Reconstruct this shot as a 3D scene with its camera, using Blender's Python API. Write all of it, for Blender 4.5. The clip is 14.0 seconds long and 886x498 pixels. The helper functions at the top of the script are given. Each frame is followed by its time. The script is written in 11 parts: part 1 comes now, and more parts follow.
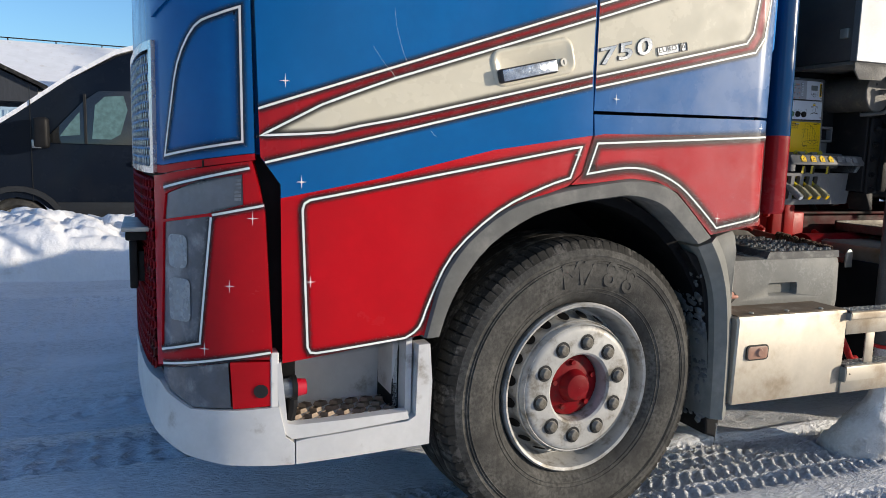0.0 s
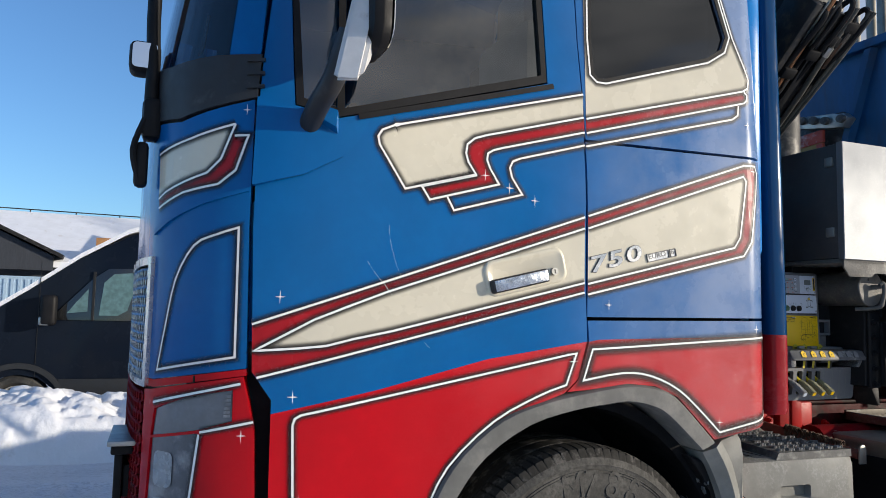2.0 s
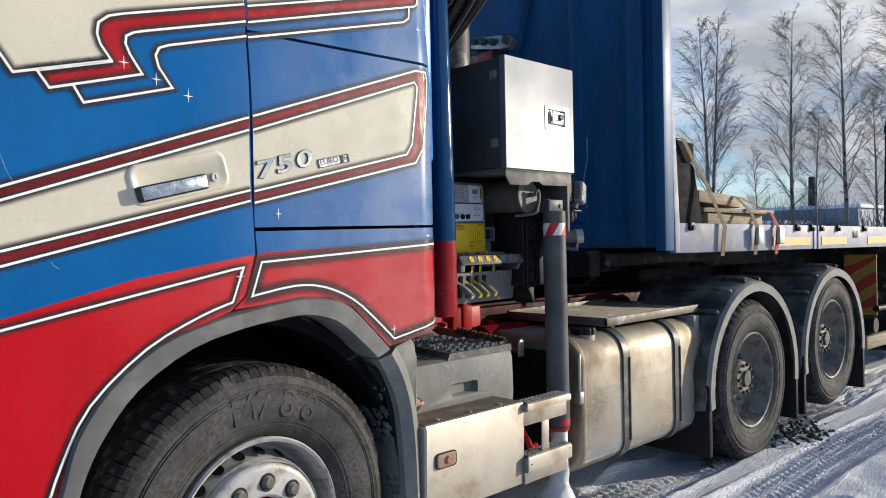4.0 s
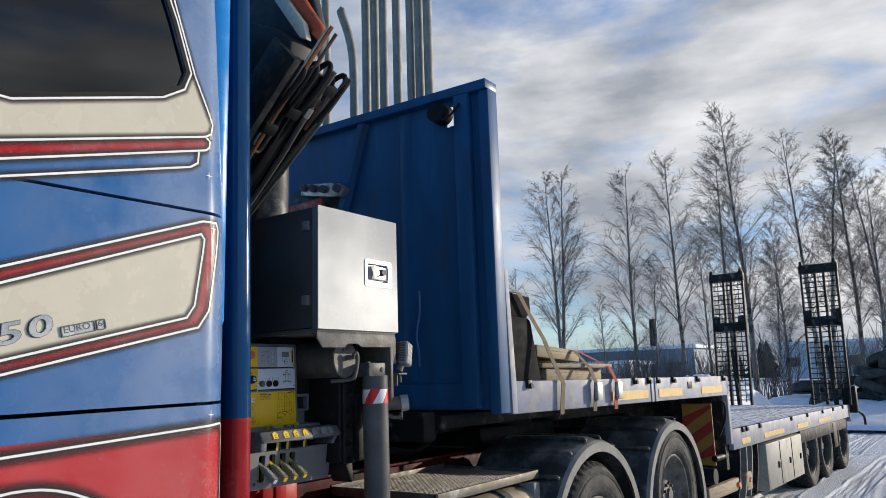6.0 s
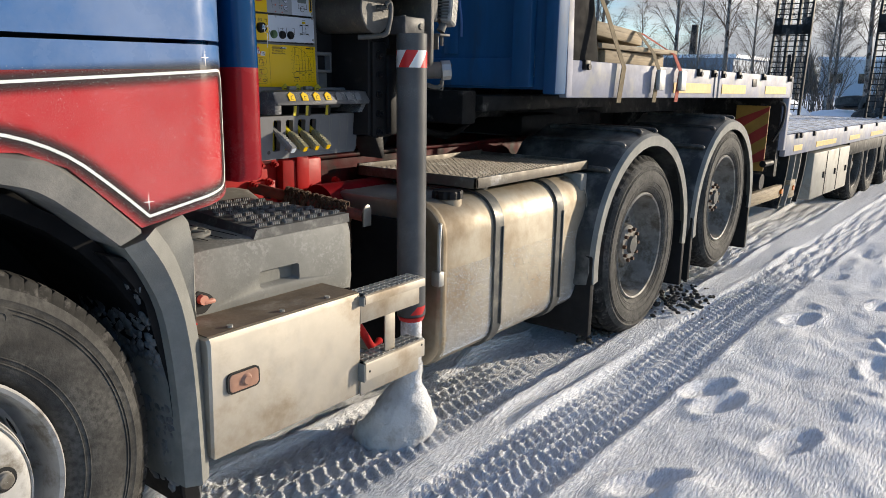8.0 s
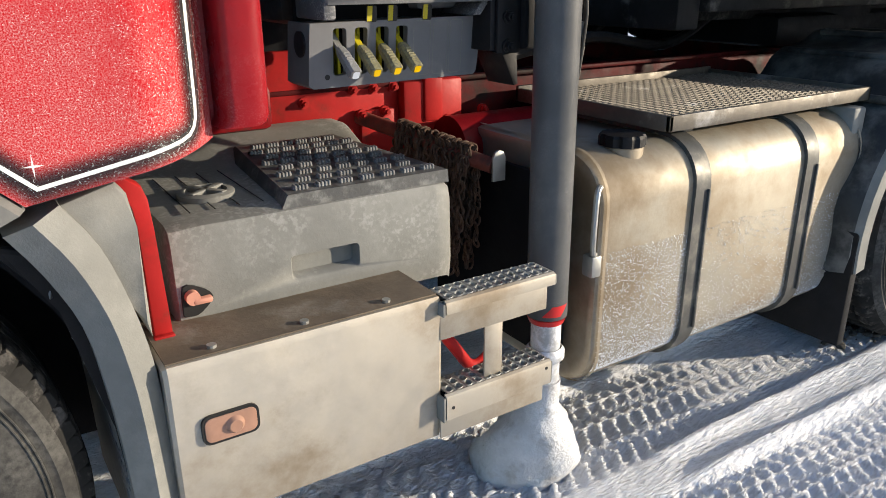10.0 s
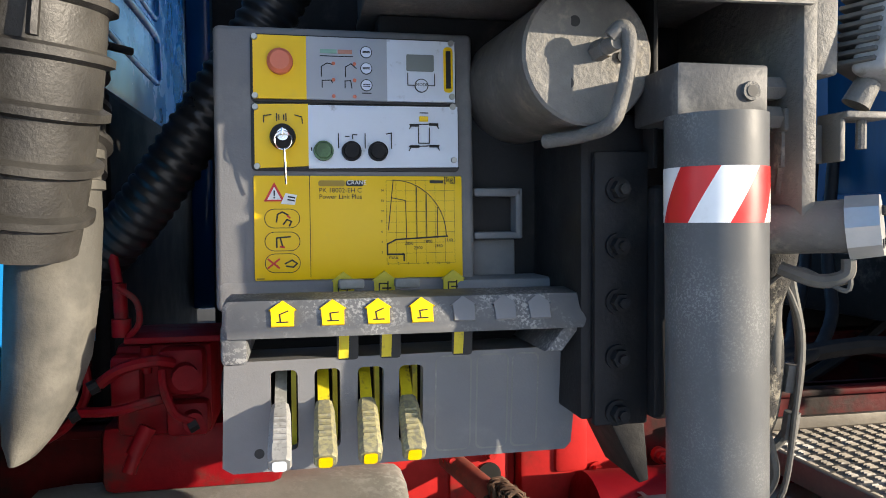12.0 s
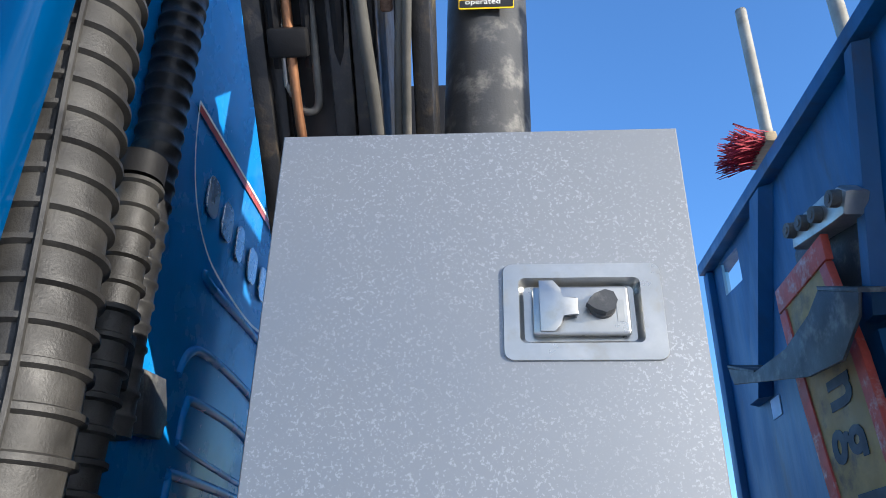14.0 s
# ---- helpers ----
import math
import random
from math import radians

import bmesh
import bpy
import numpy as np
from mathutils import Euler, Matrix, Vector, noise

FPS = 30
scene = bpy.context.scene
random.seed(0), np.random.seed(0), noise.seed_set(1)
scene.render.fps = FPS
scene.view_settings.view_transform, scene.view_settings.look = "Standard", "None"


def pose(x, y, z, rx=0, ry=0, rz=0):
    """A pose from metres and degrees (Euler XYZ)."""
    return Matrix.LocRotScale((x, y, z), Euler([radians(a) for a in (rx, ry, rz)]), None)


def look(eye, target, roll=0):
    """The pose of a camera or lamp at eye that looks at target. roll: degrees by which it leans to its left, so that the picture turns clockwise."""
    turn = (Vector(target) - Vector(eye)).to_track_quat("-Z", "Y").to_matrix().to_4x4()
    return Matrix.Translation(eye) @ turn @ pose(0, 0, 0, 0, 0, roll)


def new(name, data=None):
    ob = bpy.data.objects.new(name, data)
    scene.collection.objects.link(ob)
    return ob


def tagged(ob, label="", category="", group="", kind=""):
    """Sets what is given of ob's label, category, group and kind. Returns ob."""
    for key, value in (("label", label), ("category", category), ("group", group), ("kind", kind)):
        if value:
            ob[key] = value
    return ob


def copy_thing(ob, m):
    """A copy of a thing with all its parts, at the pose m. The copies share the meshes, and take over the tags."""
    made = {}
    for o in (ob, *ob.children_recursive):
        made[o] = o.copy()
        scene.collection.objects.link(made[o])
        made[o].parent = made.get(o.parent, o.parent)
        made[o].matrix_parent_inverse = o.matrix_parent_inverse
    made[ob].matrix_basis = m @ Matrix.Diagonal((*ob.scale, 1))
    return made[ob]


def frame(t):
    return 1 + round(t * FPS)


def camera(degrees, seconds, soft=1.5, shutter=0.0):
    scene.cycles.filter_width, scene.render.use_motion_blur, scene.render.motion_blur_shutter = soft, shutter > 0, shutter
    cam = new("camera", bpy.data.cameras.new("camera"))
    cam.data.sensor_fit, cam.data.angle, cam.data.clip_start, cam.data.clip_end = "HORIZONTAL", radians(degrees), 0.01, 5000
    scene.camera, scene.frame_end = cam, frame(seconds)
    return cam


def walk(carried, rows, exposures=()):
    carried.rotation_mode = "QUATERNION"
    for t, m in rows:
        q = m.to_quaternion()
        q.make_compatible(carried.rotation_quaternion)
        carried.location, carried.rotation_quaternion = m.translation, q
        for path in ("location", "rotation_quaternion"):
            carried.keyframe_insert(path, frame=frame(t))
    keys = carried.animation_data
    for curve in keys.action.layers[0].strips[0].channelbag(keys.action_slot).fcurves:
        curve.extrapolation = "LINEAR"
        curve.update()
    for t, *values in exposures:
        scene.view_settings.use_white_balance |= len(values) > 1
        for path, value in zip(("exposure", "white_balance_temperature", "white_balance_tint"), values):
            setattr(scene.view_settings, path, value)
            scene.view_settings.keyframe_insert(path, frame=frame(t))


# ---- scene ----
cam = camera(61.7, 14.0, soft=0.9)
PATH = [
    (0, (-1.396, -2.139, 1.322), (-0.659, -0.297, 1.063), 1.6),
    (0.5, (-1.363, -2.114, 1.355), (-0.663, -0.247, 1.2), 1.9),
    (1, (-1.368, -2.096, 1.391), (-0.69, -0.215, 1.366), 1.8),
    (1.5, (-1.36, -2.125, 1.443), (-0.69, -0.243, 1.543), 1.6),
    (2, (-1.358, -2.145, 1.473), (-0.645, -0.285, 1.646), 1.3),
    (2.5, (-1.351, -2.144, 1.473), (-0.54, -0.328, 1.678), 0.7),
    (3, (-1.308, -2.143, 1.454), (-0.321, -0.411, 1.618), -0.3),
    (3.5, (-1.25, -2.098, 1.419), (-0.03, -0.514, 1.463), -1.3),
    (3.7, (-1.228, -2.065, 1.412), (0.085, -0.557, 1.386), -1.3),
    (5.8, (-0.797, -1.961, 1.52), (0.805, -0.797, 1.8), -1.6),
    (6, (-0.798, -1.954, 1.526), (0.815, -0.823, 1.872), -1.8),
    (6.5, (-0.791, -1.945, 1.533), (0.836, -0.85, 1.924), -2.1),
    (7, (-0.724, -1.818, 1.472), (0.927, -0.691, 1.548), -1.6),
    (7.5, (-0.614, -1.705, 1.41), (1.002, -0.553, 1.156), -0.2),
    (7.7, (-0.536, -1.651, 1.405), (1.059, -0.5, 1.045), 0.7),
    (9.8, (0.359, -1.268, 1.367), (1.469, 0.249, 0.686), -0.3),
    (10, (0.456, -1.21, 1.366), (1.478, 0.364, 0.675), -0.3),
    (10.5, (0.694, -0.997, 1.322), (1.523, 0.692, 0.643), -0.8),
    (11, (0.933, -0.821, 1.38), (1.574, 0.996, 0.844), -0.5),
    (11.5, (1.113, -0.712, 1.408), (1.551, 1.218, 1.123), 0.2),
    (12, (1.192, -0.608, 1.441), (1.573, 1.354, 1.362), -0.4),
    (12.5, (1.274, -0.576, 1.513), (1.575, 1.396, 1.65), -1.2),
    (13, (1.393, -0.589, 1.555), (1.551, 1.37, 1.922), -0.9),
    (13.5, (1.486, -0.619, 1.609), (1.465, 1.279, 2.239), -0.2),
    (14, (1.534, -0.675, 1.678), (1.416, 1.114, 2.565), 0.9),
]
EXPOSURES = [(0.0, 0.22, 6850, 10), (2.0, 0.2, 6700, 10), (3.5, 0.25, 6650, 10), (6.0, 0.02, 6600, 10), (7.0, 0.1, 6750, 10), (7.5, 0.27, 7100, 10), (10.0, 0.72, 7200, 10), (10.5, 0.8, 7150, 10), (11.0, 1.04, 7100, 10), (11.5, 1.34, 7100, 10), (12.0, 1.48, 7150, 10), (12.5, 1.48, 6950, 10), (13.0, 1.30, 6600, 10), (13.5, 1.20, 6300, 10), (14.0, 1.12, 6150, 10)]
walk(cam, [(t, look(eye, target, roll)) for t, eye, target, roll in PATH], EXPOSURES)

# ---- light ----
SUN_DIR = Vector((1.7, -1.0, 0.40)).normalized()          # towards the sun
SUN_EL = math.asin(SUN_DIR.z)
SUN_AZ = math.atan2(SUN_DIR.x, SUN_DIR.y)                  # clockwise from +y
sun = new("sun", bpy.data.lights.new("sun", "SUN"))
sun.data.energy, sun.data.angle, sun.data.color = 3.9, radians(0.6), (1.0, 0.91, 0.78)
sun.matrix_world = look(SUN_DIR * 50, (0, 0, 0))

world = bpy.data.worlds.new("sky")
scene.world = world
world.use_nodes = True
wn, wl = world.node_tree.nodes, world.node_tree.links
wn.clear()
w_out, w_bg = wn.new("ShaderNodeOutputWorld"), wn.new("ShaderNodeBackground")
w_sky, w_tc, w_map = wn.new("ShaderNodeTexSky"), wn.new("ShaderNodeTexCoord"), wn.new("ShaderNodeMapping")
w_sky.sky_type, w_sky.sun_disc = "NISHITA", False
w_sky.sun_elevation, w_sky.sun_rotation = SUN_EL, SUN_AZ
w_sky.air_density, w_sky.dust_density, w_sky.ozone_density = 1.0, 0.3, 3.0
w_noise, w_ramp, w_shade, w_ramp2 = wn.new("ShaderNodeTexNoise"), wn.new("ShaderNodeValToRGB"), wn.new("ShaderNodeTexNoise"), wn.new("ShaderNodeValToRGB")
w_mix, w_grad, w_sep, w_mul = wn.new("ShaderNodeMix"), wn.new("ShaderNodeMapRange"), wn.new("ShaderNodeVectorMath"), wn.new("ShaderNodeMath")
w_mix.data_type = "RGBA"
w_map.inputs["Scale"].default_value = (1.6, 1.6, 5.0)
w_noise.inputs["Scale"].default_value, w_noise.inputs["Detail"].default_value, w_noise.inputs["Roughness"].default_value = 1.9, 9.0, 0.56
w_noise.inputs["Distortion"].default_value = 0.25
w_ramp.color_ramp.elements[0].position, w_ramp.color_ramp.elements[1].position = 0.25, 0.49
w_shade.inputs["Scale"].default_value, w_shade.inputs["Detail"].default_value = 3.0, 6.0
w_ramp2.color_ramp.elements[0].position, w_ramp2.color_ramp.elements[1].position = 0.35, 0.68
w_ramp2.color_ramp.elements[0].color, w_ramp2.color_ramp.elements[1].color = (2.1, 2.3, 2.65, 1), (5.2, 5.3, 5.5, 1)
# clouds lie to the east of the place, blue sky over the rest
w_sep.operation = "DOT_PRODUCT"
w_sep.inputs[1].default_value = (0.92, -0.36, -0.14)
w_grad.inputs["From Min"].default_value, w_grad.inputs["From Max"].default_value = 0.10, 0.44
w_mul.operation = "MULTIPLY"
wl.new(w_tc.outputs["Generated"], w_map.inputs["Vector"])
wl.new(w_map.outputs["Vector"], w_noise.inputs["Vector"])
wl.new(w_map.outputs["Vector"], w_shade.inputs["Vector"])
wl.new(w_tc.outputs["Generated"], w_sep.inputs[0])
wl.new(w_sep.outputs["Value"], w_grad.inputs["Value"])
wl.new(w_noise.outputs["Fac"], w_ramp.inputs["Fac"])
wl.new(w_shade.outputs["Fac"], w_ramp2.inputs["Fac"])
wl.new(w_ramp.outputs["Color"], w_mul.inputs[0])
wl.new(w_grad.outputs["Result"], w_mul.inputs[1])
wl.new(w_mul.outputs["Value"], w_mix.inputs["Factor"])
w_tint = wn.new("ShaderNodeMix")
w_tint.data_type, w_tint.blend_type = "RGBA", "MULTIPLY"
w_tint.inputs["Factor"].default_value, w_tint.inputs["B"].default_value = 1.0, (0.68, 0.90, 1.14, 1)
wl.new(w_sky.outputs["Color"], w_tint.inputs["A"])
wl.new(w_tint.outputs["Result"], w_mix.inputs["A"])
wl.new(w_ramp2.outputs["Color"], w_mix.inputs["B"])
wl.new(w_mix.outputs["Result"], w_bg.inputs["Color"])
w_bg.inputs["Strength"].default_value = 0.165
wl.new(w_bg.outputs["Background"], w_out.inputs["Surface"])

# ---- materials ----
def surface(name, base, rough=0.5, metal=0.0, var=0.12, scale=6.0, bump=0.0, bump_scale=80.0, dirt=None, dirt_at=(0.5, 0.7),
            dirt_scale=3.0, dirt_rough=None, coat=0.0, stretch=(1, 1, 1), ramp_axis=None, fine=None, spec=0.5, transmission=0.0, ior=1.45, relief=0.004):
    """A worn surface: base colour with two scales of variation, an optional second colour in patches (dirt, rust, frost) and fine relief.
    ramp_axis (axis, from, to): the second colour fades in along an axis; fine (low, high, scale): it breaks up into specks."""
    m = bpy.data.materials.new(name)
    m.use_nodes = True
    n, l = m.node_tree.nodes, m.node_tree.links
    b = n["Principled BSDF"]
    b.inputs["Metallic"].default_value, b.inputs["Roughness"].default_value = metal, rough
    b.inputs["Coat Weight"].default_value, b.inputs["Coat Roughness"].default_value = coat, 0.08
    b.inputs["Specular IOR Level"].default_value = spec
    b.inputs["Transmission Weight"].default_value, b.inputs["IOR"].default_value = transmission, ior
    tc, mp = n.new("ShaderNodeTexCoord"), n.new("ShaderNodeMapping")
    mp.inputs["Scale"].default_value = stretch
    l.new(tc.outputs["Object"], mp.inputs["Vector"])
    def noise_of(s, detail=5.0, rough_=0.6):
        t = n.new("ShaderNodeTexNoise")
        t.inputs["Scale"].default_value, t.inputs["Detail"].default_value, t.inputs["Roughness"].default_value = s, detail, rough_
        l.new(mp.outputs["Vector"], t.inputs["Vector"])
        return t.outputs["Fac"]
    def spread(value, a, b_, c=0.0, d=1.0):
        r = n.new("ShaderNodeMapRange")
        r.interpolation_type = "SMOOTHSTEP"
        for i, x in enumerate((a, b_, c, d), 1):
            r.inputs[i].default_value = x
        l.new(value, r.inputs[0])
        return r.outputs[0]
    def mixed(fac, a, b_):
        x = n.new("ShaderNodeMix")
        x.data_type = "RGBA"
        for s, v in (("Factor", fac), ("A", a), ("B", b_)):
            if isinstance(v, bpy.types.NodeSocket):
                l.new(v, x.inputs[s])
            else:
                x.inputs[s].default_value = v if s == "Factor" else (*v, 1)
        return x.outputs["Result"]
    def times(a, b_):
        x = n.new("ShaderNodeMath")
        x.operation = "MULTIPLY"
        l.new(a, x.inputs[0])
        if isinstance(b_, bpy.types.NodeSocket):
            l.new(b_, x.inputs[1])
        else:
            x.inputs[1].default_value = b_
        return x.outputs[0]
    dark, light = [c * (1 - var) for c in base], [min(1, c * (1 + var)) for c in base]
    col = mixed(spread(noise_of(scale), 0.3, 0.7), dark, light)
    col = mixed(spread(noise_of(scale * 9), 0.35, 0.65, 0.0, 0.35), col, dark)
    rg = spread(noise_of(scale * 2.3), 0.3, 0.7, max(0.02, rough - 0.08), min(1, rough + 0.1))
    if dirt:
        f = spread(noise_of(dirt_scale, 8, 0.65), *dirt_at)
        if ramp_axis:
            sep = n.new("ShaderNodeSeparateXYZ")
            l.new(tc.outputs["Object"], sep.inputs[0])
            f = times(spread(sep.outputs["XYZ".index(ramp_axis[0])], ramp_axis[1], ramp_axis[2]), f)
        if fine:
            f = times(f, spread(noise_of(fine[2], 3), fine[0], fine[1]))
        f = times(f, dirt[3] if len(dirt) > 3 else 1.0)
        col = mixed(f, col, dirt[:3])
        if dirt_rough is not None:
            x = n.new("ShaderNodeMix")
            l.new(f, x.inputs["Factor"]), l.new(rg, x.inputs["A"])
            x.inputs["B"].default_value = dirt_rough
            rg = x.outputs["Result"]
    l.new(col, b.inputs["Base Color"]), l.new(rg, b.inputs["Roughness"])
    if bump:
        bp = n.new("ShaderNodeBump")
        bp.inputs["Strength"].default_value, bp.inputs["Distance"].default_value = bump, relief
        l.new(noise_of(bump_scale, 4), bp.inputs["Height"])
        l.new(bp.outputs["Normal"], b.inputs["Normal"])
    return m


FROST = (0.62, 0.64, 0.68)
DUST = (0.30, 0.26, 0.20)
M_BLUE = surface("blue paint", (0.0006, 0.108, 0.33), 0.17, spec=0.24, var=0.10, scale=2.5, coat=0.0, dirt=(0.50, 0.53, 0.60, 0.36), dirt_at=(0.18, 0.62), ramp_axis=("X", -0.25, 0.62), dirt_scale=2.2, dirt_rough=0.5, bump=0.03, bump_scale=25)
M_RED = surface("red paint", (0.50, 0.004, 0.010), 0.18, spec=0.26, var=0.10, scale=2.5, coat=0.0, dirt=(0.72, 0.58, 0.58, 0.42), dirt_at=(0.25, 0.60), ramp_axis=("X", -0.75, 0.55), dirt_scale=2.4, fine=(0.36, 0.72, 420), dirt_rough=0.6, bump=0.10, bump_scale=260)
M_CREAM = surface("cream paint", (0.64, 0.59, 0.47), 0.24, var=0.05, scale=3, coat=0.0, bump=0.02, bump_scale=30)
M_STRIPE = surface("red stripe paint", (0.38, 0.006, 0.012), 0.22, spec=0.35, var=0.12, scale=5, coat=0.0, dirt=(0.5, 0.38, 0.38, 0.30), dirt_at=(0.3, 0.6), ramp_axis=("X", -0.3, 0.6))
M_WHITE = surface("white pinstripe paint", (0.86, 0.85, 0.82), 0.40, var=0.06)
M_BLACKP = surface("black airbrushed paint", (0.012, 0.012, 0.014), 0.45, var=0.2)
M_BUMPER = surface("white bumper paint", (0.60, 0.60, 0.60), 0.42, var=0.08, scale=5, dirt=(0.25, 0.22, 0.19), dirt_at=(0.56, 0.75), dirt_scale=7, bump=0.05)
# red lowered to hold the shade that lies on the valve block
M_DARKRED = surface("red painted steel, darkened", (0.20, 0.004, 0.008), 0.45, var=0.25, scale=7, dirt=(0.05, 0.03, 0.025), dirt_at=(0.52, 0.72), dirt_scale=9, bump=0.15, bump_scale=90, spec=0.18)
M_CHASSIS = surface("red chassis paint", (0.40, 0.020, 0.020), 0.42, var=0.15, scale=7, dirt=(0.10, 0.03, 0.02), dirt_at=(0.55, 0.75), dirt_scale=8, bump=0.12, bump_scale=60, spec=0.16)
M_PLASTIC = surface("grey plastic trim with road dust", (0.215, 0.215, 0.198), 0.62, var=0.16, scale=5, dirt=(0.30, 0.29, 0.26), dirt_at=(0.48, 0.72), dirt_scale=6, bump=0.18, bump_scale=220, spec=0.3)
M_TRIMDARK = surface("dark grey arch plastic with road dust", (0.145, 0.145, 0.138), 0.62, var=0.2, scale=5, dirt=(0.24, 0.23, 0.21), dirt_at=(0.48, 0.72), dirt_scale=5, bump=0.18, bump_scale=220, spec=0.3)
M_DARKPL = surface("dark grey plastic", (0.022, 0.023, 0.026), 0.50, var=0.15, scale=6, dirt=(0.12, 0.12, 0.12, 0.5), dirt_at=(0.55, 0.75), dirt_scale=9, bump=0.15, bump_scale=260)
M_BLACK = surface("black plastic", (0.010, 0.010, 0.011), 0.55, var=0.3, scale=9, bump=0.12, bump_scale=150, spec=0.25)
M_GUARD = surface("dusty black guard plastic", (0.028, 0.028, 0.027), 0.42, var=0.2, scale=7, dirt=(0.17, 0.165, 0.15, 0.8), dirt_at=(0.44, 0.70), dirt_scale=5, bump=0.15, bump_scale=150, spec=0.4)
M_BOXGREY = surface("grey plastic with salt stains", (0.205, 0.205, 0.190), 0.58, var=0.20, scale=3, dirt=(0.36, 0.36, 0.34, 0.6), dirt_at=(0.42, 0.66), dirt_scale=5, fine=(0.47, 0.62, 90), dirt_rough=0.8, bump=0.14, bump_scale=140, spec=0.25)
M_CONSOLE = surface("charcoal console plastic", (0.150, 0.152, 0.158), 0.55, var=0.10, scale=5, dirt=(0.28, 0.27, 0.25, 0.6), dirt_at=(0.50, 0.75), dirt_scale=6, bump=0.10, bump_scale=300)
M_RUBBER = surface("tyre rubber", (0.040, 0.039, 0.037), 0.72, var=0.25, scale=14, dirt=(0.118, 0.114, 0.104, 0.9), dirt_at=(0.34, 0.68), dirt_scale=5, fine=(0.22, 0.70, 70), bump=0.35, bump_scale=90, spec=0.25)
M_TREAD = surface("tyre tread", (0.028, 0.027, 0.025), 0.85, var=0.3, scale=12, dirt=(0.15, 0.14, 0.13, 0.6), dirt_at=(0.50, 0.66), dirt_scale=20, bump=0.3, spec=0.2)
M_HOSE = surface("black rubber hose", (0.016, 0.016, 0.017), 0.42, var=0.25, scale=8, dirt=(0.11, 0.105, 0.095, 0.8), dirt_at=(0.46, 0.74), dirt_scale=5, bump=0.2, bump_scale=200)
M_HOSEGREY = surface("dusty grey hose", (0.072, 0.069, 0.061), 0.75, var=0.2, scale=6, dirt=(0.13, 0.122, 0.105), dirt_at=(0.45, 0.7), dirt_scale=7, bump=0.2, bump_scale=160)
M_RIM = surface("silver rim paint", (0.43, 0.425, 0.41), 0.50, metal=0.12, var=0.14, scale=8, dirt=(0.16, 0.14, 0.11), dirt_at=(0.46, 0.70), dirt_scale=13, bump=0.08)
M_RIMDUST = surface("dusty silver rim paint", (0.25, 0.24, 0.22), 0.6, metal=0.1, var=0.2, scale=8, dirt=(0.10, 0.085, 0.065), dirt_at=(0.42, 0.66), dirt_scale=9, bump=0.1)
M_STEEL = surface("galvanised steel", (0.42, 0.42, 0.40), 0.42, metal=0.75, var=0.12, scale=9, dirt=(0.20, 0.18, 0.15), dirt_at=(0.55, 0.78), dirt_scale=6, bump=0.06)
M_STAIN = surface("brushed stainless steel with road salt", (0.48, 0.44, 0.375), 0.48, metal=0.50, var=0.10, scale=5, dirt=(0.22, 0.165, 0.105, 0.9), dirt_at=(0.44, 0.70), dirt_scale=2.5, dirt_rough=0.65, stretch=(1, 1, 1), bump=0.04, bump_scale=150)
M_CABINET = surface("brushed steel cabinet with water spots", (0.262, 0.275, 0.292), 0.62, metal=0.90, var=0.03, scale=0.5, dirt=(0.72, 0.74, 0.76, 0.22), dirt_at=(0.30, 0.56), dirt_scale=4, fine=(0.56, 0.64, 300), dirt_rough=0.65, bump=0.05, bump_scale=260, relief=0.002)
# darker than the door: the side's shade is put into the colour
M_CABSIDE = surface("steel cabinet side darkened for shade", (0.11, 0.11, 0.115), 0.45, metal=0.6, var=0.12, scale=4, bump=0.05)
M_TANK = surface("aluminium tank with dried mud", (0.43, 0.395, 0.325), 0.46, metal=0.55, var=0.10, scale=3, dirt=(0.25, 0.19, 0.125), dirt_at=(0.35, 0.72), dirt_scale=2.6, dirt_rough=0.75, bump=0.10, bump_scale=120)
M_STRAP = surface("dark steel strap", (0.10, 0.10, 0.095), 0.5, metal=0.3, var=0.2, scale=8, dirt=(0.26, 0.24, 0.20), dirt_at=(0.5, 0.75), dirt_scale=8, bump=0.1, spec=0.3)
M_CRANE = surface("dark grey crane paint", (0.055, 0.057, 0.060), 0.48, var=0.15, scale=6, dirt=(0.22, 0.21, 0.19, 0.8), dirt_at=(0.50, 0.70), dirt_scale=12, bump=0.14, bump_scale=160, spec=0.3)
M_BEAM = surface("black beam paint with dust", (0.014, 0.014, 0.015), 0.5, var=0.2, scale=6, dirt=(0.06, 0.057, 0.05, 0.6), dirt_at=(0.52, 0.74), dirt_scale=10, bump=0.14, bump_scale=160, spec=0.2)
M_CRANELT = surface("mud-splashed grey steel", (0.112, 0.107, 0.098), 0.6, var=0.2, scale=9, dirt=(0.25, 0.22, 0.175), dirt_at=(0.50, 0.72), dirt_scale=14, fine=(0.35, 0.65, 110), bump=0.55, bump_scale=110)
M_POLE = surface("grey painted steel leg", (0.092, 0.095, 0.097), 0.42, var=0.16, scale=4, dirt=(0.36, 0.36, 0.35, 0.34), dirt_at=(0.40, 0.66), dirt_scale=4, fine=(0.50, 0.60, 420), bump=0.06, bump_scale=100, spec=0.28)
M_ORANGE = surface("worn orange paint", (0.42, 0.075, 0.02), 0.5, var=0.2, scale=8, dirt=(0.10, 0.04, 0.02), dirt_at=(0.5, 0.7), dirt_scale=9)
M_RUST = surface("rusty chain steel", (0.085, 0.045, 0.028), 0.75, metal=0.2, var=0.4, scale=30, dirt=(0.13, 0.085, 0.06), dirt_at=(0.5, 0.7), dirt_scale=40, bump=0.3)
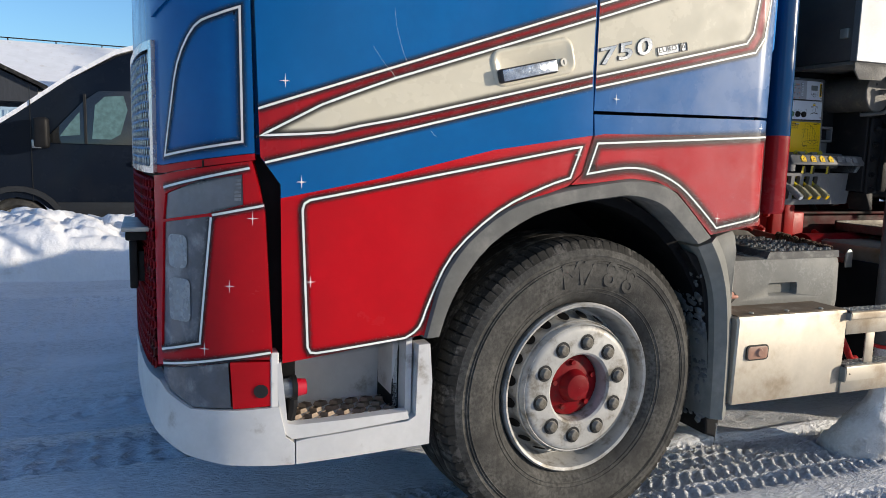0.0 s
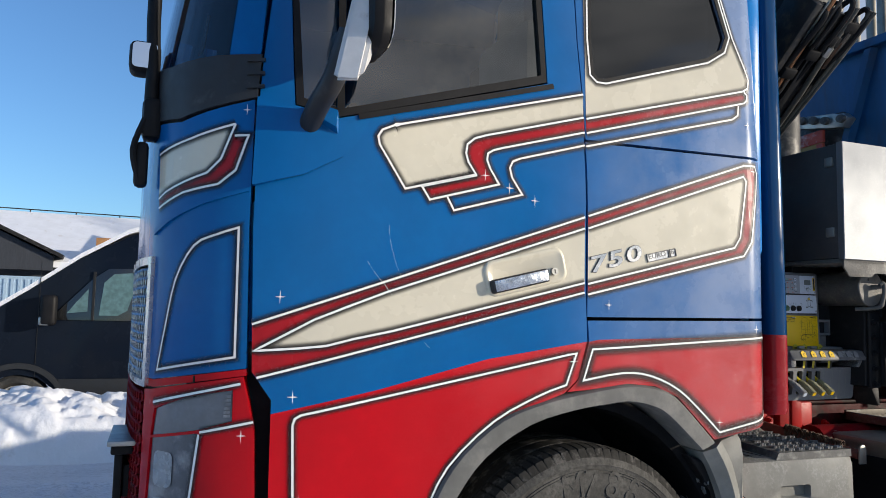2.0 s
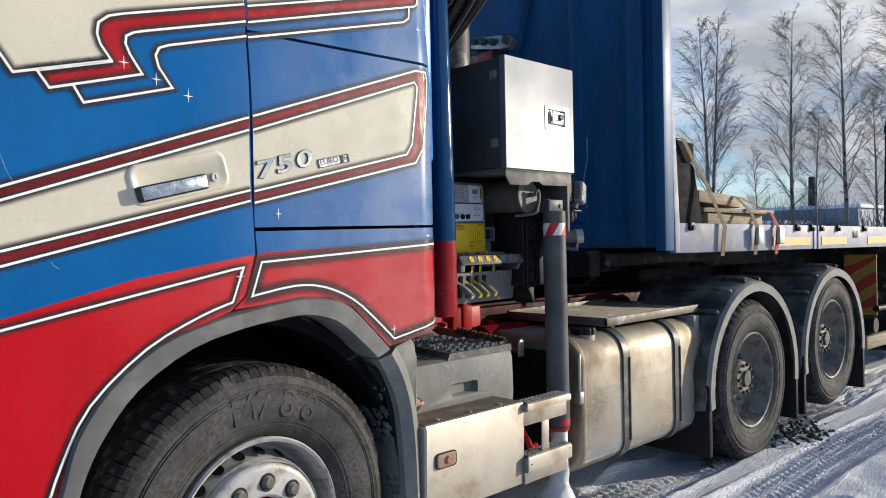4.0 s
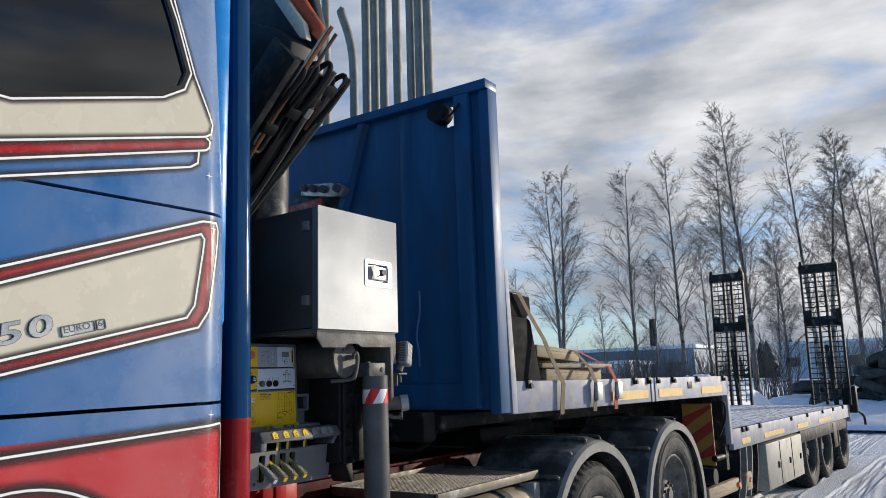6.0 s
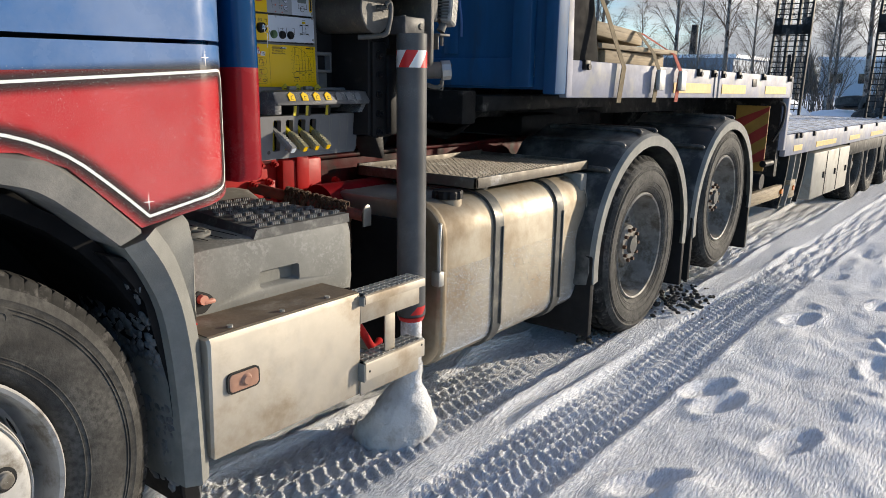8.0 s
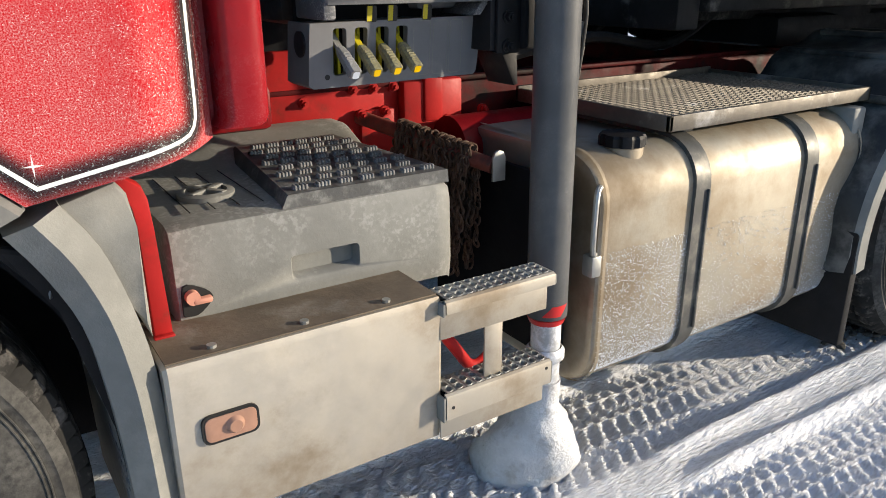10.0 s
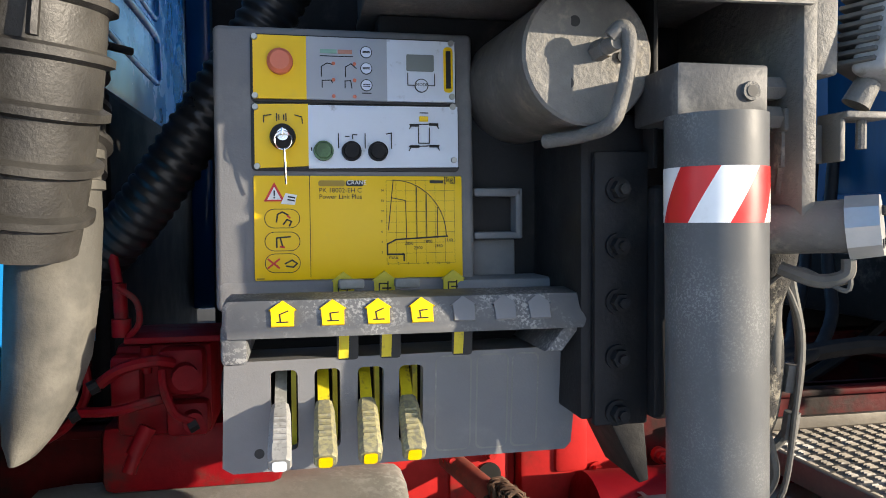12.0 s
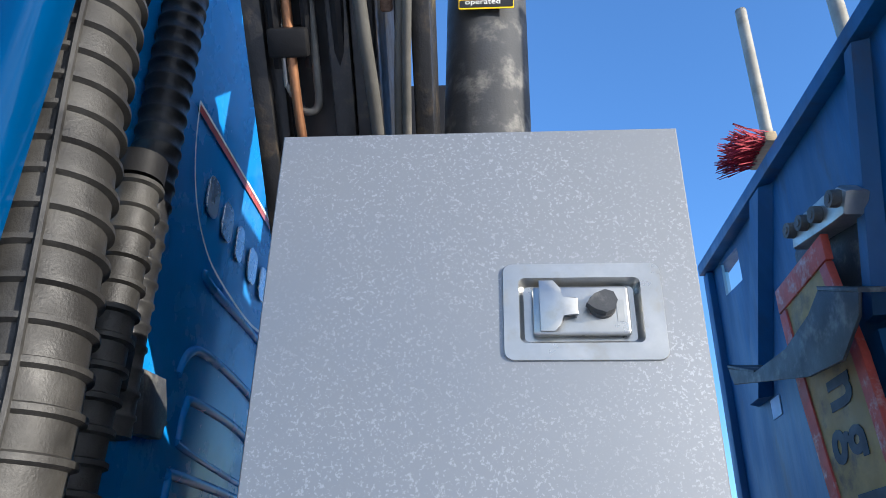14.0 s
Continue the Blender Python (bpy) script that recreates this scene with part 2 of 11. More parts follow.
M_COPPER = surface("copper pipe", (0.38, 0.18, 0.09), 0.42, metal=0.7, var=0.2, scale=10)
M_YELLOW = surface("yellow label plastic", (0.80, 0.50, 0.0), 0.42, var=0.04, scale=6, dirt=(0.5, 0.36, 0.08, 0.4), dirt_at=(0.55, 0.75), dirt_scale=12)
M_LABELGREY = surface("grey label plastic", (0.33, 0.35, 0.38), 0.45, var=0.04, scale=6)
M_LABELWHITE = surface("pale label plastic", (0.60, 0.65, 0.72), 0.42, var=0.05, scale=6, dirt=(0.25, 0.25, 0.25, 0.7), dirt_at=(0.60, 0.72), dirt_scale=30)
M_INK = surface("black ink", (0.012, 0.012, 0.012), 0.5, var=0.1)
M_BTNRED = surface("faded red button", (0.62, 0.16, 0.09), 0.45, var=0.08)
M_SIGNRED = surface("red reflective film", (0.60, 0.02, 0.02), 0.35, var=0.06)
M_SIGNWHITE = surface("white reflective film", (0.78, 0.78, 0.76), 0.38, var=0.06, dirt=(0.5, 0.48, 0.44), dirt_at=(0.55, 0.75), dirt_scale=20)
M_LEVERY = surface("yellow lever paint", (0.62, 0.50, 0.02), 0.45, var=0.2, scale=20, dirt=(0.12, 0.10, 0.04), dirt_at=(0.55, 0.7), dirt_scale=40)
M_TRAILBLUE = surface("faded blue trailer paint", (0.002, 0.078, 0.205), 0.48, var=0.22, scale=2.0, dirt=(0.035, 0.040, 0.055, 0.8), dirt_at=(0.52, 0.74), dirt_scale=2.6, stretch=(1, 2.2, 0.5), bump=0.08, bump_scale=50)
M_TRAILRAIL = surface("dusty blue-grey steel rail", (0.28, 0.29, 0.36), 0.6, var=0.18, scale=4, dirt=(0.40, 0.38, 0.34), dirt_at=(0.45, 0.7), dirt_scale=5, bump=0.15, bump_scale=60)
M_SIDEBOX = surface("dusty beige box paint", (0.38, 0.36, 0.31), 0.6, var=0.14, scale=3, dirt=(0.20, 0.17, 0.13), dirt_at=(0.50, 0.75), dirt_scale=3, bump=0.1, bump_scale=60)
M_TRAILDARK = surface("black trailer frame", (0.018, 0.018, 0.018), 0.6, var=0.3, scale=6, dirt=(0.14, 0.13, 0.12), dirt_at=(0.52, 0.72), dirt_scale=8, bump=0.2, spec=0.2)
M_MARKYEL = surface("yellow marking tape", (0.66, 0.42, 0.10), 0.5, var=0.12, scale=12)
M_PLANK = surface("worn deck planks with snow", (0.34, 0.29, 0.24), 0.8, var=0.3, scale=3, stretch=(1, 8, 1), dirt=(0.78, 0.80, 0.84), dirt_at=(0.40, 0.55), dirt_scale=3, bump=0.3)
M_WOOD = surface("fresh sawn timber", (0.36, 0.28, 0.18), 0.75, var=0.18, scale=6, stretch=(1, 10, 10), dirt=(0.16, 0.115, 0.075), dirt_at=(0.5, 0.7), dirt_scale=5, bump=0.2, bump_scale=60)
M_STRAPWEB = surface("dirty lashing webbing", (0.20, 0.155, 0.095), 0.9, var=0.2, scale=30, bump=0.3, bump_scale=300)
M_STRAPRED = surface("red lashing webbing", (0.42, 0.10, 0.07), 0.9, var=0.2, scale=30, bump=0.3, bump_scale=300)
M_STAKE = surface("grey galvanised stake", (0.27, 0.26, 0.23), 0.6, metal=0.2, var=0.18, scale=6, dirt=(0.14, 0.12, 0.09), dirt_at=(0.5, 0.75), dirt_scale=5, bump=0.12)
M_VAN = surface("dark grey van paint", (0.007, 0.011, 0.020), 0.22, var=0.1, scale=2, spec=0.15, dirt=(0.03, 0.03, 0.03, 0.2), dirt_at=(0.5, 0.8), dirt_scale=3)
M_VANGREY = surface("grey van cladding", (0.022, 0.024, 0.027), 0.6, var=0.12)
M_CHROME = surface("chrome", (0.72, 0.73, 0.75), 0.12, metal=1.0, var=0.05)
M_LAMPGLASS = surface("frosted clear lens", (0.085, 0.10, 0.12), 0.12, var=0.3, scale=7, coat=0.9, bump=0.12, bump_scale=120, dirt=(0.44, 0.47, 0.50, 0.45), dirt_at=(0.50, 0.70), dirt_scale=9)
M_LENSDARK = surface("dark lamp interior", (0.16, 0.18, 0.20), 0.10, metal=0.5, var=0.2, scale=6, coat=0.5)
M_AMBER = surface("amber lens", (0.75, 0.20, 0.02), 0.3, var=0.1, coat=0.4)
M_MIRROR = surface("mirror glass", (0.7, 0.72, 0.75), 0.04, metal=1.0, var=0.02)
M_GLASS = surface("tinted side glass", (0.018, 0.020, 0.022), 0.04, var=0.1, spec=0.75, coat=0.6)
# near-black for linings and plates, and for gaps where only shade lies
M_BACKDARK = surface("near-black for linings, plates and shaded gaps", (0.012, 0.012, 0.013), 0.8, var=0.2, spec=0.1)
M_SNOW = surface("snow", (0.82, 0.84, 0.88), 0.60, var=0.08, scale=0.9, dirt=(0.38, 0.38, 0.40, 0.34), dirt_at=(0.30, 0.62), dirt_scale=1.6, fine=(0.49, 0.58, 52), bump=0.8, bump_scale=60, stretch=(0.45, 1.6, 1), relief=0.028)
M_SNOWBANK = surface("ploughed snow", (0.82, 0.84, 0.88), 0.62, var=0.05, scale=2, dirt=(0.56, 0.52, 0.48, 0.6), dirt_at=(0.58, 0.74), dirt_scale=2.5, bump=0.8, bump_scale=22, relief=0.012)
M_DARKWALL = surface("dark stained cladding", (0.035, 0.040, 0.050), 0.75, var=0.15, scale=2, stretch=(6, 6, 1))
M_WOODWALL = surface("orange-brown wood slats", (0.36, 0.18, 0.07), 0.7, var=0.2, scale=4, stretch=(8, 8, 1))
M_CONTAINER = surface("pale blue container paint", (0.33, 0.45, 0.56), 0.5, var=0.08)
M_FARWALL = surface("blue-grey sheet wall", (0.20, 0.25, 0.32), 0.6, var=0.1)
M_FARLIGHT = surface("white sheet wall", (0.55, 0.57, 0.60), 0.6, var=0.08)
M_BARK = surface("birch bark", (0.30, 0.28, 0.26), 0.85, var=0.25, scale=3, dirt=(0.05, 0.045, 0.04), dirt_at=(0.50, 0.58), dirt_scale=5, stretch=(1, 1, 0.5))
M_TWIG = surface("bare twigs", (0.17, 0.145, 0.125), 0.85, var=0.2)
M_CONIFER = surface("far conifers", (0.035, 0.050, 0.045), 0.9, var=0.3)
M_FAIRBLUE = surface("glossy dark blue fairing", (0.0006, 0.040, 0.125), 0.12, spec=0.25, var=0.08, scale=2.5, coat=0.0, bump=0.02, bump_scale=25)
M_WALKWAY = surface("trodden aluminium walkway", (0.15, 0.132, 0.108), 0.55, metal=0.45, var=0.2, scale=9, dirt=(0.46, 0.45, 0.43, 0.8), dirt_at=(0.55, 0.70), dirt_scale=4, bump=0.15, bump_scale=90)
M_ICE = surface("dirty grey ice", (0.20, 0.205, 0.21), 0.45, var=0.3, scale=20, dirt=(0.10, 0.10, 0.10), dirt_at=(0.45, 0.65), dirt_scale=25, bump=0.4, bump_scale=60)
M_PAD = surface("worn dark tread plastic", (0.085, 0.086, 0.084), 0.55, var=0.18, scale=9, dirt=(0.30, 0.30, 0.28, 0.7), dirt_at=(0.5, 0.7), dirt_scale=14, bump=0.2, bump_scale=160)

# ---- mesh tools ----
def thing(name, label, category, group="", kind="", at=(0, 0, 0)):
    ob = new(name)
    ob.location = at
    ob.empty_display_size = 0.2
    return tagged(ob, label, category, group, kind)


def part(name, bm, material, parent=None, label="", smooth=None):
    """Links a bmesh as one mesh object, under a thing or a part. smooth: degrees up to which edges are shaded soft."""
    me = bpy.data.meshes.new(name)
    bmesh.ops.recalc_face_normals(bm, faces=bm.faces)
    bm.to_mesh(me)
    bm.free()
    for m in material if isinstance(material, (list, tuple)) else [material]:
        me.materials.append(m)
    if smooth:
        me.polygons.foreach_set("use_smooth", [True] * len(me.polygons))
        me.set_sharp_from_angle(angle=radians(smooth))
    ob = new(name, me)
    if parent:
        ob.parent = parent
    if label:
        ob["label"] = label
    return ob


def pieces(name, bm, material, parent=None, label="", smooth=None):
    """Links each loose piece of a bmesh as an object of its own."""
    bm.verts.index_update()
    seen, made = set(), []
    for v0 in bm.verts:
        if v0 in seen:
            continue
        island, stack = [], [v0]
        seen.add(v0)
        while stack:
            v = stack.pop()
            island.append(v)
            for e in v.link_edges:
                w = e.other_vert(v)
                if w not in seen:
                    seen.add(w)
                    stack.append(w)
        b = bmesh.new()
        table = {v: b.verts.new(v.co) for v in island}
        for f in {f for v in island for f in v.link_faces}:
            b.faces.new([table[v] for v in f.verts]).material_index = f.material_index
        made.append(part(name, b, material, parent, label, smooth))
    bm.free()
    return made


def again(ob, parent=None, m=None, name=""):
    """One more object on the same mesh."""
    o = new(name or ob.name.split(".")[0], ob.data)
    o.parent = parent or ob.parent
    if m is not None:
        o.matrix_basis = m
    if "label" in ob:
        o["label"] = ob["label"]
    return o


def grown(*adders):
    bm = bmesh.new()
    for f, *a in adders:
        f(bm, *a)
    return bm


def box(bm, lo, hi, bevel=0.0, seg=2, m=None, mat=0):
    """An axis-aligned box with rounded edges, then turned by m."""
    b = bmesh.new()
    bmesh.ops.create_cube(b, size=1.0)
    c, d = (Vector(lo) + Vector(hi)) / 2, Vector(hi) - Vector(lo)
    for v in b.verts:
        v.co = Vector((v.co.x * d.x, v.co.y * d.y, v.co.z * d.z)) + c
    if bevel:
        bmesh.ops.bevel(b, geom=b.edges[:], offset=bevel, segments=seg, profile=0.5, affect="EDGES", clamp_overlap=True)
    return merged(bm, b, m, mat)


def merged(bm, b, m=None, mat=0):
    table = {}
    for v in b.verts:
        table[v] = bm.verts.new(m @ v.co if m is not None else v.co)
    made = []
    for f in b.faces:
        try:
            g = bm.faces.new([table[v] for v in f.verts])
        except ValueError:
            continue
        g.material_index = mat or f.material_index
        made.append(g)
    b.free()
    return made


def frame_of(p0, p1):
    """Two unit vectors across the way from p0 to p1."""
    d = (Vector(p1) - Vector(p0)).normalized()
    a = Vector((0, 0, 1)) if abs(d.z) < 0.9 else Vector((1, 0, 0))
    u = d.cross(a).normalized()
    return d, u, d.cross(u).normalized()


def rings(bm, loops, closed_ends=True, mat=0):
    """Skin between loops of equal length."""
    vs = [[bm.verts.new(p) for p in loop] for loop in loops]
    n = len(vs[0])
    for a, b in zip(vs, vs[1:]):
        for i in range(n):
            f = bm.faces.new((a[i], a[(i + 1) % n], b[(i + 1) % n], b[i]))
            f.material_index = mat
    if closed_ends:
        for e in (vs[0], vs[-1]):
            try:
                bm.faces.new(e).material_index = mat
            except ValueError:
                pass
    return vs


def cyl(bm, p0, p1, r0, r1=None, seg=20, mat=0, ends=True):
    r1 = r0 if r1 is None else r1
    d, u, v = frame_of(p0, p1)
    loops = [[Vector(p) + (u * math.cos(a) + v * math.sin(a)) * r for a in [2 * math.pi * i / seg for i in range(seg)]]
             for p, r in ((p0, r0), (p1, r1))]
    rings(bm, loops, ends, mat)


def smooth_path(points, n=6):
    P = [Vector(p) for p in points]
    out = []
    for i in range(len(P) - 1):
        p0, p1, p2, p3 = P[max(i - 1, 0)], P[i], P[i + 1], P[min(i + 2, len(P) - 1)]
        for k in range(n):
            t = k / n
            out.append(0.5 * (2 * p1 + (p2 - p0) * t + (2 * p0 - 5 * p1 + 4 * p2 - p3) * t * t + (3 * p1 - p0 - 3 * p2 + p3) * t ** 3))
    return out + [P[-1]]


def tube(bm, points, r, seg=10, curved=6, mat=0, ends=True):
    """A pipe along points; r: one radius, or a function of the place along it, 0 to 1."""
    P = smooth_path(points, curved) if curved else [Vector(p) for p in points]
    loops, u = [], None
    for i, p in enumerate(P):
        d = (P[min(i + 1, len(P) - 1)] - P[max(i - 1, 0)]).normalized()
        if u is None:
            u = frame_of((0, 0, 0), d)[1]
        u = (u - d * u.dot(d)).normalized()
        v = d.cross(u)
        rr = r(i / (len(P) - 1)) if callable(r) else r
        loops.append([p + (u * math.cos(a) + v * math.sin(a)) * rr for a in [2 * math.pi * k / seg for k in range(seg)]])
    rings(bm, loops, ends, mat)


def ribbed(bm, points, r, pitch, rise=0.12, seg=20, mat=0):
    """A corrugated hose along points."""
    P = smooth_path(points, 40)
    length = sum((b - a).length for a, b in zip(P, P[1:]))
    count = int(length / pitch)
    acc, Q, k = 0.0, [], 0
    steps = [i * length / (count * 4) for i in range(count * 4 + 1)]
    for a, b in zip(P, P[1:]):
        l = (b - a).length
        while k < len(steps) and steps[k] <= acc + l + 1e-9:
            Q.append(a.lerp(b, (steps[k] - acc) / l))
            k += 1
        acc += l
    loops, u = [], None
    for i, p in enumerate(Q):
        d = (Q[min(i + 1, len(Q) - 1)] - Q[max(i - 1, 0)]).normalized()
        if u is None:
            u = frame_of((0, 0, 0), d)[1]
        u = (u - d * u.dot(d)).normalized()
        v = d.cross(u)
        rr = r * (1 + rise * (1, 1, 0, 0)[i % 4])
        loops.append([p + (u * math.cos(a) + v * math.sin(a)) * rr for a in [2 * math.pi * j / seg for j in range(seg)]])
    rings(bm, loops, True, mat)


def ridged(bm, points, r, pitch=0.040, ridge=0.010, rise=0.005, seg=28):
    """A smooth hose with thin raised rings along it."""
    P = smooth_path(points, 60)
    run = [0.0]
    for a, b in zip(P, P[1:]):
        run.append(run[-1] + (b - a).length)
    at = lambda s: next((P[i].lerp(P[i + 1], (s - run[i]) / max(1e-9, run[i + 1] - run[i])) for i in range(len(P) - 1) if s <= run[i + 1]), P[-1])
    stops, s = [], 0.0
    while s + pitch < run[-1]:
        stops += [(s, 0.0), (s + pitch - ridge - 0.004, 0.0), (s + pitch - ridge, rise), (s + pitch - 0.004, rise)]
        s += pitch
    loops, u = [], None
    for s, up in stops:
        p, d = at(s), (at(min(run[-1], s + 0.004)) - at(max(0, s - 0.004))).normalized()
        if u is None:
            u = frame_of((0, 0, 0), d)[1]
        u = (u - d * u.dot(d)).normalized()
        v = d.cross(u)
        loops.append([p + (u * math.cos(a) + v * math.sin(a)) * (r + up) for a in [2 * math.pi * j / seg for j in range(seg)]])
    rings(bm, loops)


def turned(bm, profile, seg=48, m=None, mat=0, closed=False):
    """A body of revolution about the y axis; profile: (radius, y)."""
    b = bmesh.new()
    loops = [[Vector((r * math.cos(a), y, r * math.sin(a))) for a in [2 * math.pi * i / seg for i in range(seg)]] for r, y in profile]
    if closed:
        loops.append(loops[0])
    rings(b, loops, False)
    bmesh.ops.remove_doubles(b, verts=b.verts, dist=1e-5)
    merged(bm, b, m, mat)


def prism(bm, outline, lo, hi, axis="y", bevel=0.0, m=None, mat=0):
    """A plate of the given outline (two coordinates, the axis left out), between lo and hi along the axis."""
    b = bmesh.new()
    at = {"x": lambda p, q: Vector((q, p[0], p[1])), "y": lambda p, q: Vector((p[0], q, p[1])), "z": lambda p, q: Vector((p[0], p[1], q))}[axis]
    bottom, top = [b.verts.new(at(p, lo)) for p in outline], [b.verts.new(at(p, hi)) for p in outline]
    n = len(outline)
    f0, f1 = b.faces.new(bottom), b.faces.new(top)
    for i in range(n):
        b.faces.new((bottom[i], bottom[(i + 1) % n], top[(i + 1) % n], top[i]))
    if bevel:
        bmesh.ops.bevel(b, geom=[e for f in (f0, f1) for e in f.edges], offset=bevel, segments=2, profile=0.5, affect="EDGES", clamp_overlap=True)
    bmesh.ops.triangulate(b, faces=[f for f in b.faces if len(f.verts) > 4])
    return merged(bm, b, m, mat)


def rounded(x0, z0, x1, z1, r, n=4):
    """A rectangle's outline with rounded corners."""
    pts = []
    for cx, cz, a in ((x1 - r, z1 - r, 0), (x0 + r, z1 - r, 90), (x0 + r, z0 + r, 180), (x1 - r, z0 + r, 270)):
        for i in range(n + 1):
            t = radians(a + 90 * i / n)
            pts.append((cx + r * math.cos(t), cz + r * math.sin(t)))
    return pts


def lettering(name, text, size, material, parent, m, depth=0.0006, label="", bold=0.0):
    """Words in the built-in font, standing in the x-z plane of m (reading along x, facing -y)."""
    cu = bpy.data.curves.new(name, "FONT")
    cu.body, cu.size, cu.extrude, cu.align_x, cu.align_y = text, size, depth, "LEFT", "BOTTOM"
    cu.resolution_u, cu.offset = 3, bold
    tmp = new(name, cu)
    me = bpy.data.meshes.new_from_object(tmp.evaluated_get(bpy.context.evaluated_depsgraph_get()))
    bpy.data.objects.remove(tmp)
    bpy.data.curves.remove(cu)
    me.materials.clear()
    me.materials.append(material)
    me.transform(m @ pose(0, 0, 0, 90, 0, 0))
    ob = new(name, me)
    ob.parent = parent
    if label:
        ob["label"] = label
    return ob


# ---- the skin of the cab ----
# plan of the cab's near side: from its rear edge forwards, round the corner to the middle of the front
PLAN = [(0.84, 0.0), (0.78, 0.0), (0.3, 0.0), (-0.3, 0.0), (-0.8, 0.004), (-0.95, 0.012), (-1.05, 0.024), (-1.12, 0.04), (-1.19, 0.068), (-1.25, 0.104),
        (-1.305, 0.155), (-1.35, 0.22), (-1.38, 0.30), (-1.405, 0.45), (-1.43, 0.8), (-1.44, 1.25)]
SKIN = np.array([p[:2] for p in smooth_path([(x, y, 0) for x, y in PLAN], 12)])
RUN = np.concatenate([[0], np.cumsum(np.hypot(*np.diff(SKIN, axis=0).T))]) - 0.06
MIDDLE = 1.25


def skin(s, z, off=0.0):
    """A point of the cab's skin, s metres forwards from the rear edge, off metres proud of it."""
    x, y = np.interp(s, RUN, SKIN[:, 0]), np.interp(s, RUN, SKIN[:, 1])
    tx, ty = (np.interp(s + 0.01, RUN, SKIN[:, i]) - np.interp(s - 0.01, RUN, SKIN[:, i]) for i in (0, 1))
    k = math.hypot(tx, ty)
    front = max(0.0, min(1.0, (-x - 1.0) / 0.3))
    x2 = x + front * 0.16 * max(0.0, z - 2.2)
    y2 = y + 0.05 * max(0.0, z - 1.95) * (1 - front) + 5.0 * max(0.0, 0.105 - s) ** 2       # the rear edge rolls inwards
    return Vector((x2 - ty / k * off, y2 + tx / k * off, z))


def curved_lines(s0, s1):
    return [s for s in (-0.03, -0.02, -0.01, 0.0, 0.015, 0.03, 0.05, 0.07, 0.09, 0.11, 0.2, 0.4, 0.6, 0.8, 1.0, 1.15, 1.3, 1.4, 1.5, 1.6, 1.65, 1.70, 1.75, 1.80, 1.86, 1.92, 1.97, 2.01, 2.05, 2.09, 2.13, 2.17, 2.21, 2.25, 2.29, 2.34, 2.40, 2.48, 2.60, 2.85) if s0 + 0.005 < s < s1 - 0.005]


def sheet(outline, holes=()):
    """A flat bmesh in (s, z) filled inside the outline, less the holes, cut where the skin bends."""
    b = bmesh.new()
    edges = []
    for loop in (outline, *holes):
        vs = [b.verts.new((s, z, 0)) for s, z in loop]
        edges += [b.edges.new((vs[i], vs[(i + 1) % len(vs)])) for i in range(len(vs))]
    bmesh.ops.triangle_fill(b, use_beauty=True, use_dissolve=False, edges=edges)
    ss = [p[0] for p in outline]
    zs = [p[1] for p in outline]
    for s in curved_lines(min(ss), max(ss)):
        bmesh.ops.bisect_plane(b, geom=b.verts[:] + b.edges[:] + b.faces[:], plane_co=(s, 0, 0), plane_no=(1, 0, 0), dist=1e-5)
    for z in (1.95, 2.2):
        if min(zs) < z < max(zs):
            bmesh.ops.bisect_plane(b, geom=b.verts[:] + b.edges[:] + b.faces[:], plane_co=(0, z, 0), plane_no=(0, 1, 0), dist=1e-5)
    return b


def clad(bm, outline, holes=(), off=0.0, thick=0.02, mat=0, mirrored=False):
    """A panel of the cab's skin with real thickness."""
    b = sheet(outline, holes)
    front = {v: skin(v.co.x, v.co.y, off) for v in b.verts}
    back = {v: skin(v.co.x, v.co.y, off - thick) for v in b.verts}
    rim = [e for e in b.edges if len(e.link_faces) == 1]
    flip = lambda p: Vector((p.x, 2 * MIDDLE - p.y, p.z)) if mirrored else p
    A = {v: bm.verts.new(flip(front[v])) for v in b.verts}
    for f in b.faces:
        bm.faces.new([A[v] for v in f.verts]).material_index = mat
    if thick > 0.004:
        B = {}
        for e in rim:
            for v in e.verts:
                if v not in B:
                    B[v] = bm.verts.new(flip(back[v]))
            bm.faces.new((A[e.verts[0]], A[e.verts[1]], B[e.verts[1]], B[e.verts[0]])).material_index = mat
    b.free()


def stroke(bm, pts, width, off, closed=False, mat=0, step=0.02):
    """A painted line of even width along points of the skin."""
    P = [Vector((s, z)) for s, z in pts]
    if closed:
        P.append(P[0])
    Q = []
    for a, b in zip(P, P[1:]):
        k = max(1, int((b - a).length / step))
        Q += [a.lerp(b, i / k) for i in range(k)]
    Q.append(P[-1])
    n = len(Q)
    rows = []
    for i, p in enumerate(Q):
        before = Q[i - 1] if i else (Q[-2] if closed else None)
        after = Q[i + 1] if i < n - 1 else (Q[1] if closed else None)
        d1 = (p - before).normalized() if before is not None else (after - p).normalized()
        d2 = (after - p).normalized() if after is not None else d1
        nrm = Vector((-(d1.y + d2.y), d1.x + d2.x))
        nrm = nrm.normalized() if nrm.length > 1e-6 else Vector((-d1.y, d1.x))
        k = 1 / max(0.5, nrm.dot(Vector((-d1.y, d1.x))))
        rows.append([bm.verts.new(skin(*(p + nrm * (width / 2 * k * side)), off)) for side in (-1, 1)])
    for a, b in zip(rows, rows[1:]):
        bm.faces.new((a[0], a[1], b[1], b[0])).material_index = mat


def softened(pts, closed=False, n=3):
    """Rounds the corners of an outline a little."""
    P = smooth_path([(s, z, 0) for s, z in (pts + pts[:1] if closed else pts)], n)
    return [(p.x, p.y) for p in (P[:-1] if closed else P)]


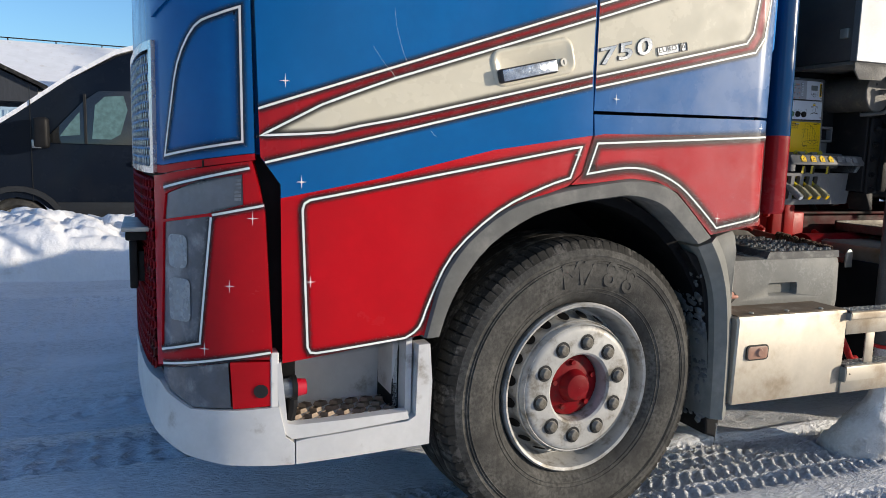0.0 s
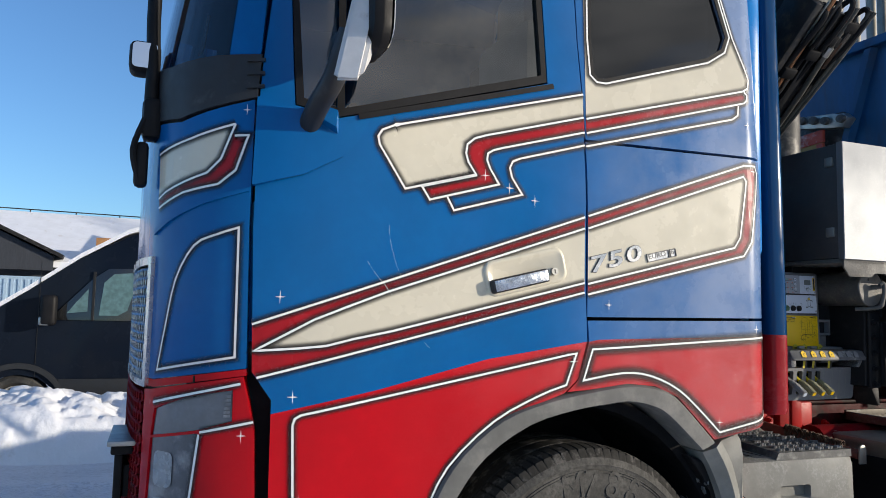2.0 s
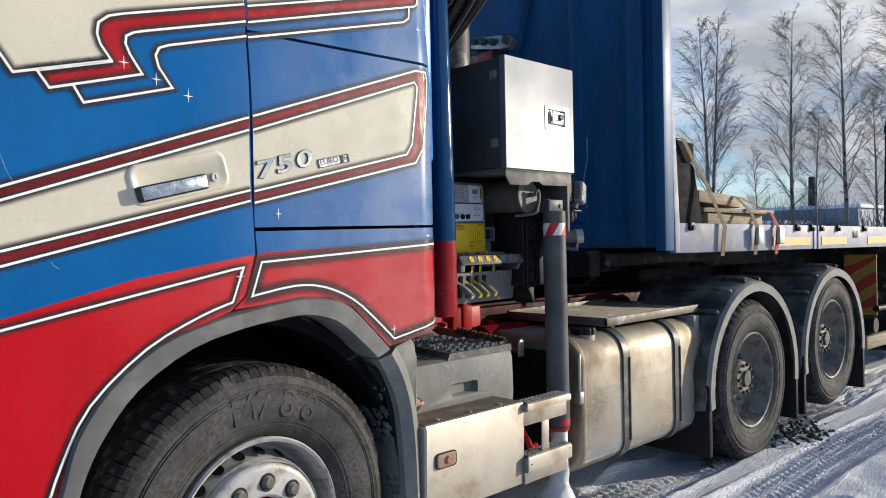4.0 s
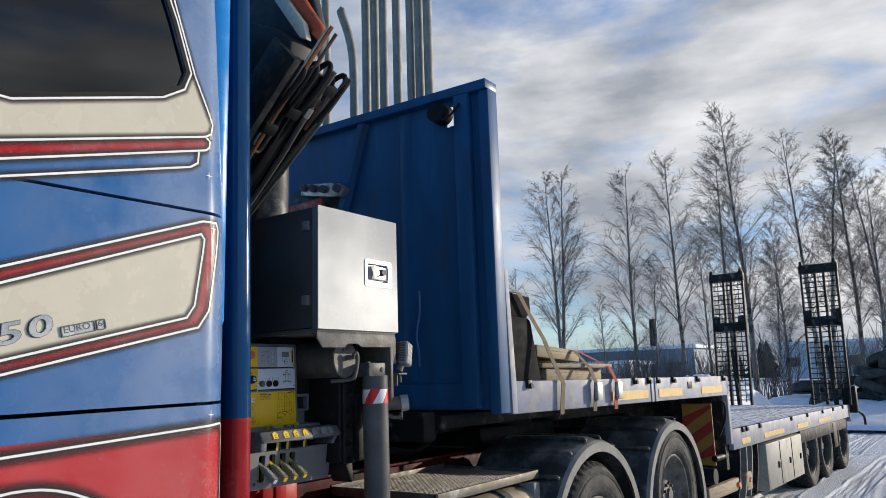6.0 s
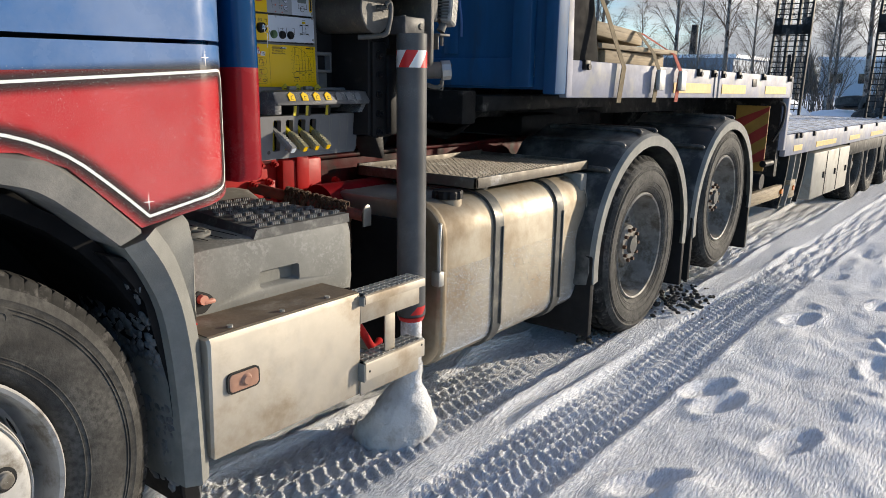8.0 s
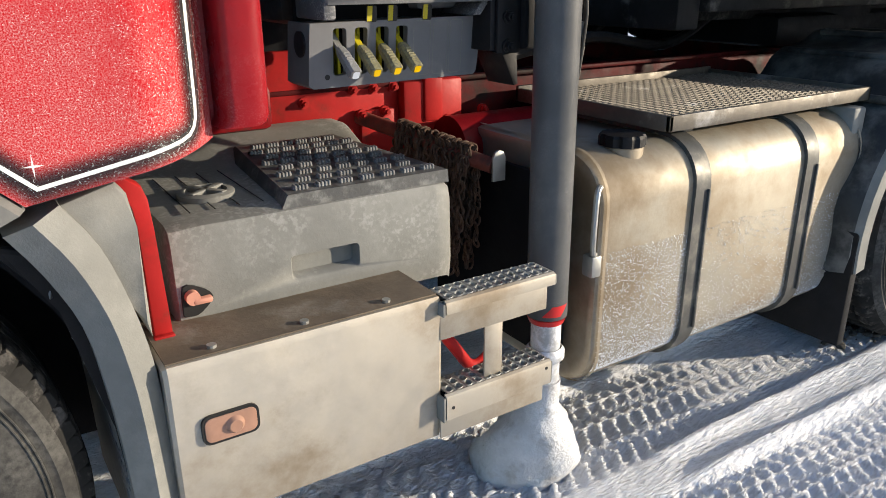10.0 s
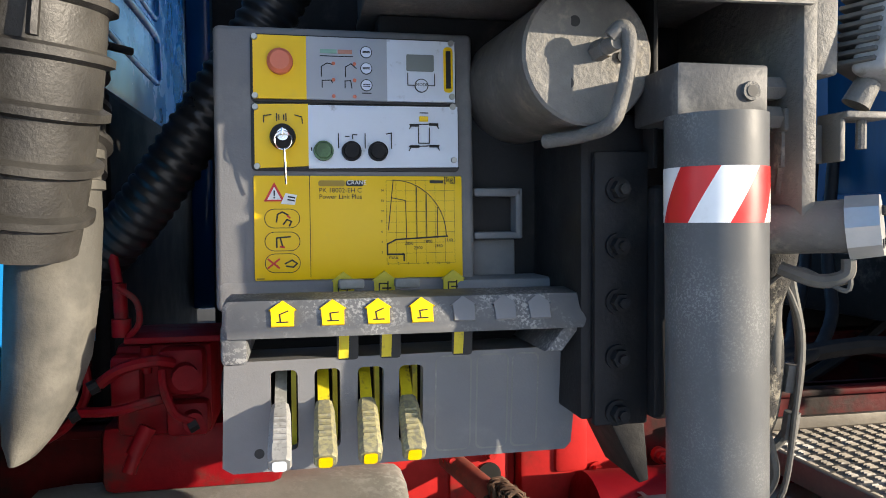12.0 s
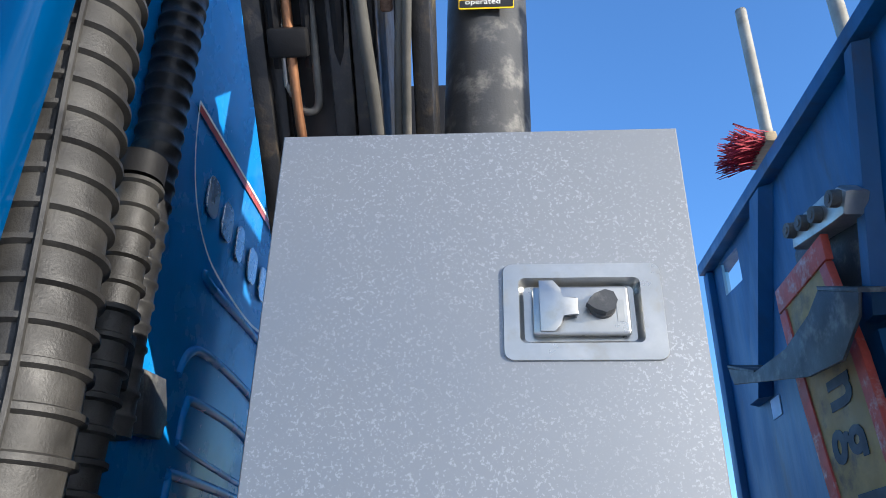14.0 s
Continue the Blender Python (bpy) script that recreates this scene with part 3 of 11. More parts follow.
def fade_material():
    """Airbrushed black that thins out across the line, by the line's own map."""
    m = bpy.data.materials.new("airbrushed black edge")
    m.use_nodes = True
    n, l = m.node_tree.nodes, m.node_tree.links
    b, out = n["Principled BSDF"], n["Material Output"]
    b.inputs["Base Color"].default_value, b.inputs["Roughness"].default_value = (0.012, 0.012, 0.014, 1), 0.4
    uv, sep, r, tr, mx = n.new("ShaderNodeUVMap"), n.new("ShaderNodeSeparateXYZ"), n.new("ShaderNodeMapRange"), n.new("ShaderNodeBsdfTransparent"), n.new("ShaderNodeMixShader")
    uv.uv_map = "across"
    r.interpolation_type = "SMOOTHSTEP"
    for i, x in enumerate((0.15, 1.0, 0.85, 0.0), 1):
        r.inputs[i].default_value = x
    l.new(uv.outputs[0], sep.inputs[0]), l.new(sep.outputs[0], r.inputs[0]), l.new(r.outputs[0], mx.inputs[0])
    l.new(tr.outputs[0], mx.inputs[1]), l.new(b.outputs[0], mx.inputs[2]), l.new(mx.outputs[0], out.inputs[0])
    return m


def airbrush(name, lines, width, off, parent):
    """Soft black edges beside painted lines: lines of (points, closed)."""
    bm = bmesh.new()
    uv = bm.loops.layers.uv.new("across")
    for pts, closed in lines:
        for side in (-1, 1):
            P = [Vector((s, z)) for s, z in pts]
            if closed:
                P.append(P[0])
            Q = []
            for a, b in zip(P, P[1:]):
                k = max(1, int((b - a).length / 0.02))
                Q += [a.lerp(b, i / k) for i in range(k)]
            Q.append(P[-1])
            rows = []
            for i, p in enumerate(Q):
                before, after = (Q[i - 1] if i else (Q[-2] if closed else None)), (Q[i + 1] if i < len(Q) - 1 else (Q[1] if closed else None))
                d1 = (p - before).normalized() if before is not None else (after - p).normalized()
                d2 = (after - p).normalized() if after is not None else d1
                nrm = Vector((-(d1.y + d2.y), d1.x + d2.x))
                nrm = nrm.normalized() if nrm.length > 1e-6 else Vector((-d1.y, d1.x))
                k = min(1.6, 1 / max(0.5, nrm.dot(Vector((-d1.y, d1.x)))))
                rows.append((bm.verts.new(skin(*p, off)), bm.verts.new(skin(*(p + nrm * (width * k * side)), off))))
            for a, b in zip(rows, rows[1:]):
                f = bm.faces.new((a[0], a[1], b[1], b[0]))
                for lp, x in zip(f.loops, (0.0, 1.0, 1.0, 0.0)):
                    lp[uv].uv = (x, 0.0)
    ob = part(name, bm, M_FADE, parent, "soft black airbrushed edges")
    return ob


def sparkles(name, centres, size, parent, off=0.0038):
    """Small painted four-point stars."""
    bm = bmesh.new()
    for s, z in centres:
        k = size
        ring = []
        for i in range(8):
            a = math.pi * i / 4
            r = k if i % 2 == 0 else k * 0.13
            ring.append(bm.verts.new(skin(s + r * math.sin(a) * 0.75, z + r * math.cos(a), off)))
        c = bm.verts.new(skin(s, z, off))
        for i in range(8):
            bm.faces.new((c, ring[i], ring[(i + 1) % 8]))
    return pieces(name, bm, M_WHITE, parent, "small white painted four-point stars")


M_FADE = fade_material()

# ---- the ground: one sheet of snow to the horizon ----
def spaced(lo, hi, fine_lo, fine_hi, fine, growth=1.16):
    """Coordinates that lie close together between fine_lo and fine_hi and wider apart outside."""
    v = list(np.arange(fine_lo, fine_hi + 1e-6, fine))
    d, x = fine, fine_hi
    while x < hi:
        d *= growth
        x = min(hi, x + d)
        v.append(x)
    d, x = fine, fine_lo
    while x > lo:
        d *= growth
        x = max(lo, x - d)
        v.insert(0, x)
    return np.array(v)


def value_noise(x, y, scale, seed):
    """Smooth repeatable noise, -1 to 1, on arrays."""
    rng = np.random.RandomState(seed)
    T = rng.uniform(-1, 1, (256, 256))
    X, Y = x * scale, y * scale
    i, j = np.floor(X).astype(int), np.floor(Y).astype(int)
    u, v = X - i, Y - j
    u, v = u * u * (3 - 2 * u), v * v * (3 - 2 * v)
    g = lambda a, b: T[a % 256, b % 256]
    return (g(i, j) * (1 - u) + g(i + 1, j) * u) * (1 - v) + (g(i, j + 1) * (1 - u) + g(i + 1, j + 1) * u) * v


def band(y, lo, hi, soft=0.03):
    a = np.clip((y - lo) / soft + 0.5, 0, 1)
    b = np.clip((hi - y) / soft + 0.5, 0, 1)
    return a * b


def tread(x, y, lane, width):
    """Pressed tyre pattern in a lane: slanted blocks between straight grooves."""
    v = (y - lane) / width
    slant = np.abs(((v * 3.0) % 1.0) - 0.5) * 0.10
    blocks = np.where(((x + slant) * (15.5 if lane < 0.5 else 8.5)) % 1.0 < 0.42, 1.0, 0.0)
    grooves = np.where((v * 4.0) % 1.0 < 0.16, 1.0, 0.0)
    return np.maximum(blocks * (1 - grooves * 0.6), grooves * 0.8)


FLAT = lambda x, y: band(y, -0.9, 5.4, 0.5)


def fall(x):
    """The yard falls gently behind the truck."""
    return -0.008 * float(np.clip(x - 3.0, 0.0, 50.0))


def snow_height(x, y):
    near = np.exp(-((x / 40.0) ** 2 + (y / 40.0) ** 2))
    h = 0.020 * value_noise(x, y, 0.7, 1) + 0.010 * value_noise(x, y, 2.3, 2) + 0.005 * value_noise(x, y, 7.0, 3) + 0.0022 * value_noise(x, y, 22.0, 11)
    # trodden and wind-blown snow beside the wheel tracks
    out = np.clip((-0.55 - y) / 0.35, 0, 1)
    ridges = 0.035 * np.abs(value_noise(x * 1.0, y * 0.55, 1.9, 4)) + 0.040 * np.clip(value_noise(x, y * 0.8, 3.1, 5), 0, 1) + 0.012 * value_noise(x, y, 9.0, 6) - 0.02
    h += out * ridges * 1.0 * (0.4 + 0.6 * near)
    wig = 0.02 * value_noise(x, y * 0, 0.6, 7)
    for lane, width in ((0.26, 0.42), (-0.26, 0.36), (1.25, 0.40), (1.75, 0.38), (2.25, 0.42), (2.80, 0.38), (3.35, 0.42), (3.90, 0.40), (4.45, 0.42)):
        yy = y + wig + (0.06 * x if lane > 1.6 else 0.02 * x if lane < 0 else 0.0)
        b = band(yy, lane - width / 2, lane + width / 2, 0.03)
        wear = np.clip(0.75 + 0.6 * value_noise(x, y, 1.1, 8), 0.1, 1.0)
        h += b * (-0.022 + 0.021 * wear * tread(x, yy, lane - width / 2, width)) * near
        for edge in (lane - width / 2 - 0.02, lane + width / 2 + 0.02):
            h += 0.020 * np.exp(-((yy - edge) / 0.022) ** 2) * np.clip(0.5 + 1.2 * value_noise(x, y, 2.2, 9), 0, 1.4) * near
    # crumbs pushed up beside the tank
    h += 0.05 * np.exp(-((y - 0.55) / 0.14) ** 2) * np.clip(0.3 + value_noise(x, y, 3.0, 10), 0, 1) * band(x, 0.7, 3.1, 0.4)
    # footprints and clods
    rng = np.random.RandomState(77)
    for k in range(170):
        fx, fy, a = rng.uniform(-2.5, 11.0), -0.55 - 3.6 * rng.rand() ** 1.4, rng.uniform(-0.7, 0.7)
        i0, i1 = np.searchsorted(x[:, 0], (fx - 0.4, fx + 0.4))
        j0, j1 = np.searchsorted(y[0], (fy - 0.4, fy + 0.4))
        if i1 <= i0 or j1 <= j0:
            continue
        u, v = x[i0:i1, j0:j1] - fx, y[i0:i1, j0:j1] - fy
        p, q = (u * math.cos(a) + v * math.sin(a)) / 0.15, (v * math.cos(a) - u * math.sin(a)) / 0.062
        r2 = p * p + q * q
        h[i0:i1, j0:j1] += (-0.024 * np.exp(-r2 ** 2) + 0.012 * np.exp(-(np.sqrt(r2) - 1.35) ** 2 * 9)) if k % 4 else 0.018 * np.exp(-r2 * 1.4)
    return h - 0.008 * np.clip(x - 3.0, 0.0, 50.0)


gx, gy = np.unique(np.concatenate([spaced(-3000, 3000, -1.5, 5.2, 0.016, 1.075), np.arange(-5.2, -1.5, 0.03)])), np.unique(np.concatenate([spaced(-3000, 3000, -1.2, 0.85, 0.015, 1.075), np.arange(0.88, 5.3, 0.028)]))
X, Y = np.meshgrid(gx, gy, indexing="ij")
Z = snow_height(X, Y)
verts = np.stack([X, Y, Z], -1).reshape(-1, 3)
ny = len(gy)
idx = (np.arange(len(gx) - 1)[:, None] * ny + np.arange(ny - 1)[None, :]).reshape(-1)
quads = np.stack([idx, idx + ny, idx + ny + 1, idx + 1], -1)
me = bpy.data.meshes.new("ground")
me.from_pydata(verts.tolist(), [], quads.tolist())
me.polygons.foreach_set("use_smooth", [True] * len(me.polygons))
me.materials.append(M_SNOW)
ground = tagged(new("ground", me), "packed snow yard with tyre tracks and footprints", "snow ground", kind="structure")


def mound(name, label, cx, cy, lx, ly, height, seed, step, rough=1.0, skew=0.0):
    """A heap of ploughed snow, lumpy, standing on the ground."""
    xs, ys = np.arange(-lx / 2, lx / 2 + 1e-6, step), np.arange(-ly / 2, ly / 2 + 1e-6, step)
    A, B = np.meshgrid(xs, ys, indexing="ij")
    e = np.clip(1 - (2 * A / lx) ** 4, 0, 1) * np.clip(1 - np.abs(2 * B / ly) ** 2.2, 0, 1) ** 0.45
    wx, wy = A + cx, B + cy
    n = 0.30 * value_noise(wx, wy, 0.8, seed) + 0.22 * np.abs(value_noise(wx, wy, 2.1, seed + 1)) + 0.12 * np.abs(value_noise(wx, wy, 4.7, seed + 2)) + 0.09 * np.abs(value_noise(wx, wy, 9.0, seed + 3)) + 0.06 * value_noise(wx, wy, 17.0, seed + 5)
    H = e * height * (0.78 + rough * n) + 0.03 * np.minimum(e * 6, 1) * value_noise(wx, wy, 7.0, seed + 4) * rough - 0.05 * (e <= 0.001) - 0.02
    v = np.stack([wx + skew * B, wy, H], -1).reshape(-1, 3)
    k = len(ys)
    i = (np.arange(len(xs) - 1)[:, None] * k + np.arange(k - 1)[None, :]).reshape(-1)
    me = bpy.data.meshes.new(name)
    me.from_pydata(v.tolist(), [], np.stack([i, i + k, i + k + 1, i + 1], -1).tolist())
    me.polygons.foreach_set("use_smooth", [True] * len(me.polygons))
    me.materials.append(M_SNOWBANK)
    return tagged(new(name, me), label, "snow bank", kind="structure")


mound("snow_bank", "lumpy white bank of ploughed snow beside the yard", -5.0, 6.52, 16.0, 1.75, 0.60, 21, 0.035, 0.9)
mound("snow_pile", "tall pile of ploughed snow behind the van", -10.5, 17.0, 11.0, 7.0, 2.5, 31, 0.11, 0.7)
mound("snow_heap", "smooth snow heap behind the trailer", 20.0, 4.6, 8.0, 3.6, 1.5, 41, 0.09, 0.4)
mound("snow_ridge", "long snow ridge along the yard's edge", 34.0, 2.0, 26.0, 6.0, 0.7, 51, 0.16, 0.6)

# clods of frozen mud dropped by the rear wheels
rnd = random.Random(23)
bm = bmesh.new()
for k in range(170):
    a = rnd.random()
    cx_, cy_, spread_ = ((4.22, -0.02, 0.16), (3.30, 0.16, 0.10), (4.45, 0.10, 0.14))[0 if a < 0.6 else 1 if a < 0.8 else 2]
    r = rnd.uniform(0.005, 0.024)
    b = bmesh.new()
    bmesh.ops.create_icosphere(b, subdivisions=1, radius=r)
    for v in b.verts:
        v.co *= rnd.uniform(0.65, 1.2)
        v.co.z *= 0.7
    q = bmesh.new()
    me = bpy.data.meshes.new("clod_shape")
    b.to_mesh(me)
    b.free()
    me.transform(pose(cx_ + rnd.gauss(0, spread_), cy_ + rnd.gauss(0, spread_ * 0.5), rnd.uniform(0.0, 0.018), 0, 0, rnd.uniform(0, 360)))
    bm.from_mesh(me)
    bpy.data.meshes.remove(me)
    q.free()
me = bpy.data.meshes.new("mud_clods")
bm.to_mesh(me)
bm.free()
me.materials.append(surface("frozen mud", (0.045, 0.040, 0.035), 0.8, var=0.3, scale=40, dirt=(0.5, 0.5, 0.52), dirt_at=(0.60, 0.72), dirt_scale=60, bump=0.5))
tagged(new("mud_clods", me), "dark clods of frozen mud beside the rear wheels", "mud", kind="stuff")

# ---- the tractor unit ----
truck = thing("truck", "blue and red painted tractor truck with cream stripes, dusted with frost", "truck")
WHEEL_Z = 0.508


def lathe(bm, profile, seg, radius, mat=0, m=None):
    """A closed ring about the y axis whose radius may change with the angle step."""
    b = bmesh.new()
    loops = []
    for j, (r, y) in enumerate(profile):
        loops.append([Vector(((q := radius(i, j, r)) * math.cos(2 * math.pi * i / seg), y, q * math.sin(2 * math.pi * i / seg))) for i in range(seg)])
    rings(b, loops + loops[:1], False)
    bmesh.ops.remove_doubles(b, verts=b.verts, dist=1e-5)
    merged(bm, b, m, mat)


def tyre_mesh(R, width, seg=192, lugs=0.011, every=4, square=False):
    k = R / 0.515
    prof = [(0.298 * k, 0.05), (0.325 * k, 0.018), (0.37 * k, 0.004), (0.42 * k, 0.0), (0.455 * k, 0.006), (0.462 * k, 0.003), (0.487 * k, 0.022), (0.502 * k, 0.040)]
    if square:
        prof[-2:] = [(0.484 * k, 0.012), (0.511 * k, 0.026)]
    ribs = []
    n = 4
    w = (width - 0.092) / n
    for i in range(n):
        y0, y1 = 0.046 + i * w, 0.046 + (i + 1) * w
        ribs += [(0.516 * k, y0 + 0.006), (0.518 * k, (y0 + y1) / 2), (0.516 * k, y1 - 0.006)]
        if i < n - 1:
            ribs += [(0.503 * k, y1 - 0.004), (0.503 * k, y1 + 0.004)]
    back = [(r, width - yy) for r, yy in reversed(prof)]
    full = prof + ribs + back
    first, last = len(prof) - 1, len(prof) + len(ribs)
    bm = bmesh.new()
    lathe(bm, full, seg, lambda i, j, r: r - (lugs if first <= j <= (first + 2 if square else last) and i % every == 0 else 0.0))
    for f in bm.faces:
        c = f.calc_center_median()
        if math.hypot(c.x, c.z) > 0.488 * k:
            f.material_index = 1
    return bm


def make_wheel(parent, kind, R=0.515, width=0.385):
    """A wheel about its own origin, its outer face towards -y."""
    w = new("wheel")
    w.parent = parent
    w["label"] = "truck wheel with a dusty black tyre and silver rim"
    part("tyre", tyre_mesh(R, width, 768, 0.009, 8, True) if kind == "steer" else tyre_mesh(R, width), [M_RUBBER, M_TREAD], w, "dusty black tyre", 40)
    for r0, y0 in ((0.335, 0.0145), (0.347, 0.0110)) + (() if kind == "steer" else ((0.372, 0.0040),)) + ((0.436, 0.0022), (0.444, 0.0036)):
        bm = bmesh.new()
        k = R / 0.515
        turned(bm, [(r0 * k, y0 + 0.001), ((r0 + 0.001) * k, y0 - 0.0022), ((r0 + 0.003) * k, y0 - 0.0022), ((r0 + 0.004) * k, y0 + 0.001)], 96)
        part("sidewall_ring", bm, M_RUBBER, w, "", 40)
    bm = bmesh.new()
    if kind == "steer":
        turned(bm, [(0.298, 0.09), (0.306, 0.045), (0.307, 0.028), (0.301, 0.021), (0.292, 0.026), (0.287, 0.045), (0.283, 0.085), (0.270, 0.118), (0.258, 0.125), (0.243, 0.096),
                    (0.235, 0.052), (0.228, 0.030), (0.220, 0.022), (0.206, 0.018), (0.130, 0.018), (0.122, 0.024), (0.118, 0.045), (0.116, 0.10)], 72)
        part("rim", bm, M_RIM, w, "silver painted steel rim", 30)
        bm = bmesh.new()
        for i in range(20):
            a = 2 * math.pi * (i + 0.5) / 20
            c = Vector((0.2455 * math.cos(a), 0.088, 0.2455 * math.sin(a)))
            d = Vector((0.93 * math.cos(a), -0.30, 0.93 * math.sin(a))).normalized()
            t = Vector((-math.sin(a), 0, math.cos(a)))
            u = d.cross(t)
            ring = [bm.verts.new(c + d * 0.0085 + t * 0.020 * math.cos(x) + u * 0.029 * math.sin(x)) for x in [2 * math.pi * k / 12 for k in range(12)]]
            bm.faces.new(ring)
        pieces("hand_hole", bm, M_BACKDARK, w, "dark oval hand holes")
        bm = bmesh.new()
        turned(bm, [(0.117, 0.085), (0.110, 0.070), (0.085, 0.062), (0.060, 0.058), (0.055, 0.040), (0.046, 0.026), (0.030, 0.022), (0.0005, 0.021)], 40)
        for i in range(5):
            a = 2 * math.pi * i / 5 + 0.4
            cyl(bm, (0.085 * math.cos(a), 0.066, 0.085 * math.sin(a)), (0.085 * math.cos(a), 0.050, 0.085 * math.sin(a)), 0.010, seg=6)
        pieces("hub", bm, M_DARKRED, w, "dark red hub", 40)
        bm = bmesh.new()
        for i in range(10):
            a = 2 * math.pi * (i + 0.3) / 10
            m = pose(0.1675 * math.cos(a), 0.0175, 0.1675 * math.sin(a))
            turned(bm, [(0.029, 0.0), (0.029, -0.0012), (0.018, -0.0012)], 24, m)
        pieces("nut_recess", bm, M_INK, w, "dark ring round the nut")
        for r0, dy in ((0.226, 0.0255), (0.2345, 0.050)):
            bm = bmesh.new()
            turned(bm, [(r0, dy), (r0 + 0.003, dy - 0.003), (r0 + 0.006, dy + 0.002)], 64)
            part("rim_bead", bm, M_RIM, w, "", 50)
        nut_r, nut_y, nuts = 0.1675, 0.018, 10
    else:
        turned(bm, [(0.298, 0.09), (0.306, 0.045), (0.307, 0.026), (0.300, 0.019), (0.291, 0.024), (0.285, 0.06), (0.276, 0.13), (0.262, 0.165), (0.235, 0.178), (0.215, 0.170),
                    (0.145, 0.165), (0.135, 0.16), (0.118, 0.15), (0.112, 0.10), (0.100, 0.085), (0.070, 0.080), (0.0005, 0.078)], 64)
        part("rim", bm, M_RIMDUST, w, "deep dusty steel rim", 30)
        nut_r, nut_y, nuts = 0.1675, 0.163, 10
    bm = bmesh.new()
    turned(bm, [(0.0205, 0.0), (0.0205, -0.003), (0.0188, -0.004), (0.0182, -0.013), (0.015, -0.017), (0.0005, -0.018)], 12)
    nut = part("nut", bm, M_RIMDUST, w, "", 30)
    for i in range(nuts):
        a = 2 * math.pi * (i + 0.3) / nuts
        m = pose(nut_r * math.cos(a), nut_y, nut_r * math.sin(a))
        if i == 0:
            nut.matrix_basis = m
        else:
            again(nut, w, m)
    if kind != "steer":
        bm = bmesh.new()
        for i in range(10):
            a = 2 * math.pi * i / 10
            cyl(bm, (0.09 * math.cos(a), 0.090, 0.09 * math.sin(a)), (0.09 * math.cos(a), 0.066, 0.09 * math.sin(a)), 0.011, seg=6)
        pieces("hub_bolt", bm, M_RUST, w, "dark hub bolt", 40)
        bm = bmesh.new()
        cyl(bm, (0, 0.085, 0), (0, 0.060, 0), 0.055, 0.048, 20)
        part("hub", bm, M_STRAP, w, "dark steel hub", 40)
    return w


front_wheel = make_wheel(truck, "steer", 0.531)
front_wheel.matrix_basis = pose(0.008, 0.012, WHEEL_Z, 0, 0, 4.5)        # slightly steered
# raised letters on the sidewall
for i, ch in enumerate("M788"):
    a = 101 - i * 12.4
    lettering("tyre_mark", ch, 0.124, M_RUBBER, front_wheel, pose(0, 0, 0, 0, 90 - a, 0) @ pose(-0.036, 0.0010, 0.350), 0.0012)
for x, z in ((3.56, 0.49), (5.0, 0.60)):
    if x < 4:
        drive_wheel = make_wheel(truck, "drive", 0.51, 0.30)
        drive_wheel.matrix_basis = pose(x, 0.0, z)
        w = drive_wheel
    else:
        w = copy_thing(drive_wheel, pose(x, 0.0, z, 0, 25))
    copy_thing(drive_wheel, pose(x, 0.33, z, 0, 10))
    copy_thing(drive_wheel, pose(x, 2.50, z, 0, 0, 180))
copy_thing(front_wheel, pose(-0.015, 2.475, WHEEL_Z, 0, 0, 180))

# -- door --
ARCH_DOOR = [(1.378, 0.74), (1.361, 0.811), (1.327, 0.928), (1.247, 1.043), (1.117, 1.144), (0.978, 1.190), (0.885, 1.222)]
LINE_D = [(1.825, 1.177), (1.522, 1.241), (1.16, 1.333), (0.80, 1.390)]
WINDOW = [(0.95, 2.252), (1.58, 2.072), (1.66, 2.050), (1.79, 2.078), (1.815, 2.43), (1.79, 2.88), (0.985, 2.88)]
bm = bmesh.new()
clad(bm, [(1.893, 2.089), (1.896, 1.711), (1.882, 1.295), (1.825, 1.216)] + LINE_D[:-1] + [(0.799, 1.390), (0.807, 1.582), (0.807, 1.844), (0.818, 2.228), (0.834, 2.422), (0.86, 3.0), (1.84, 3.0)],
     [WINDOW], 0.0, 0.03, 0)
clad(bm, LINE_D[::-1] + [(1.82, 0.687)] + [(1.385, 0.75)] + ARCH_DOOR + [(0.834, 1.267)], (), 0.0, 0.03, 1)
door = part("door", bm, [M_BLUE, M_RED], truck, "blue and red door with painted stripes", 25)
bm = bmesh.new()
clad(bm, [(0.955, 2.256), (1.58, 2.076), (1.66, 2.054), (1.786, 2.08), (1.811, 2.43), (1.786, 2.876), (0.99, 2.876)], [[(0.975, 2.278), (1.585, 2.100), (1.655, 2.080), (1.765, 2.102), (1.79, 2.43), (1.765, 2.85), (1.01, 2.85)]], 0.002, 0.03)
stroke(bm, [(1.655, 2.08), (1.66, 2.86)], 0.022, 0.004)
stroke(bm, [(0.93, 2.245), (1.60, 2.060)], 0.018, 0.006)
part("window_seal", bm, M_BLACK, door, "black rubber window seal")


def glass_material(name, tint, strength=1.0, ior=1.65):
    m = bpy.data.materials.new(name)
    m.use_nodes = True
    n, l = m.node_tree.nodes, m.node_tree.links
    n.remove(n["Principled BSDF"])
    tr, gl, mx, fr = n.new("ShaderNodeBsdfTransparent"), n.new("ShaderNodeBsdfGlossy"), n.new("ShaderNodeMixShader"), n.new("ShaderNodeFresnel")
    tr.inputs[0].default_value = (*tint, 1)
    gl.inputs["Roughness"].default_value = 0.02
    gl.inputs[0].default_value = (strength, strength, strength, 1)
    fr.inputs[0].default_value = ior
    l.new(fr.outputs[0], mx.inputs[0]), l.new(tr.outputs[0], mx.inputs[1]), l.new(gl.outputs[0], mx.inputs[2])
    l.new(mx.outputs[0], n["Material Output"].inputs[0])
    return m


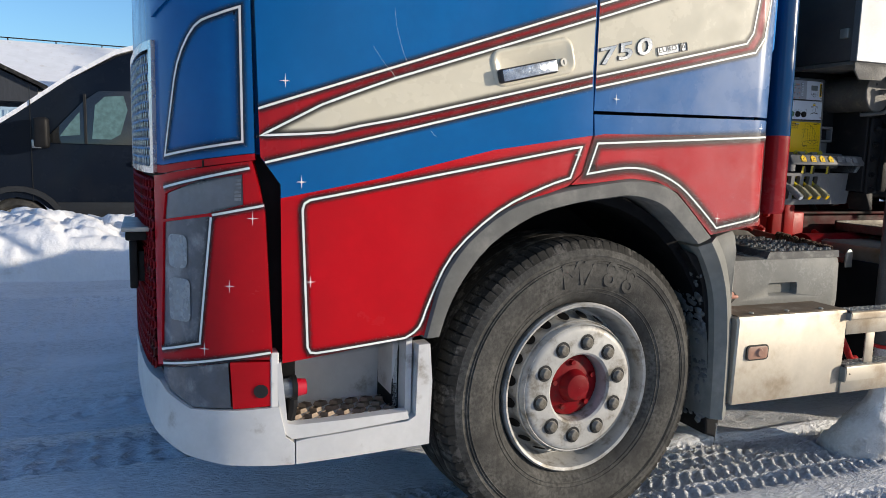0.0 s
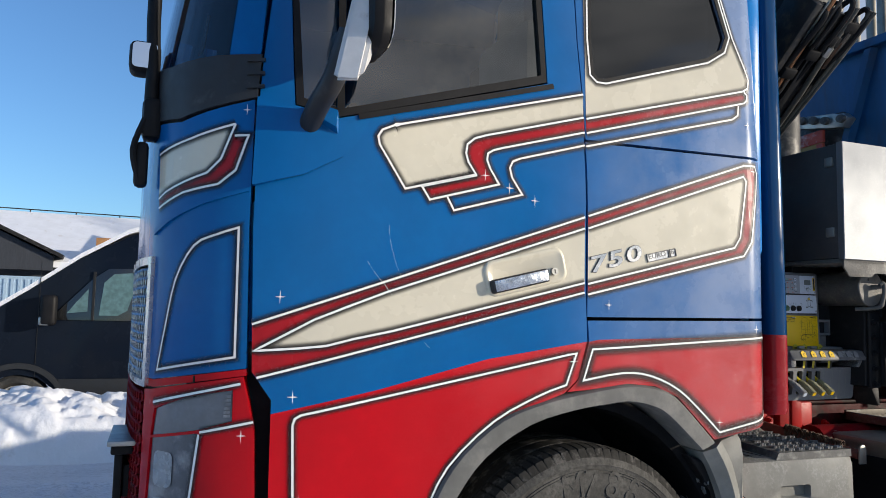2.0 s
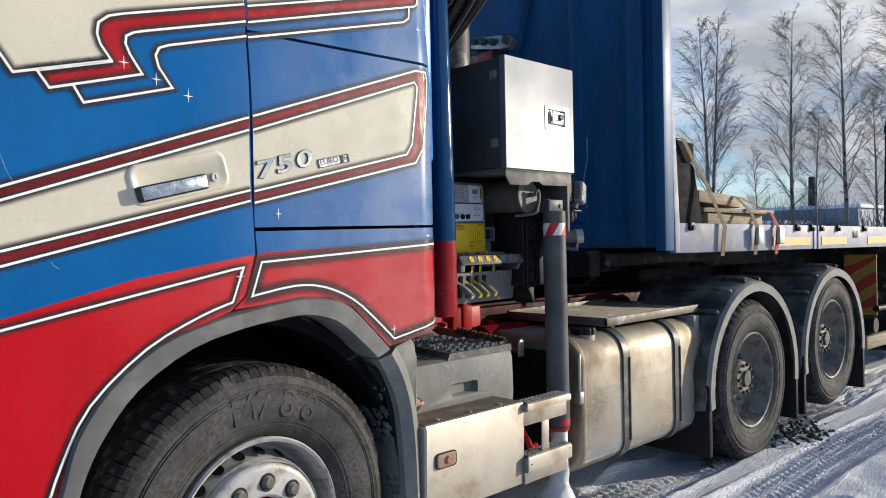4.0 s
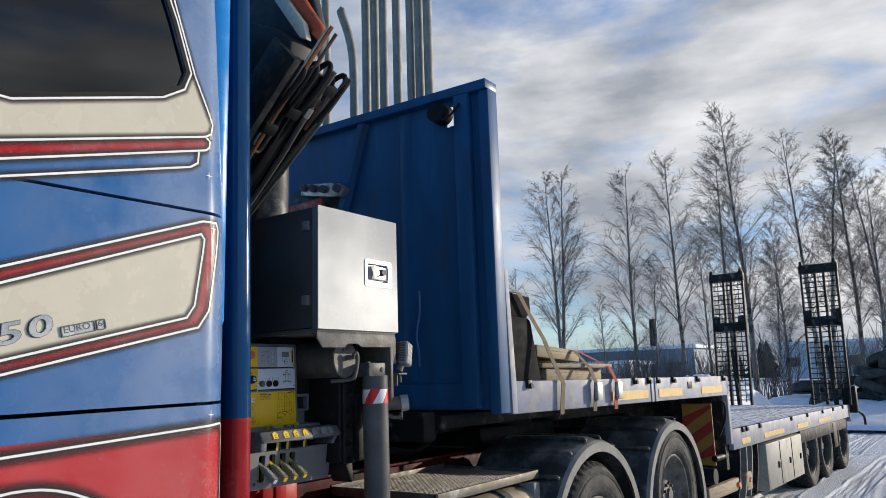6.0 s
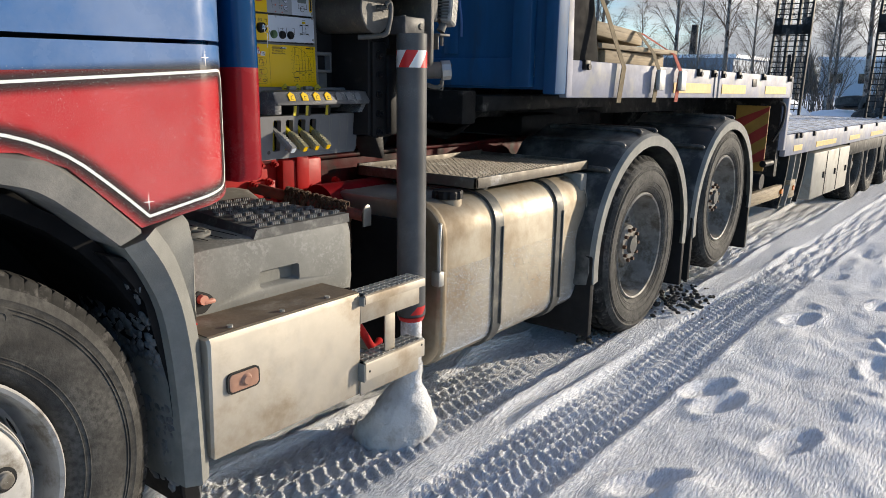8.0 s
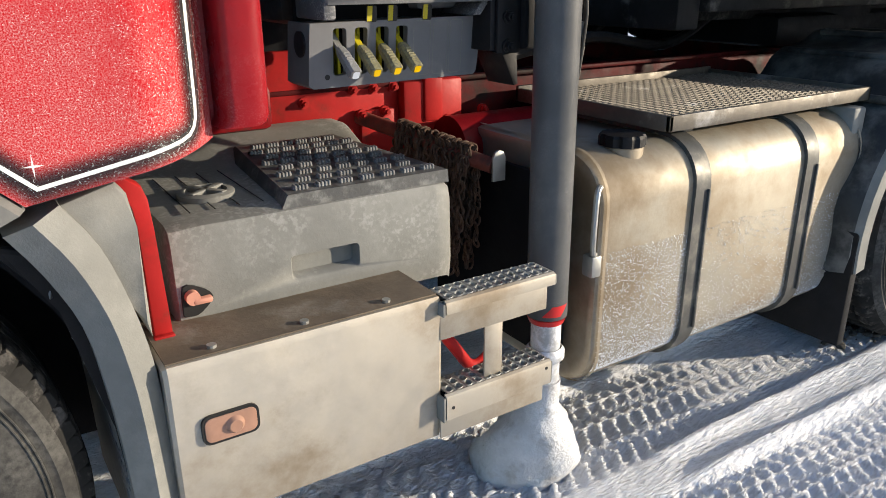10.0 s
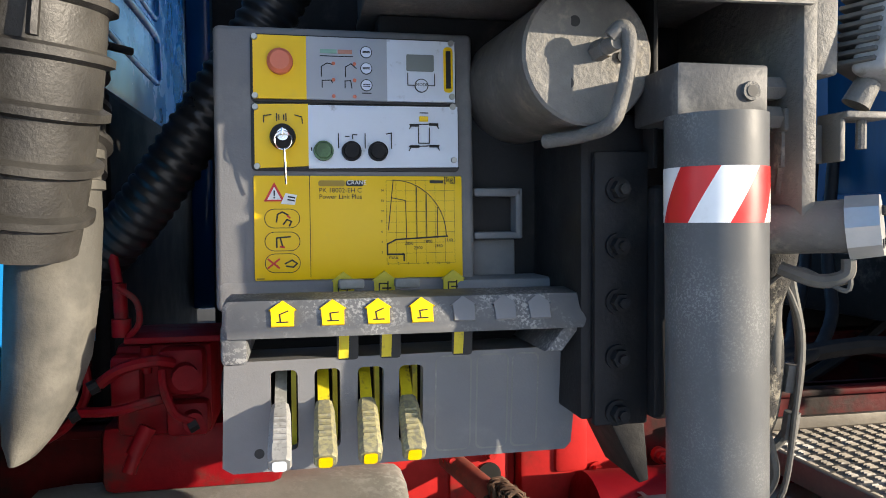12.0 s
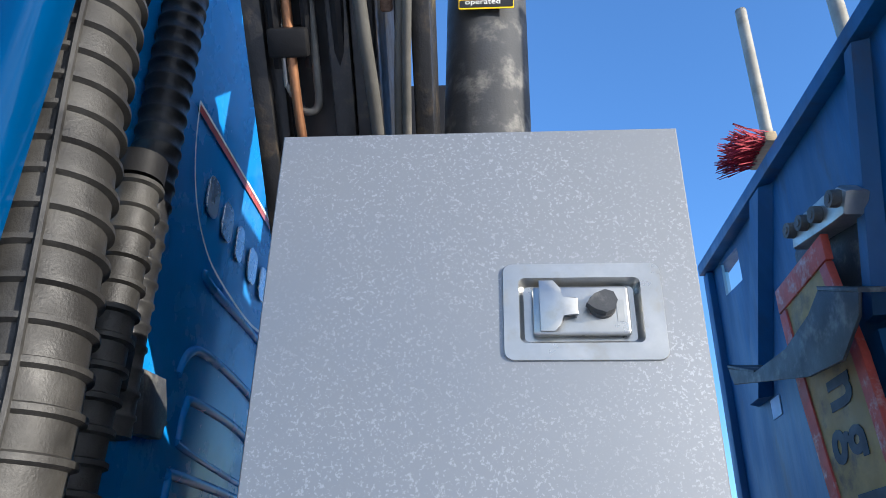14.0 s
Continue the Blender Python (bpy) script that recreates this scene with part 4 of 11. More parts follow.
G_SIDE, G_DARK, G_FRONT = glass_material("door glass", (0.52, 0.58, 0.56), 1.0, 2.0), glass_material("dark privacy glass", (0.06, 0.06, 0.065)), glass_material("windscreen glass", (0.5, 0.56, 0.58))
bm = bmesh.new()
clad(bm, [(0.97, 2.27), (1.585, 2.095), (1.655, 2.075), (1.77, 2.098), (1.795, 2.43), (1.77, 2.855), (1.005, 2.855)], (), -0.012, 0.0)
part("window_pane", bm, G_SIDE, door, "side window reflecting clouds").visible_shadow = False

CREAM_A = [(0.814, 2.232), (1.484, 2.048), (1.525, 2.029), (1.538, 2.007), (1.533, 1.981), (1.449, 1.852), (1.214, 1.916), (1.241, 1.954), (1.249, 1.982), (1.244, 2.012), (1.217, 2.035), (1.176, 2.049), (0.814, 2.15)]
RED_B = [(0.811, 2.149), (1.176, 2.047), (1.217, 2.033), (1.244, 2.01), (1.249, 1.981), (1.241, 1.954), (1.211, 1.914), (1.395, 1.864), (1.368, 1.824), (1.133, 1.891), (1.165, 1.94), (1.176, 1.967), (1.173, 1.989), (1.152, 2.002), (1.117, 2.013), (0.811, 2.098)]
LINE_C = [(1.311, 1.838), (1.287, 1.796), (1.049, 1.864), (1.087, 1.917), (1.095, 1.948), (1.084, 1.971), (1.057, 1.983), (0.811, 2.053)]
SPEAR_RED = [(1.887, 1.43), (0.812, 1.806), (0.812, 1.553), (1.868, 1.279), (1.882, 1.295)]
SPEAR_CREAM = [(1.879, 1.355), (1.711, 1.447), (1.614, 1.487), (1.495, 1.534), (0.812, 1.768), (0.812, 1.585), (1.476, 1.417), (1.595, 1.392), (1.676, 1.371), (1.757, 1.363)]
LOOP_D = [(1.763, 1.144), (1.757, 1.163), (1.741, 1.173), (0.871, 1.347), (0.841, 1.351), (0.879, 1.249), (0.979, 1.216), (1.138, 1.139), (1.29, 1.006), (1.363, 0.865), (1.398, 0.777), (1.444, 0.744), (1.722, 0.714), (1.739, 0.717), (1.747, 0.733)]
LOOP_D = LOOP_D[:5] + softened(LOOP_D[5:12]) + LOOP_D[12:]


def on_door(s, z):
    p = skin(s, z, 0.0)
    return pose(p.x, p.y, p.z, 0, -13.5, 0)


def painted(name, outline, material, parent, off=0.0012, label=""):
    bm = bmesh.new()
    clad(bm, outline, (), off, 0.0)
    return part(name, bm, material, parent, label)


painted("cream_panel", CREAM_A, M_CREAM, door, 0.0012, "cream painted panel")
painted("red_stripe", RED_B, M_STRIPE, door, 0.0012, "red painted stripe")
painted("red_spear", SPEAR_RED, M_STRIPE, door, 0.0012, "red painted spear")
painted("cream_spear", SPEAR_CREAM, M_CREAM, door, 0.0018, "cream painted spear")
door_lines = [(CREAM_A[::-1][:12] + [(1.484, 2.048), (0.814, 2.232)], False), (RED_B[6:16], False), (LINE_C, False), (SPEAR_RED[:2], False), (SPEAR_RED[2:4], False),
              (SPEAR_CREAM[4::-1] + SPEAR_CREAM[:4:-1], False), (LOOP_D, True)]
airbrush("airbrushed_edge", door_lines, 0.021, 0.0026, door)
bm = bmesh.new()
for pts, closed in door_lines:
    stroke(bm, pts, 0.0066, 0.0034, closed)
part("pinstripe", bm, M_WHITE, door, "thin white painted outline")
sparkles("star", [(1.812, 1.51), (1.766, 1.225), (1.182, 1.916), (1.095, 1.882), (1.003, 1.847), (0.852, 1.325), (1.739, 0.931)], 0.021, door)
# scratches in the paint
bm = bmesh.new()
for line, width in (([(1.56, 1.623), (1.535, 1.588), (1.521, 1.572)], 0.0004), ([(1.521, 1.572), (1.503, 1.553), (1.482, 1.526)], 0.0008),
                    ([(1.497, 1.735), (1.492, 1.690), (1.478, 1.640), (1.469, 1.612), (1.455, 1.585)], 0.0004), ([(1.374, 1.385), (1.366, 1.374), (1.355, 1.367)], 0.0005)):
    stroke(bm, line, width, 0.0036)
pieces("scratch", bm, M_WHITE, door, "fine pale scratches")
# handle in its recess
GRIP = on_door(1.163, 1.522)
bm = bmesh.new()
shape = lambda i: rounded(0.0 + i, 0.0 + i, 0.298 - i, 0.118 - i, 0.034 - i * 0.6, 5)
rings(bm, [[GRIP @ Vector((x, y, z)) for x, z in shape(i)] for i, y in ((0.0, -0.0015), (0.003, -0.0065), (0.008, -0.0095), (0.014, -0.0085), (0.022, -0.0035))])
part("handle_surround", bm, M_CREAM, door, "cream moulded handle surround", 60)
bm = bmesh.new()
box(bm, (0.010, -0.030, 0.012), (0.218, -0.006, 0.056), 0.008, 3, GRIP)
grip = part("handle", bm, M_DARKPL, door, "door handle with a chrome film", 40)
bm = bmesh.new()
box(bm, (0.020, -0.032, 0.017), (0.212, -0.0295, 0.052), 0.003, 2, GRIP)
part("handle_film", bm, surface("chrome film handle", (0.50, 0.55, 0.62), 0.20, metal=0.9, var=0.35, scale=40, bump=0.5, bump_scale=60), grip, "crinkled chrome film", 30)
bm = bmesh.new()
cyl(bm, GRIP @ Vector((0.248, -0.003, 0.040)), GRIP @ Vector((0.248, -0.016, 0.040)), 0.013, 0.012, 18)
lock = part("lock", bm, M_STEEL, door, "round door lock", 30)
bm = bmesh.new()
box(bm, (0.2465, -0.0168, 0.033), (0.2495, -0.0155, 0.047), 0.0, 1, GRIP)
part("key_slot", bm, M_INK, lock)
# crease and mirror foot on the door
bm = bmesh.new()
outline = [(1.90, 1.828), (1.76, 1.868), (1.647, 1.930), (1.60, 1.985), (1.572, 2.046), (1.676, 2.03), (1.775, 2.066), (1.895, 2.088)]
clad(bm, outline, (), 0.028, 0.030)
part("mirror_foot_panel", bm, M_BLUE, door, "raised blue panel below the mirror", 30)
bm = bmesh.new()
b = [skin(1.73, 2.02, 0.01), skin(1.66, 1.98, 0.01), skin(1.66, 2.05, 0.012), skin(1.745, 2.075, 0.012)]
tip = [skin(1.72, 2.03, 0.06), skin(1.675, 2.01, 0.05), skin(1.675, 2.055, 0.07), skin(1.73, 2.07, 0.07)]
rings(bm, [b, tip])
part("mirror_foot", bm, M_BLUE, door, "blue mirror foot", 20)

# -- sleeper side behind the door --
LINE_S = [(0.791, 1.390), (0.752, 1.397), (-0.036, 1.417)]
bm = bmesh.new()
RWIN_HOLE = [(0.772, 2.95), (0.778, 2.43), (0.770, 2.318), (0.755, 2.300), (0.725, 2.300), (0.276, 2.443), (0.205, 2.490), (0.185, 2.54), (0.235, 2.70), (0.33, 2.95)]
clad(bm, [(0.806, 2.075), (0.814, 2.236), (0.83, 2.422), (0.852, 3.0), (-0.020, 3.0), (-0.005, 2.085)], [RWIN_HOLE], 0.0, 0.03)
upper_side = part("upper_side_panel", bm, M_BLUE, truck, "blue sleeper side panel with a dark window", 25)
bm = bmesh.new()
clad(bm, [(0.799, 1.472), (0.799, 1.582), (0.799, 1.844), (0.806, 2.065), (-0.005, 2.075), (-0.028, 1.482)], (), 0.0, 0.03)
middle_side = part("side_hatch", bm, M_BLUE, truck, "blue side hatch with model number", 25)
bm = bmesh.new()
clad(bm, LINE_S + [(-0.033, 1.472), (0.797, 1.460)], (), 0.0, 0.03, 0)
clad(bm, LINE_S[::-1] + [(0.812, 1.315), (0.830, 1.265), (0.872, 1.226), (0.792, 1.232), (0.639, 1.250), (0.525, 1.240), (0.431, 1.201), (0.274, 1.050), (-0.040, 1.100)], (), 0.0, 0.03, 1)
lower_side = part("lower_side_panel", bm, [M_BLUE, M_RED], truck, "red lower side panel with frost specks", 25)
bm = bmesh.new()
clad(bm, [(0.787, 2.96), (0.79, 2.43), (0.781, 2.308), (0.757, 2.288), (0.722, 2.288), (0.272, 2.430), (0.195, 2.480), (0.170, 2.54), (0.223, 2.71), (0.325, 2.96)], [RWIN_HOLE], 0.003, 0.03)
part("window_seal", bm, M_BLACK, upper_side, "black rubber window seal")
bm = bmesh.new()
clad(bm, RWIN_HOLE, (), -0.010, 0.0)
part("window_pane", bm, G_DARK, upper_side, "dark tinted sleeper window").visible_shadow = False
SCREAM_A = [(0.803, 2.235), (0.803, 2.43), (0.81, 2.99), (0.30, 2.99), (0.151, 2.536), (0.081, 2.384), (0.089, 2.35), (0.111, 2.336), (0.803, 2.147)]
SRED = [(0.803, 2.147), (0.108, 2.332), (0.095, 2.323), (0.097, 2.301), (0.111, 2.289), (0.803, 2.097)]
SLINE = [(0.806, 2.05), (0.17, 2.219), (0.143, 2.238), (0.138, 2.277)]
SSPEAR_RED = [(0.799, 1.811), (0.124, 2.047), (0.068, 2.05), (0.057, 2.026), (0.097, 1.762), (0.135, 1.708), (0.799, 1.547)]
SSPEAR_CREAM = [(0.799, 1.769), (0.132, 2.004), (0.119, 1.988), (0.151, 1.775), (0.178, 1.736), (0.799, 1.582)]
LOOP_S = [(0.779, 1.365), (0.034, 1.4105), (0.014, 1.410), (0.003, 1.404), (-0.004, 1.392), (-0.006, 1.374), (-0.002, 1.165), (0.000, 1.146), (0.006, 1.132), (0.016, 1.122), (0.034, 1.116), (0.254, 1.075), (0.335, 1.15), (0.433, 1.228), (0.549, 1.276), (0.662, 1.286), (0.814, 1.263)]
LOOP_S = LOOP_S[:11] + softened(LOOP_S[11:])
SEAL = [(0.79, 2.95), (0.793, 2.43), (0.784, 2.306), (0.757, 2.284), (0.720, 2.284), (0.270, 2.426), (0.191, 2.477), (0.166, 2.54), (0.219, 2.71), (0.32, 2.95)]
bm = bmesh.new()
clad(bm, SCREAM_A, [[(s, min(z, 2.94)) for s, z in SEAL]], 0.0012, 0.0)
part("cream_panel", bm, M_CREAM, upper_side, "cream painted panel")
painted("red_stripe", SRED, M_STRIPE, upper_side, 0.0012, "red painted stripe")
painted("red_spear", SSPEAR_RED, M_STRIPE, middle_side, 0.0012, "red painted spear")
painted("cream_spear", SSPEAR_CREAM, M_CREAM, middle_side, 0.0018, "cream painted spear")
for parent, lines in ((upper_side, [(SCREAM_A[3:], False), (SRED[1:], False), (SLINE, False), (SEAL, False)]), (middle_side, [(SSPEAR_RED, False), (SSPEAR_CREAM, False)]), (lower_side, [(LOOP_S, True)])):
    airbrush("airbrushed_edge", lines, 0.034 if parent is lower_side else 0.021, 0.0026, parent)
    bm = bmesh.new()
    for pts, closed in lines:
        stroke(bm, pts, 0.0066, 0.0034, closed)
    part("pinstripe", bm, M_WHITE, parent, "thin white painted outline")
# frost crystals that cling to the rear of the lower panel
rnd = random.Random(21)
bm = bmesh.new()
for k in range(11000):
    q = 0.72 * rnd.random() - 0.036
    if rnd.random() > (1 - (q + 0.036) / 0.72) ** 2.0:
        continue
    zlo = float(np.interp(q, [-0.04, 0.27, 0.43, 0.525, 0.64, 0.70], [1.108, 1.060, 1.205, 1.245, 1.252, 1.245]))
    z = zlo + (1.41 - zlo) * rnd.random() ** 1.15
    p = skin(q, z, 0.0039)
    a, l, w = rnd.uniform(0, math.pi), rnd.uniform(0.0005, 0.0015), rnd.uniform(0.0002, 0.00035)
    along = (skin(q - 0.004, z, 0.0039) - skin(q + 0.004, z, 0.0039)).normalized()
    u = along * math.cos(a) + Vector((0, 0, 1)) * math.sin(a)
    v = along * -math.sin(a) + Vector((0, 0, 1)) * math.cos(a)
    bm.faces.new([bm.verts.new(p + u * l * i + v * w * j) for i, j in ((-1, -1), (1, -1), (1, 1), (-1, 1))])
tagged(part("frost", bm, surface("pale frost", (0.62, 0.56, 0.56), 0.7, var=0.1), lower_side, "fine pale frost crystals"), kind="stuff")
sparkles("star", [(0.717, 1.514), (0.081, 2.028)], 0.02, middle_side)
sparkles("star", [(0.254, 1.109), (0.078, 1.44)], 0.02, lower_side)
sparkles("star", [(0.1, 2.204)], 0.02, upper_side)
M_BADGE = surface("silver badge", (0.55, 0.56, 0.57), 0.25, metal=0.9, var=0.1)


def on_skin(s, z, tilt, off=0.003):
    p = skin(s, z, off)
    return pose(p.x, p.y, p.z, 0, -tilt, 0)


SLANT = Matrix(((1.0, 0, 0.22, 0), (0, 1, 0, 0), (0, 0, 1, 0), (0, 0, 0, 1)))
M_BADGEDK = surface("dark badge edge", (0.10, 0.10, 0.10), 0.4, var=0.1)
for ch, s, z in (("7", 0.792, 1.604), ("5", 0.722, 1.624), ("0", 0.648, 1.644)):
    lettering("number_badge", ch, 0.100, M_BADGEDK, middle_side, on_skin(s, z, 14, 0.0024) @ SLANT @ Matrix.Diagonal((1.32, 1, 0.74, 1)), 0.0012, "dark edge of the model number", 0.0040)
    lettering("number_badge", ch, 0.100, M_BADGE, middle_side, on_skin(s, z, 14, 0.004) @ SLANT @ Matrix.Diagonal((1.32, 1, 0.74, 1)), 0.003, "silver model number", 0.0016)
EB = on_skin(0.560, 1.664, 13, 0.0022)
for x0, x1 in ((0.0, 0.096), (0.099, 0.126)):
    bm = bmesh.new()
    A, B = rounded(x0, 0.0, x1, 0.030, 0.005, 3), rounded(x0 + 0.0028, 0.0028, x1 - 0.0028, 0.0272, 0.004, 3)
    rings(bm, [[EB @ Vector((x, y, z)) for x, z in L] for L, y in ((A, 0.0), (A, -0.004), (B, -0.004), (B, 0.0))], False)
    part("badge_frame", bm, M_BADGEDK, middle_side, "dark badge frame", 20)
    bm = bmesh.new()
    bm.faces.new([bm.verts.new(EB @ Vector((x, -0.0008, z))) for x, z in B])
    part("badge_plate", bm, M_BADGE, middle_side, "silver badge plate")
lettering("badge_word", "EURO", 0.025, M_BADGEDK, middle_side, EB @ pose(0.007, -0.0012, 0.0055) @ Matrix.Diagonal((1.16, 1, 1, 1)), 0.0004)
lettering("badge_word", "6", 0.025, M_BADGEDK, middle_side, EB @ pose(0.1042, -0.0012, 0.0055) @ Matrix.Diagonal((1.16, 1, 1, 1)), 0.0004)

# -- upright fairing behind the cab --
bm = bmesh.new()
FAIR = [(0.806, 0.125), (0.836, 0.122), (0.840, 0.066), (0.845, 0.056), (0.854, 0.051), (0.888, 0.049), (0.900, 0.051), (0.911, 0.056), (0.918, 0.066), (0.922, 0.080), (0.922, 0.092), (0.919, 0.125), (0.905, 0.138), (0.880, 0.150), (0.810, 0.150)]
lev = [1.120, 1.126, 1.138, 1.42, 1.4201, 2.2, 3.3]
loops = []
for z in lev:
    shift = 0.014 * (z - 1.42) / 1.0 if z > 1.42 else 0.0
    pull = {1.120: 0.012, 1.126: 0.004}.get(z, 0.0)
    loops.append([(x - shift * 0.6 - (pull if x > 0.8 else -pull * 0.3), y + shift + pull * 0.3, z + (0.012 if x < 0.8 and z < 1.14 else 0)) for x, y in FAIR])
for a, (l0, l1) in enumerate(zip(loops, loops[1:])):
    rings(bm, [l0, l1], False, 1 if a < 3 else 0)
bmesh.ops.remove_doubles(bm, verts=bm.verts, dist=1e-5)
part("side_fairing", bm, [M_FAIRBLUE, surface("glossy red fairing", (0.26, 0.010, 0.015), 0.25, var=0.08, scale=3, spec=0.22, dirt=(0.7, 0.5, 0.5, 0.10), dirt_at=(0.45, 0.70), dirt_scale=6, fine=(0.45, 0.65, 300))], truck, "upright blue and red fairing behind the cab", 40)
# unseen twin of the fairing and a box, added to block bright sky
bm = bmesh.new()
rings(bm, [[(x - 0.0084 * (z - 1.42), 2.5 - y - 0.014 * (z - 1.42), z) for x, y in FAIR] for z in (1.12, 1.43, 2.2, 3.3)])
box(bm, (0.80, 2.20, 1.12), (0.91, 2.38, 3.2), 0.02)
pieces("side_fairing", bm, M_FAIRBLUE, truck, "dark blue filler added on the cab's far side", 40)

# -- front corner --
bm = bmesh.new()
clad(bm, [(1.906, 2.085), (1.908, 1.711), (1.898, 1.305), (2.212, 1.262), (2.25, 1.262), (2.25, 1.62), (3.24, 1.62), (3.24, 2.10), (2.6, 2.06), (2.145, 2.024)], (), 0.0, 0.03, 0)
clad(bm, [(1.898, 1.303), (1.896, 1.285), (2.215, 1.238), (2.25, 1.238), (2.25, 1.260), (2.212, 1.260)], (), 0.0, 0.03, 1)
corner = part("front_corner_panel", bm, [M_BLUE, M_RED], truck, "rounded blue cab corner with painted panels", 35)
CREAM_F = [(1.959, 2.01), (1.998, 1.906), (2.039, 1.866), (2.12, 1.842), (2.199, 1.818), (2.243, 1.80), (2.252, 1.937), (2.104, 1.969)]
RED_F = [(1.966, 1.990), (1.960, 1.975), (1.920, 1.977), (1.953, 1.873), (2.003, 1.832), (2.119, 1.811), (2.238, 1.771), (2.243, 1.80), (2.199, 1.818), (2.12, 1.842), (2.039, 1.866), (1.998, 1.906)]
PANEL_F = [(1.931, 1.336), (1.936, 1.706), (2.00, 1.685), (2.07, 1.653), (2.132, 1.554), (2.165, 1.42), (2.195, 1.29)]
PANEL_F = [PANEL_F[0]] + softened(PANEL_F[1:])
painted("red_stripe", RED_F, M_STRIPE, corner, 0.0012, "red painted stripe")
painted("cream_panel", CREAM_F, M_CREAM, corner, 0.0016, "cream painted panel")
corner_lines = [(CREAM_F[:6], False), (CREAM_F[6:] + CREAM_F[:1], False), (RED_F[1:7], False), (PANEL_F, True)]
airbrush("airbrushed_edge", corner_lines, 0.021, 0.0026, corner)
bm = bmesh.new()
for pts, closed in corner_lines:
    stroke(bm, pts, 0.0066, 0.0034, closed, step=0.03)
part("pinstripe", bm, M_WHITE, corner, "thin white painted outline")
sparkles("star", [(1.927, 2.052)], 0.018, corner)
bm = bmesh.new()
clad(bm, [(1.912, 1.822), (1.912, 1.812), (2.037, 1.777), (2.15, 1.735), (2.25, 1.69), (2.25, 1.705), (2.15, 1.748), (2.037, 1.790)], (), 0.008, 0.012)
part("crease", bm, M_BLUE, corner, "pressed crease line", 30)
# black band below the windscreen, pillar, windscreen
bm = bmesh.new()
clad(bm, [(1.899, 2.092), (2.145, 2.034), (2.6, 2.068), (3.24, 2.11), (3.24, 2.26), (2.6, 2.24), (2.197, 2.20), (2.022, 2.216), (1.890, 2.222)], (), 0.006, 0.035)
for k in range(3):
    z = 2.115 + k * 0.04
    clad(bm, [(1.93, z), (1.88, z + 0.004), (1.88, z + 0.014), (1.93, z + 0.010)], (), 0.014, 0.012)
part("windscreen_band", bm, M_DARKPL, truck, "dark plastic band below the windscreen", 30)
bm = bmesh.new()
clad(bm, [(1.896, 2.225), (1.99, 2.218), (2.0, 3.2), (1.88, 3.2)], (), 0.0, 0.04)
part("pillar", bm, M_BLUE, truck, "blue windscreen pillar", 30)
bm = bmesh.new()
clad(bm, [(1.995, 2.222), (2.197, 2.205), (2.6, 2.245), (3.24, 2.265), (3.24, 3.2), (2.005, 3.2)], (), -0.006, 0.0)
clad(bm, [(1.995, 2.222), (2.197, 2.205), (2.6, 2.245), (3.24, 2.265), (3.24, 3.2), (2.005, 3.2)], (), -0.006, 0.0, 0, True)
part("windscreen", bm, G_FRONT, truck, "curved windscreen").visible_shadow = False

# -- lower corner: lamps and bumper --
# near-black panel added to give the door gap its shade
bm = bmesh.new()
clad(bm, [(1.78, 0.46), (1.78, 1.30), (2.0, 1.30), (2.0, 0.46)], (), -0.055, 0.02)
part("gap_shade", bm, M_BACKDARK, truck, "near-black panel for the shade in the door gap")
bm = bmesh.new()
LAMP_TOP = [(2.21, 1.100), (2.196, 1.178), (2.06, 1.222), (1.931, 1.244), (1.929, 1.157), (2.033, 1.128)]
LAMP_LOW = [(2.21, 1.092), (2.03, 1.120), (2.022, 1.115), (2.066, 0.744), (2.235, 0.701)]
clad(bm, [(1.849, 0.700), (1.869, 1.129), (1.905, 1.282), (2.22, 1.232), (2.27, 1.228), (2.27, 0.64), (2.223, 0.652), (1.98, 0.698)], [LAMP_TOP, LAMP_LOW], 0.004, 0.05)
red_corner = part("lamp_corner_panel", bm, M_RED, truck, "red front corner panel round the headlamp", 30)
for nm, out, mat in (("upper_lamp", LAMP_TOP, M_LENSDARK), ("headlamp", LAMP_LOW, M_LAMPGLASS)):
    bm = bmesh.new()
    clad(bm, [(s + (0.003 if s < 2.1 else -0.003), z) for s, z in out], (), -0.002, 0.02)
    lamp = part(nm, bm, mat, truck, "headlamp behind a frosted clear lens", 30)
    if nm == "headlamp":
        for s0, z0, s1, z1 in ((2.10, 0.80, 2.19, 0.93), (2.11, 0.96, 2.19, 1.06)):
            bm = bmesh.new()
            clad(bm, rounded(s0, z0, s1, z1, 0.02), (), 0.0006, 0.0)
            part("reflector", bm, surface("dull reflector", (0.30, 0.33, 0.36), 0.25, metal=0.3, var=0.15, scale=20), lamp, "lamp reflector")
    else:
        bm = bmesh.new()
        for k in range(6):
            clad(bm, [(1.936, 1.168 + k * 0.011), (1.955, 1.166 + k * 0.011), (1.955, 1.174 + k * 0.011), (1.936, 1.176 + k * 0.011)], (), 0.003, 0.004)
        part("light_strip", bm, M_LAMPGLASS, lamp, "pale light strip")
bm = bmesh.new()
clad(bm, [(1.838, 0.560), (1.849, 0.694), (1.972, 0.690), (1.964, 0.548)], (), 0.004, 0.05)
part("bumper_insert", bm, M_RED, truck, "red bumper corner", 30)
bm = bmesh.new()
for s, z, r in ((1.882, 0.604, 0.021),):
    clad(bm, [(s + r * math.cos(a), z + r * math.sin(a)) for a in [2 * math.pi * i / 20 for i in range(20)]], (), 0.006, 0.004)
part("towing_plug", bm, M_INK, truck, "round black plug")
bm = bmesh.new()
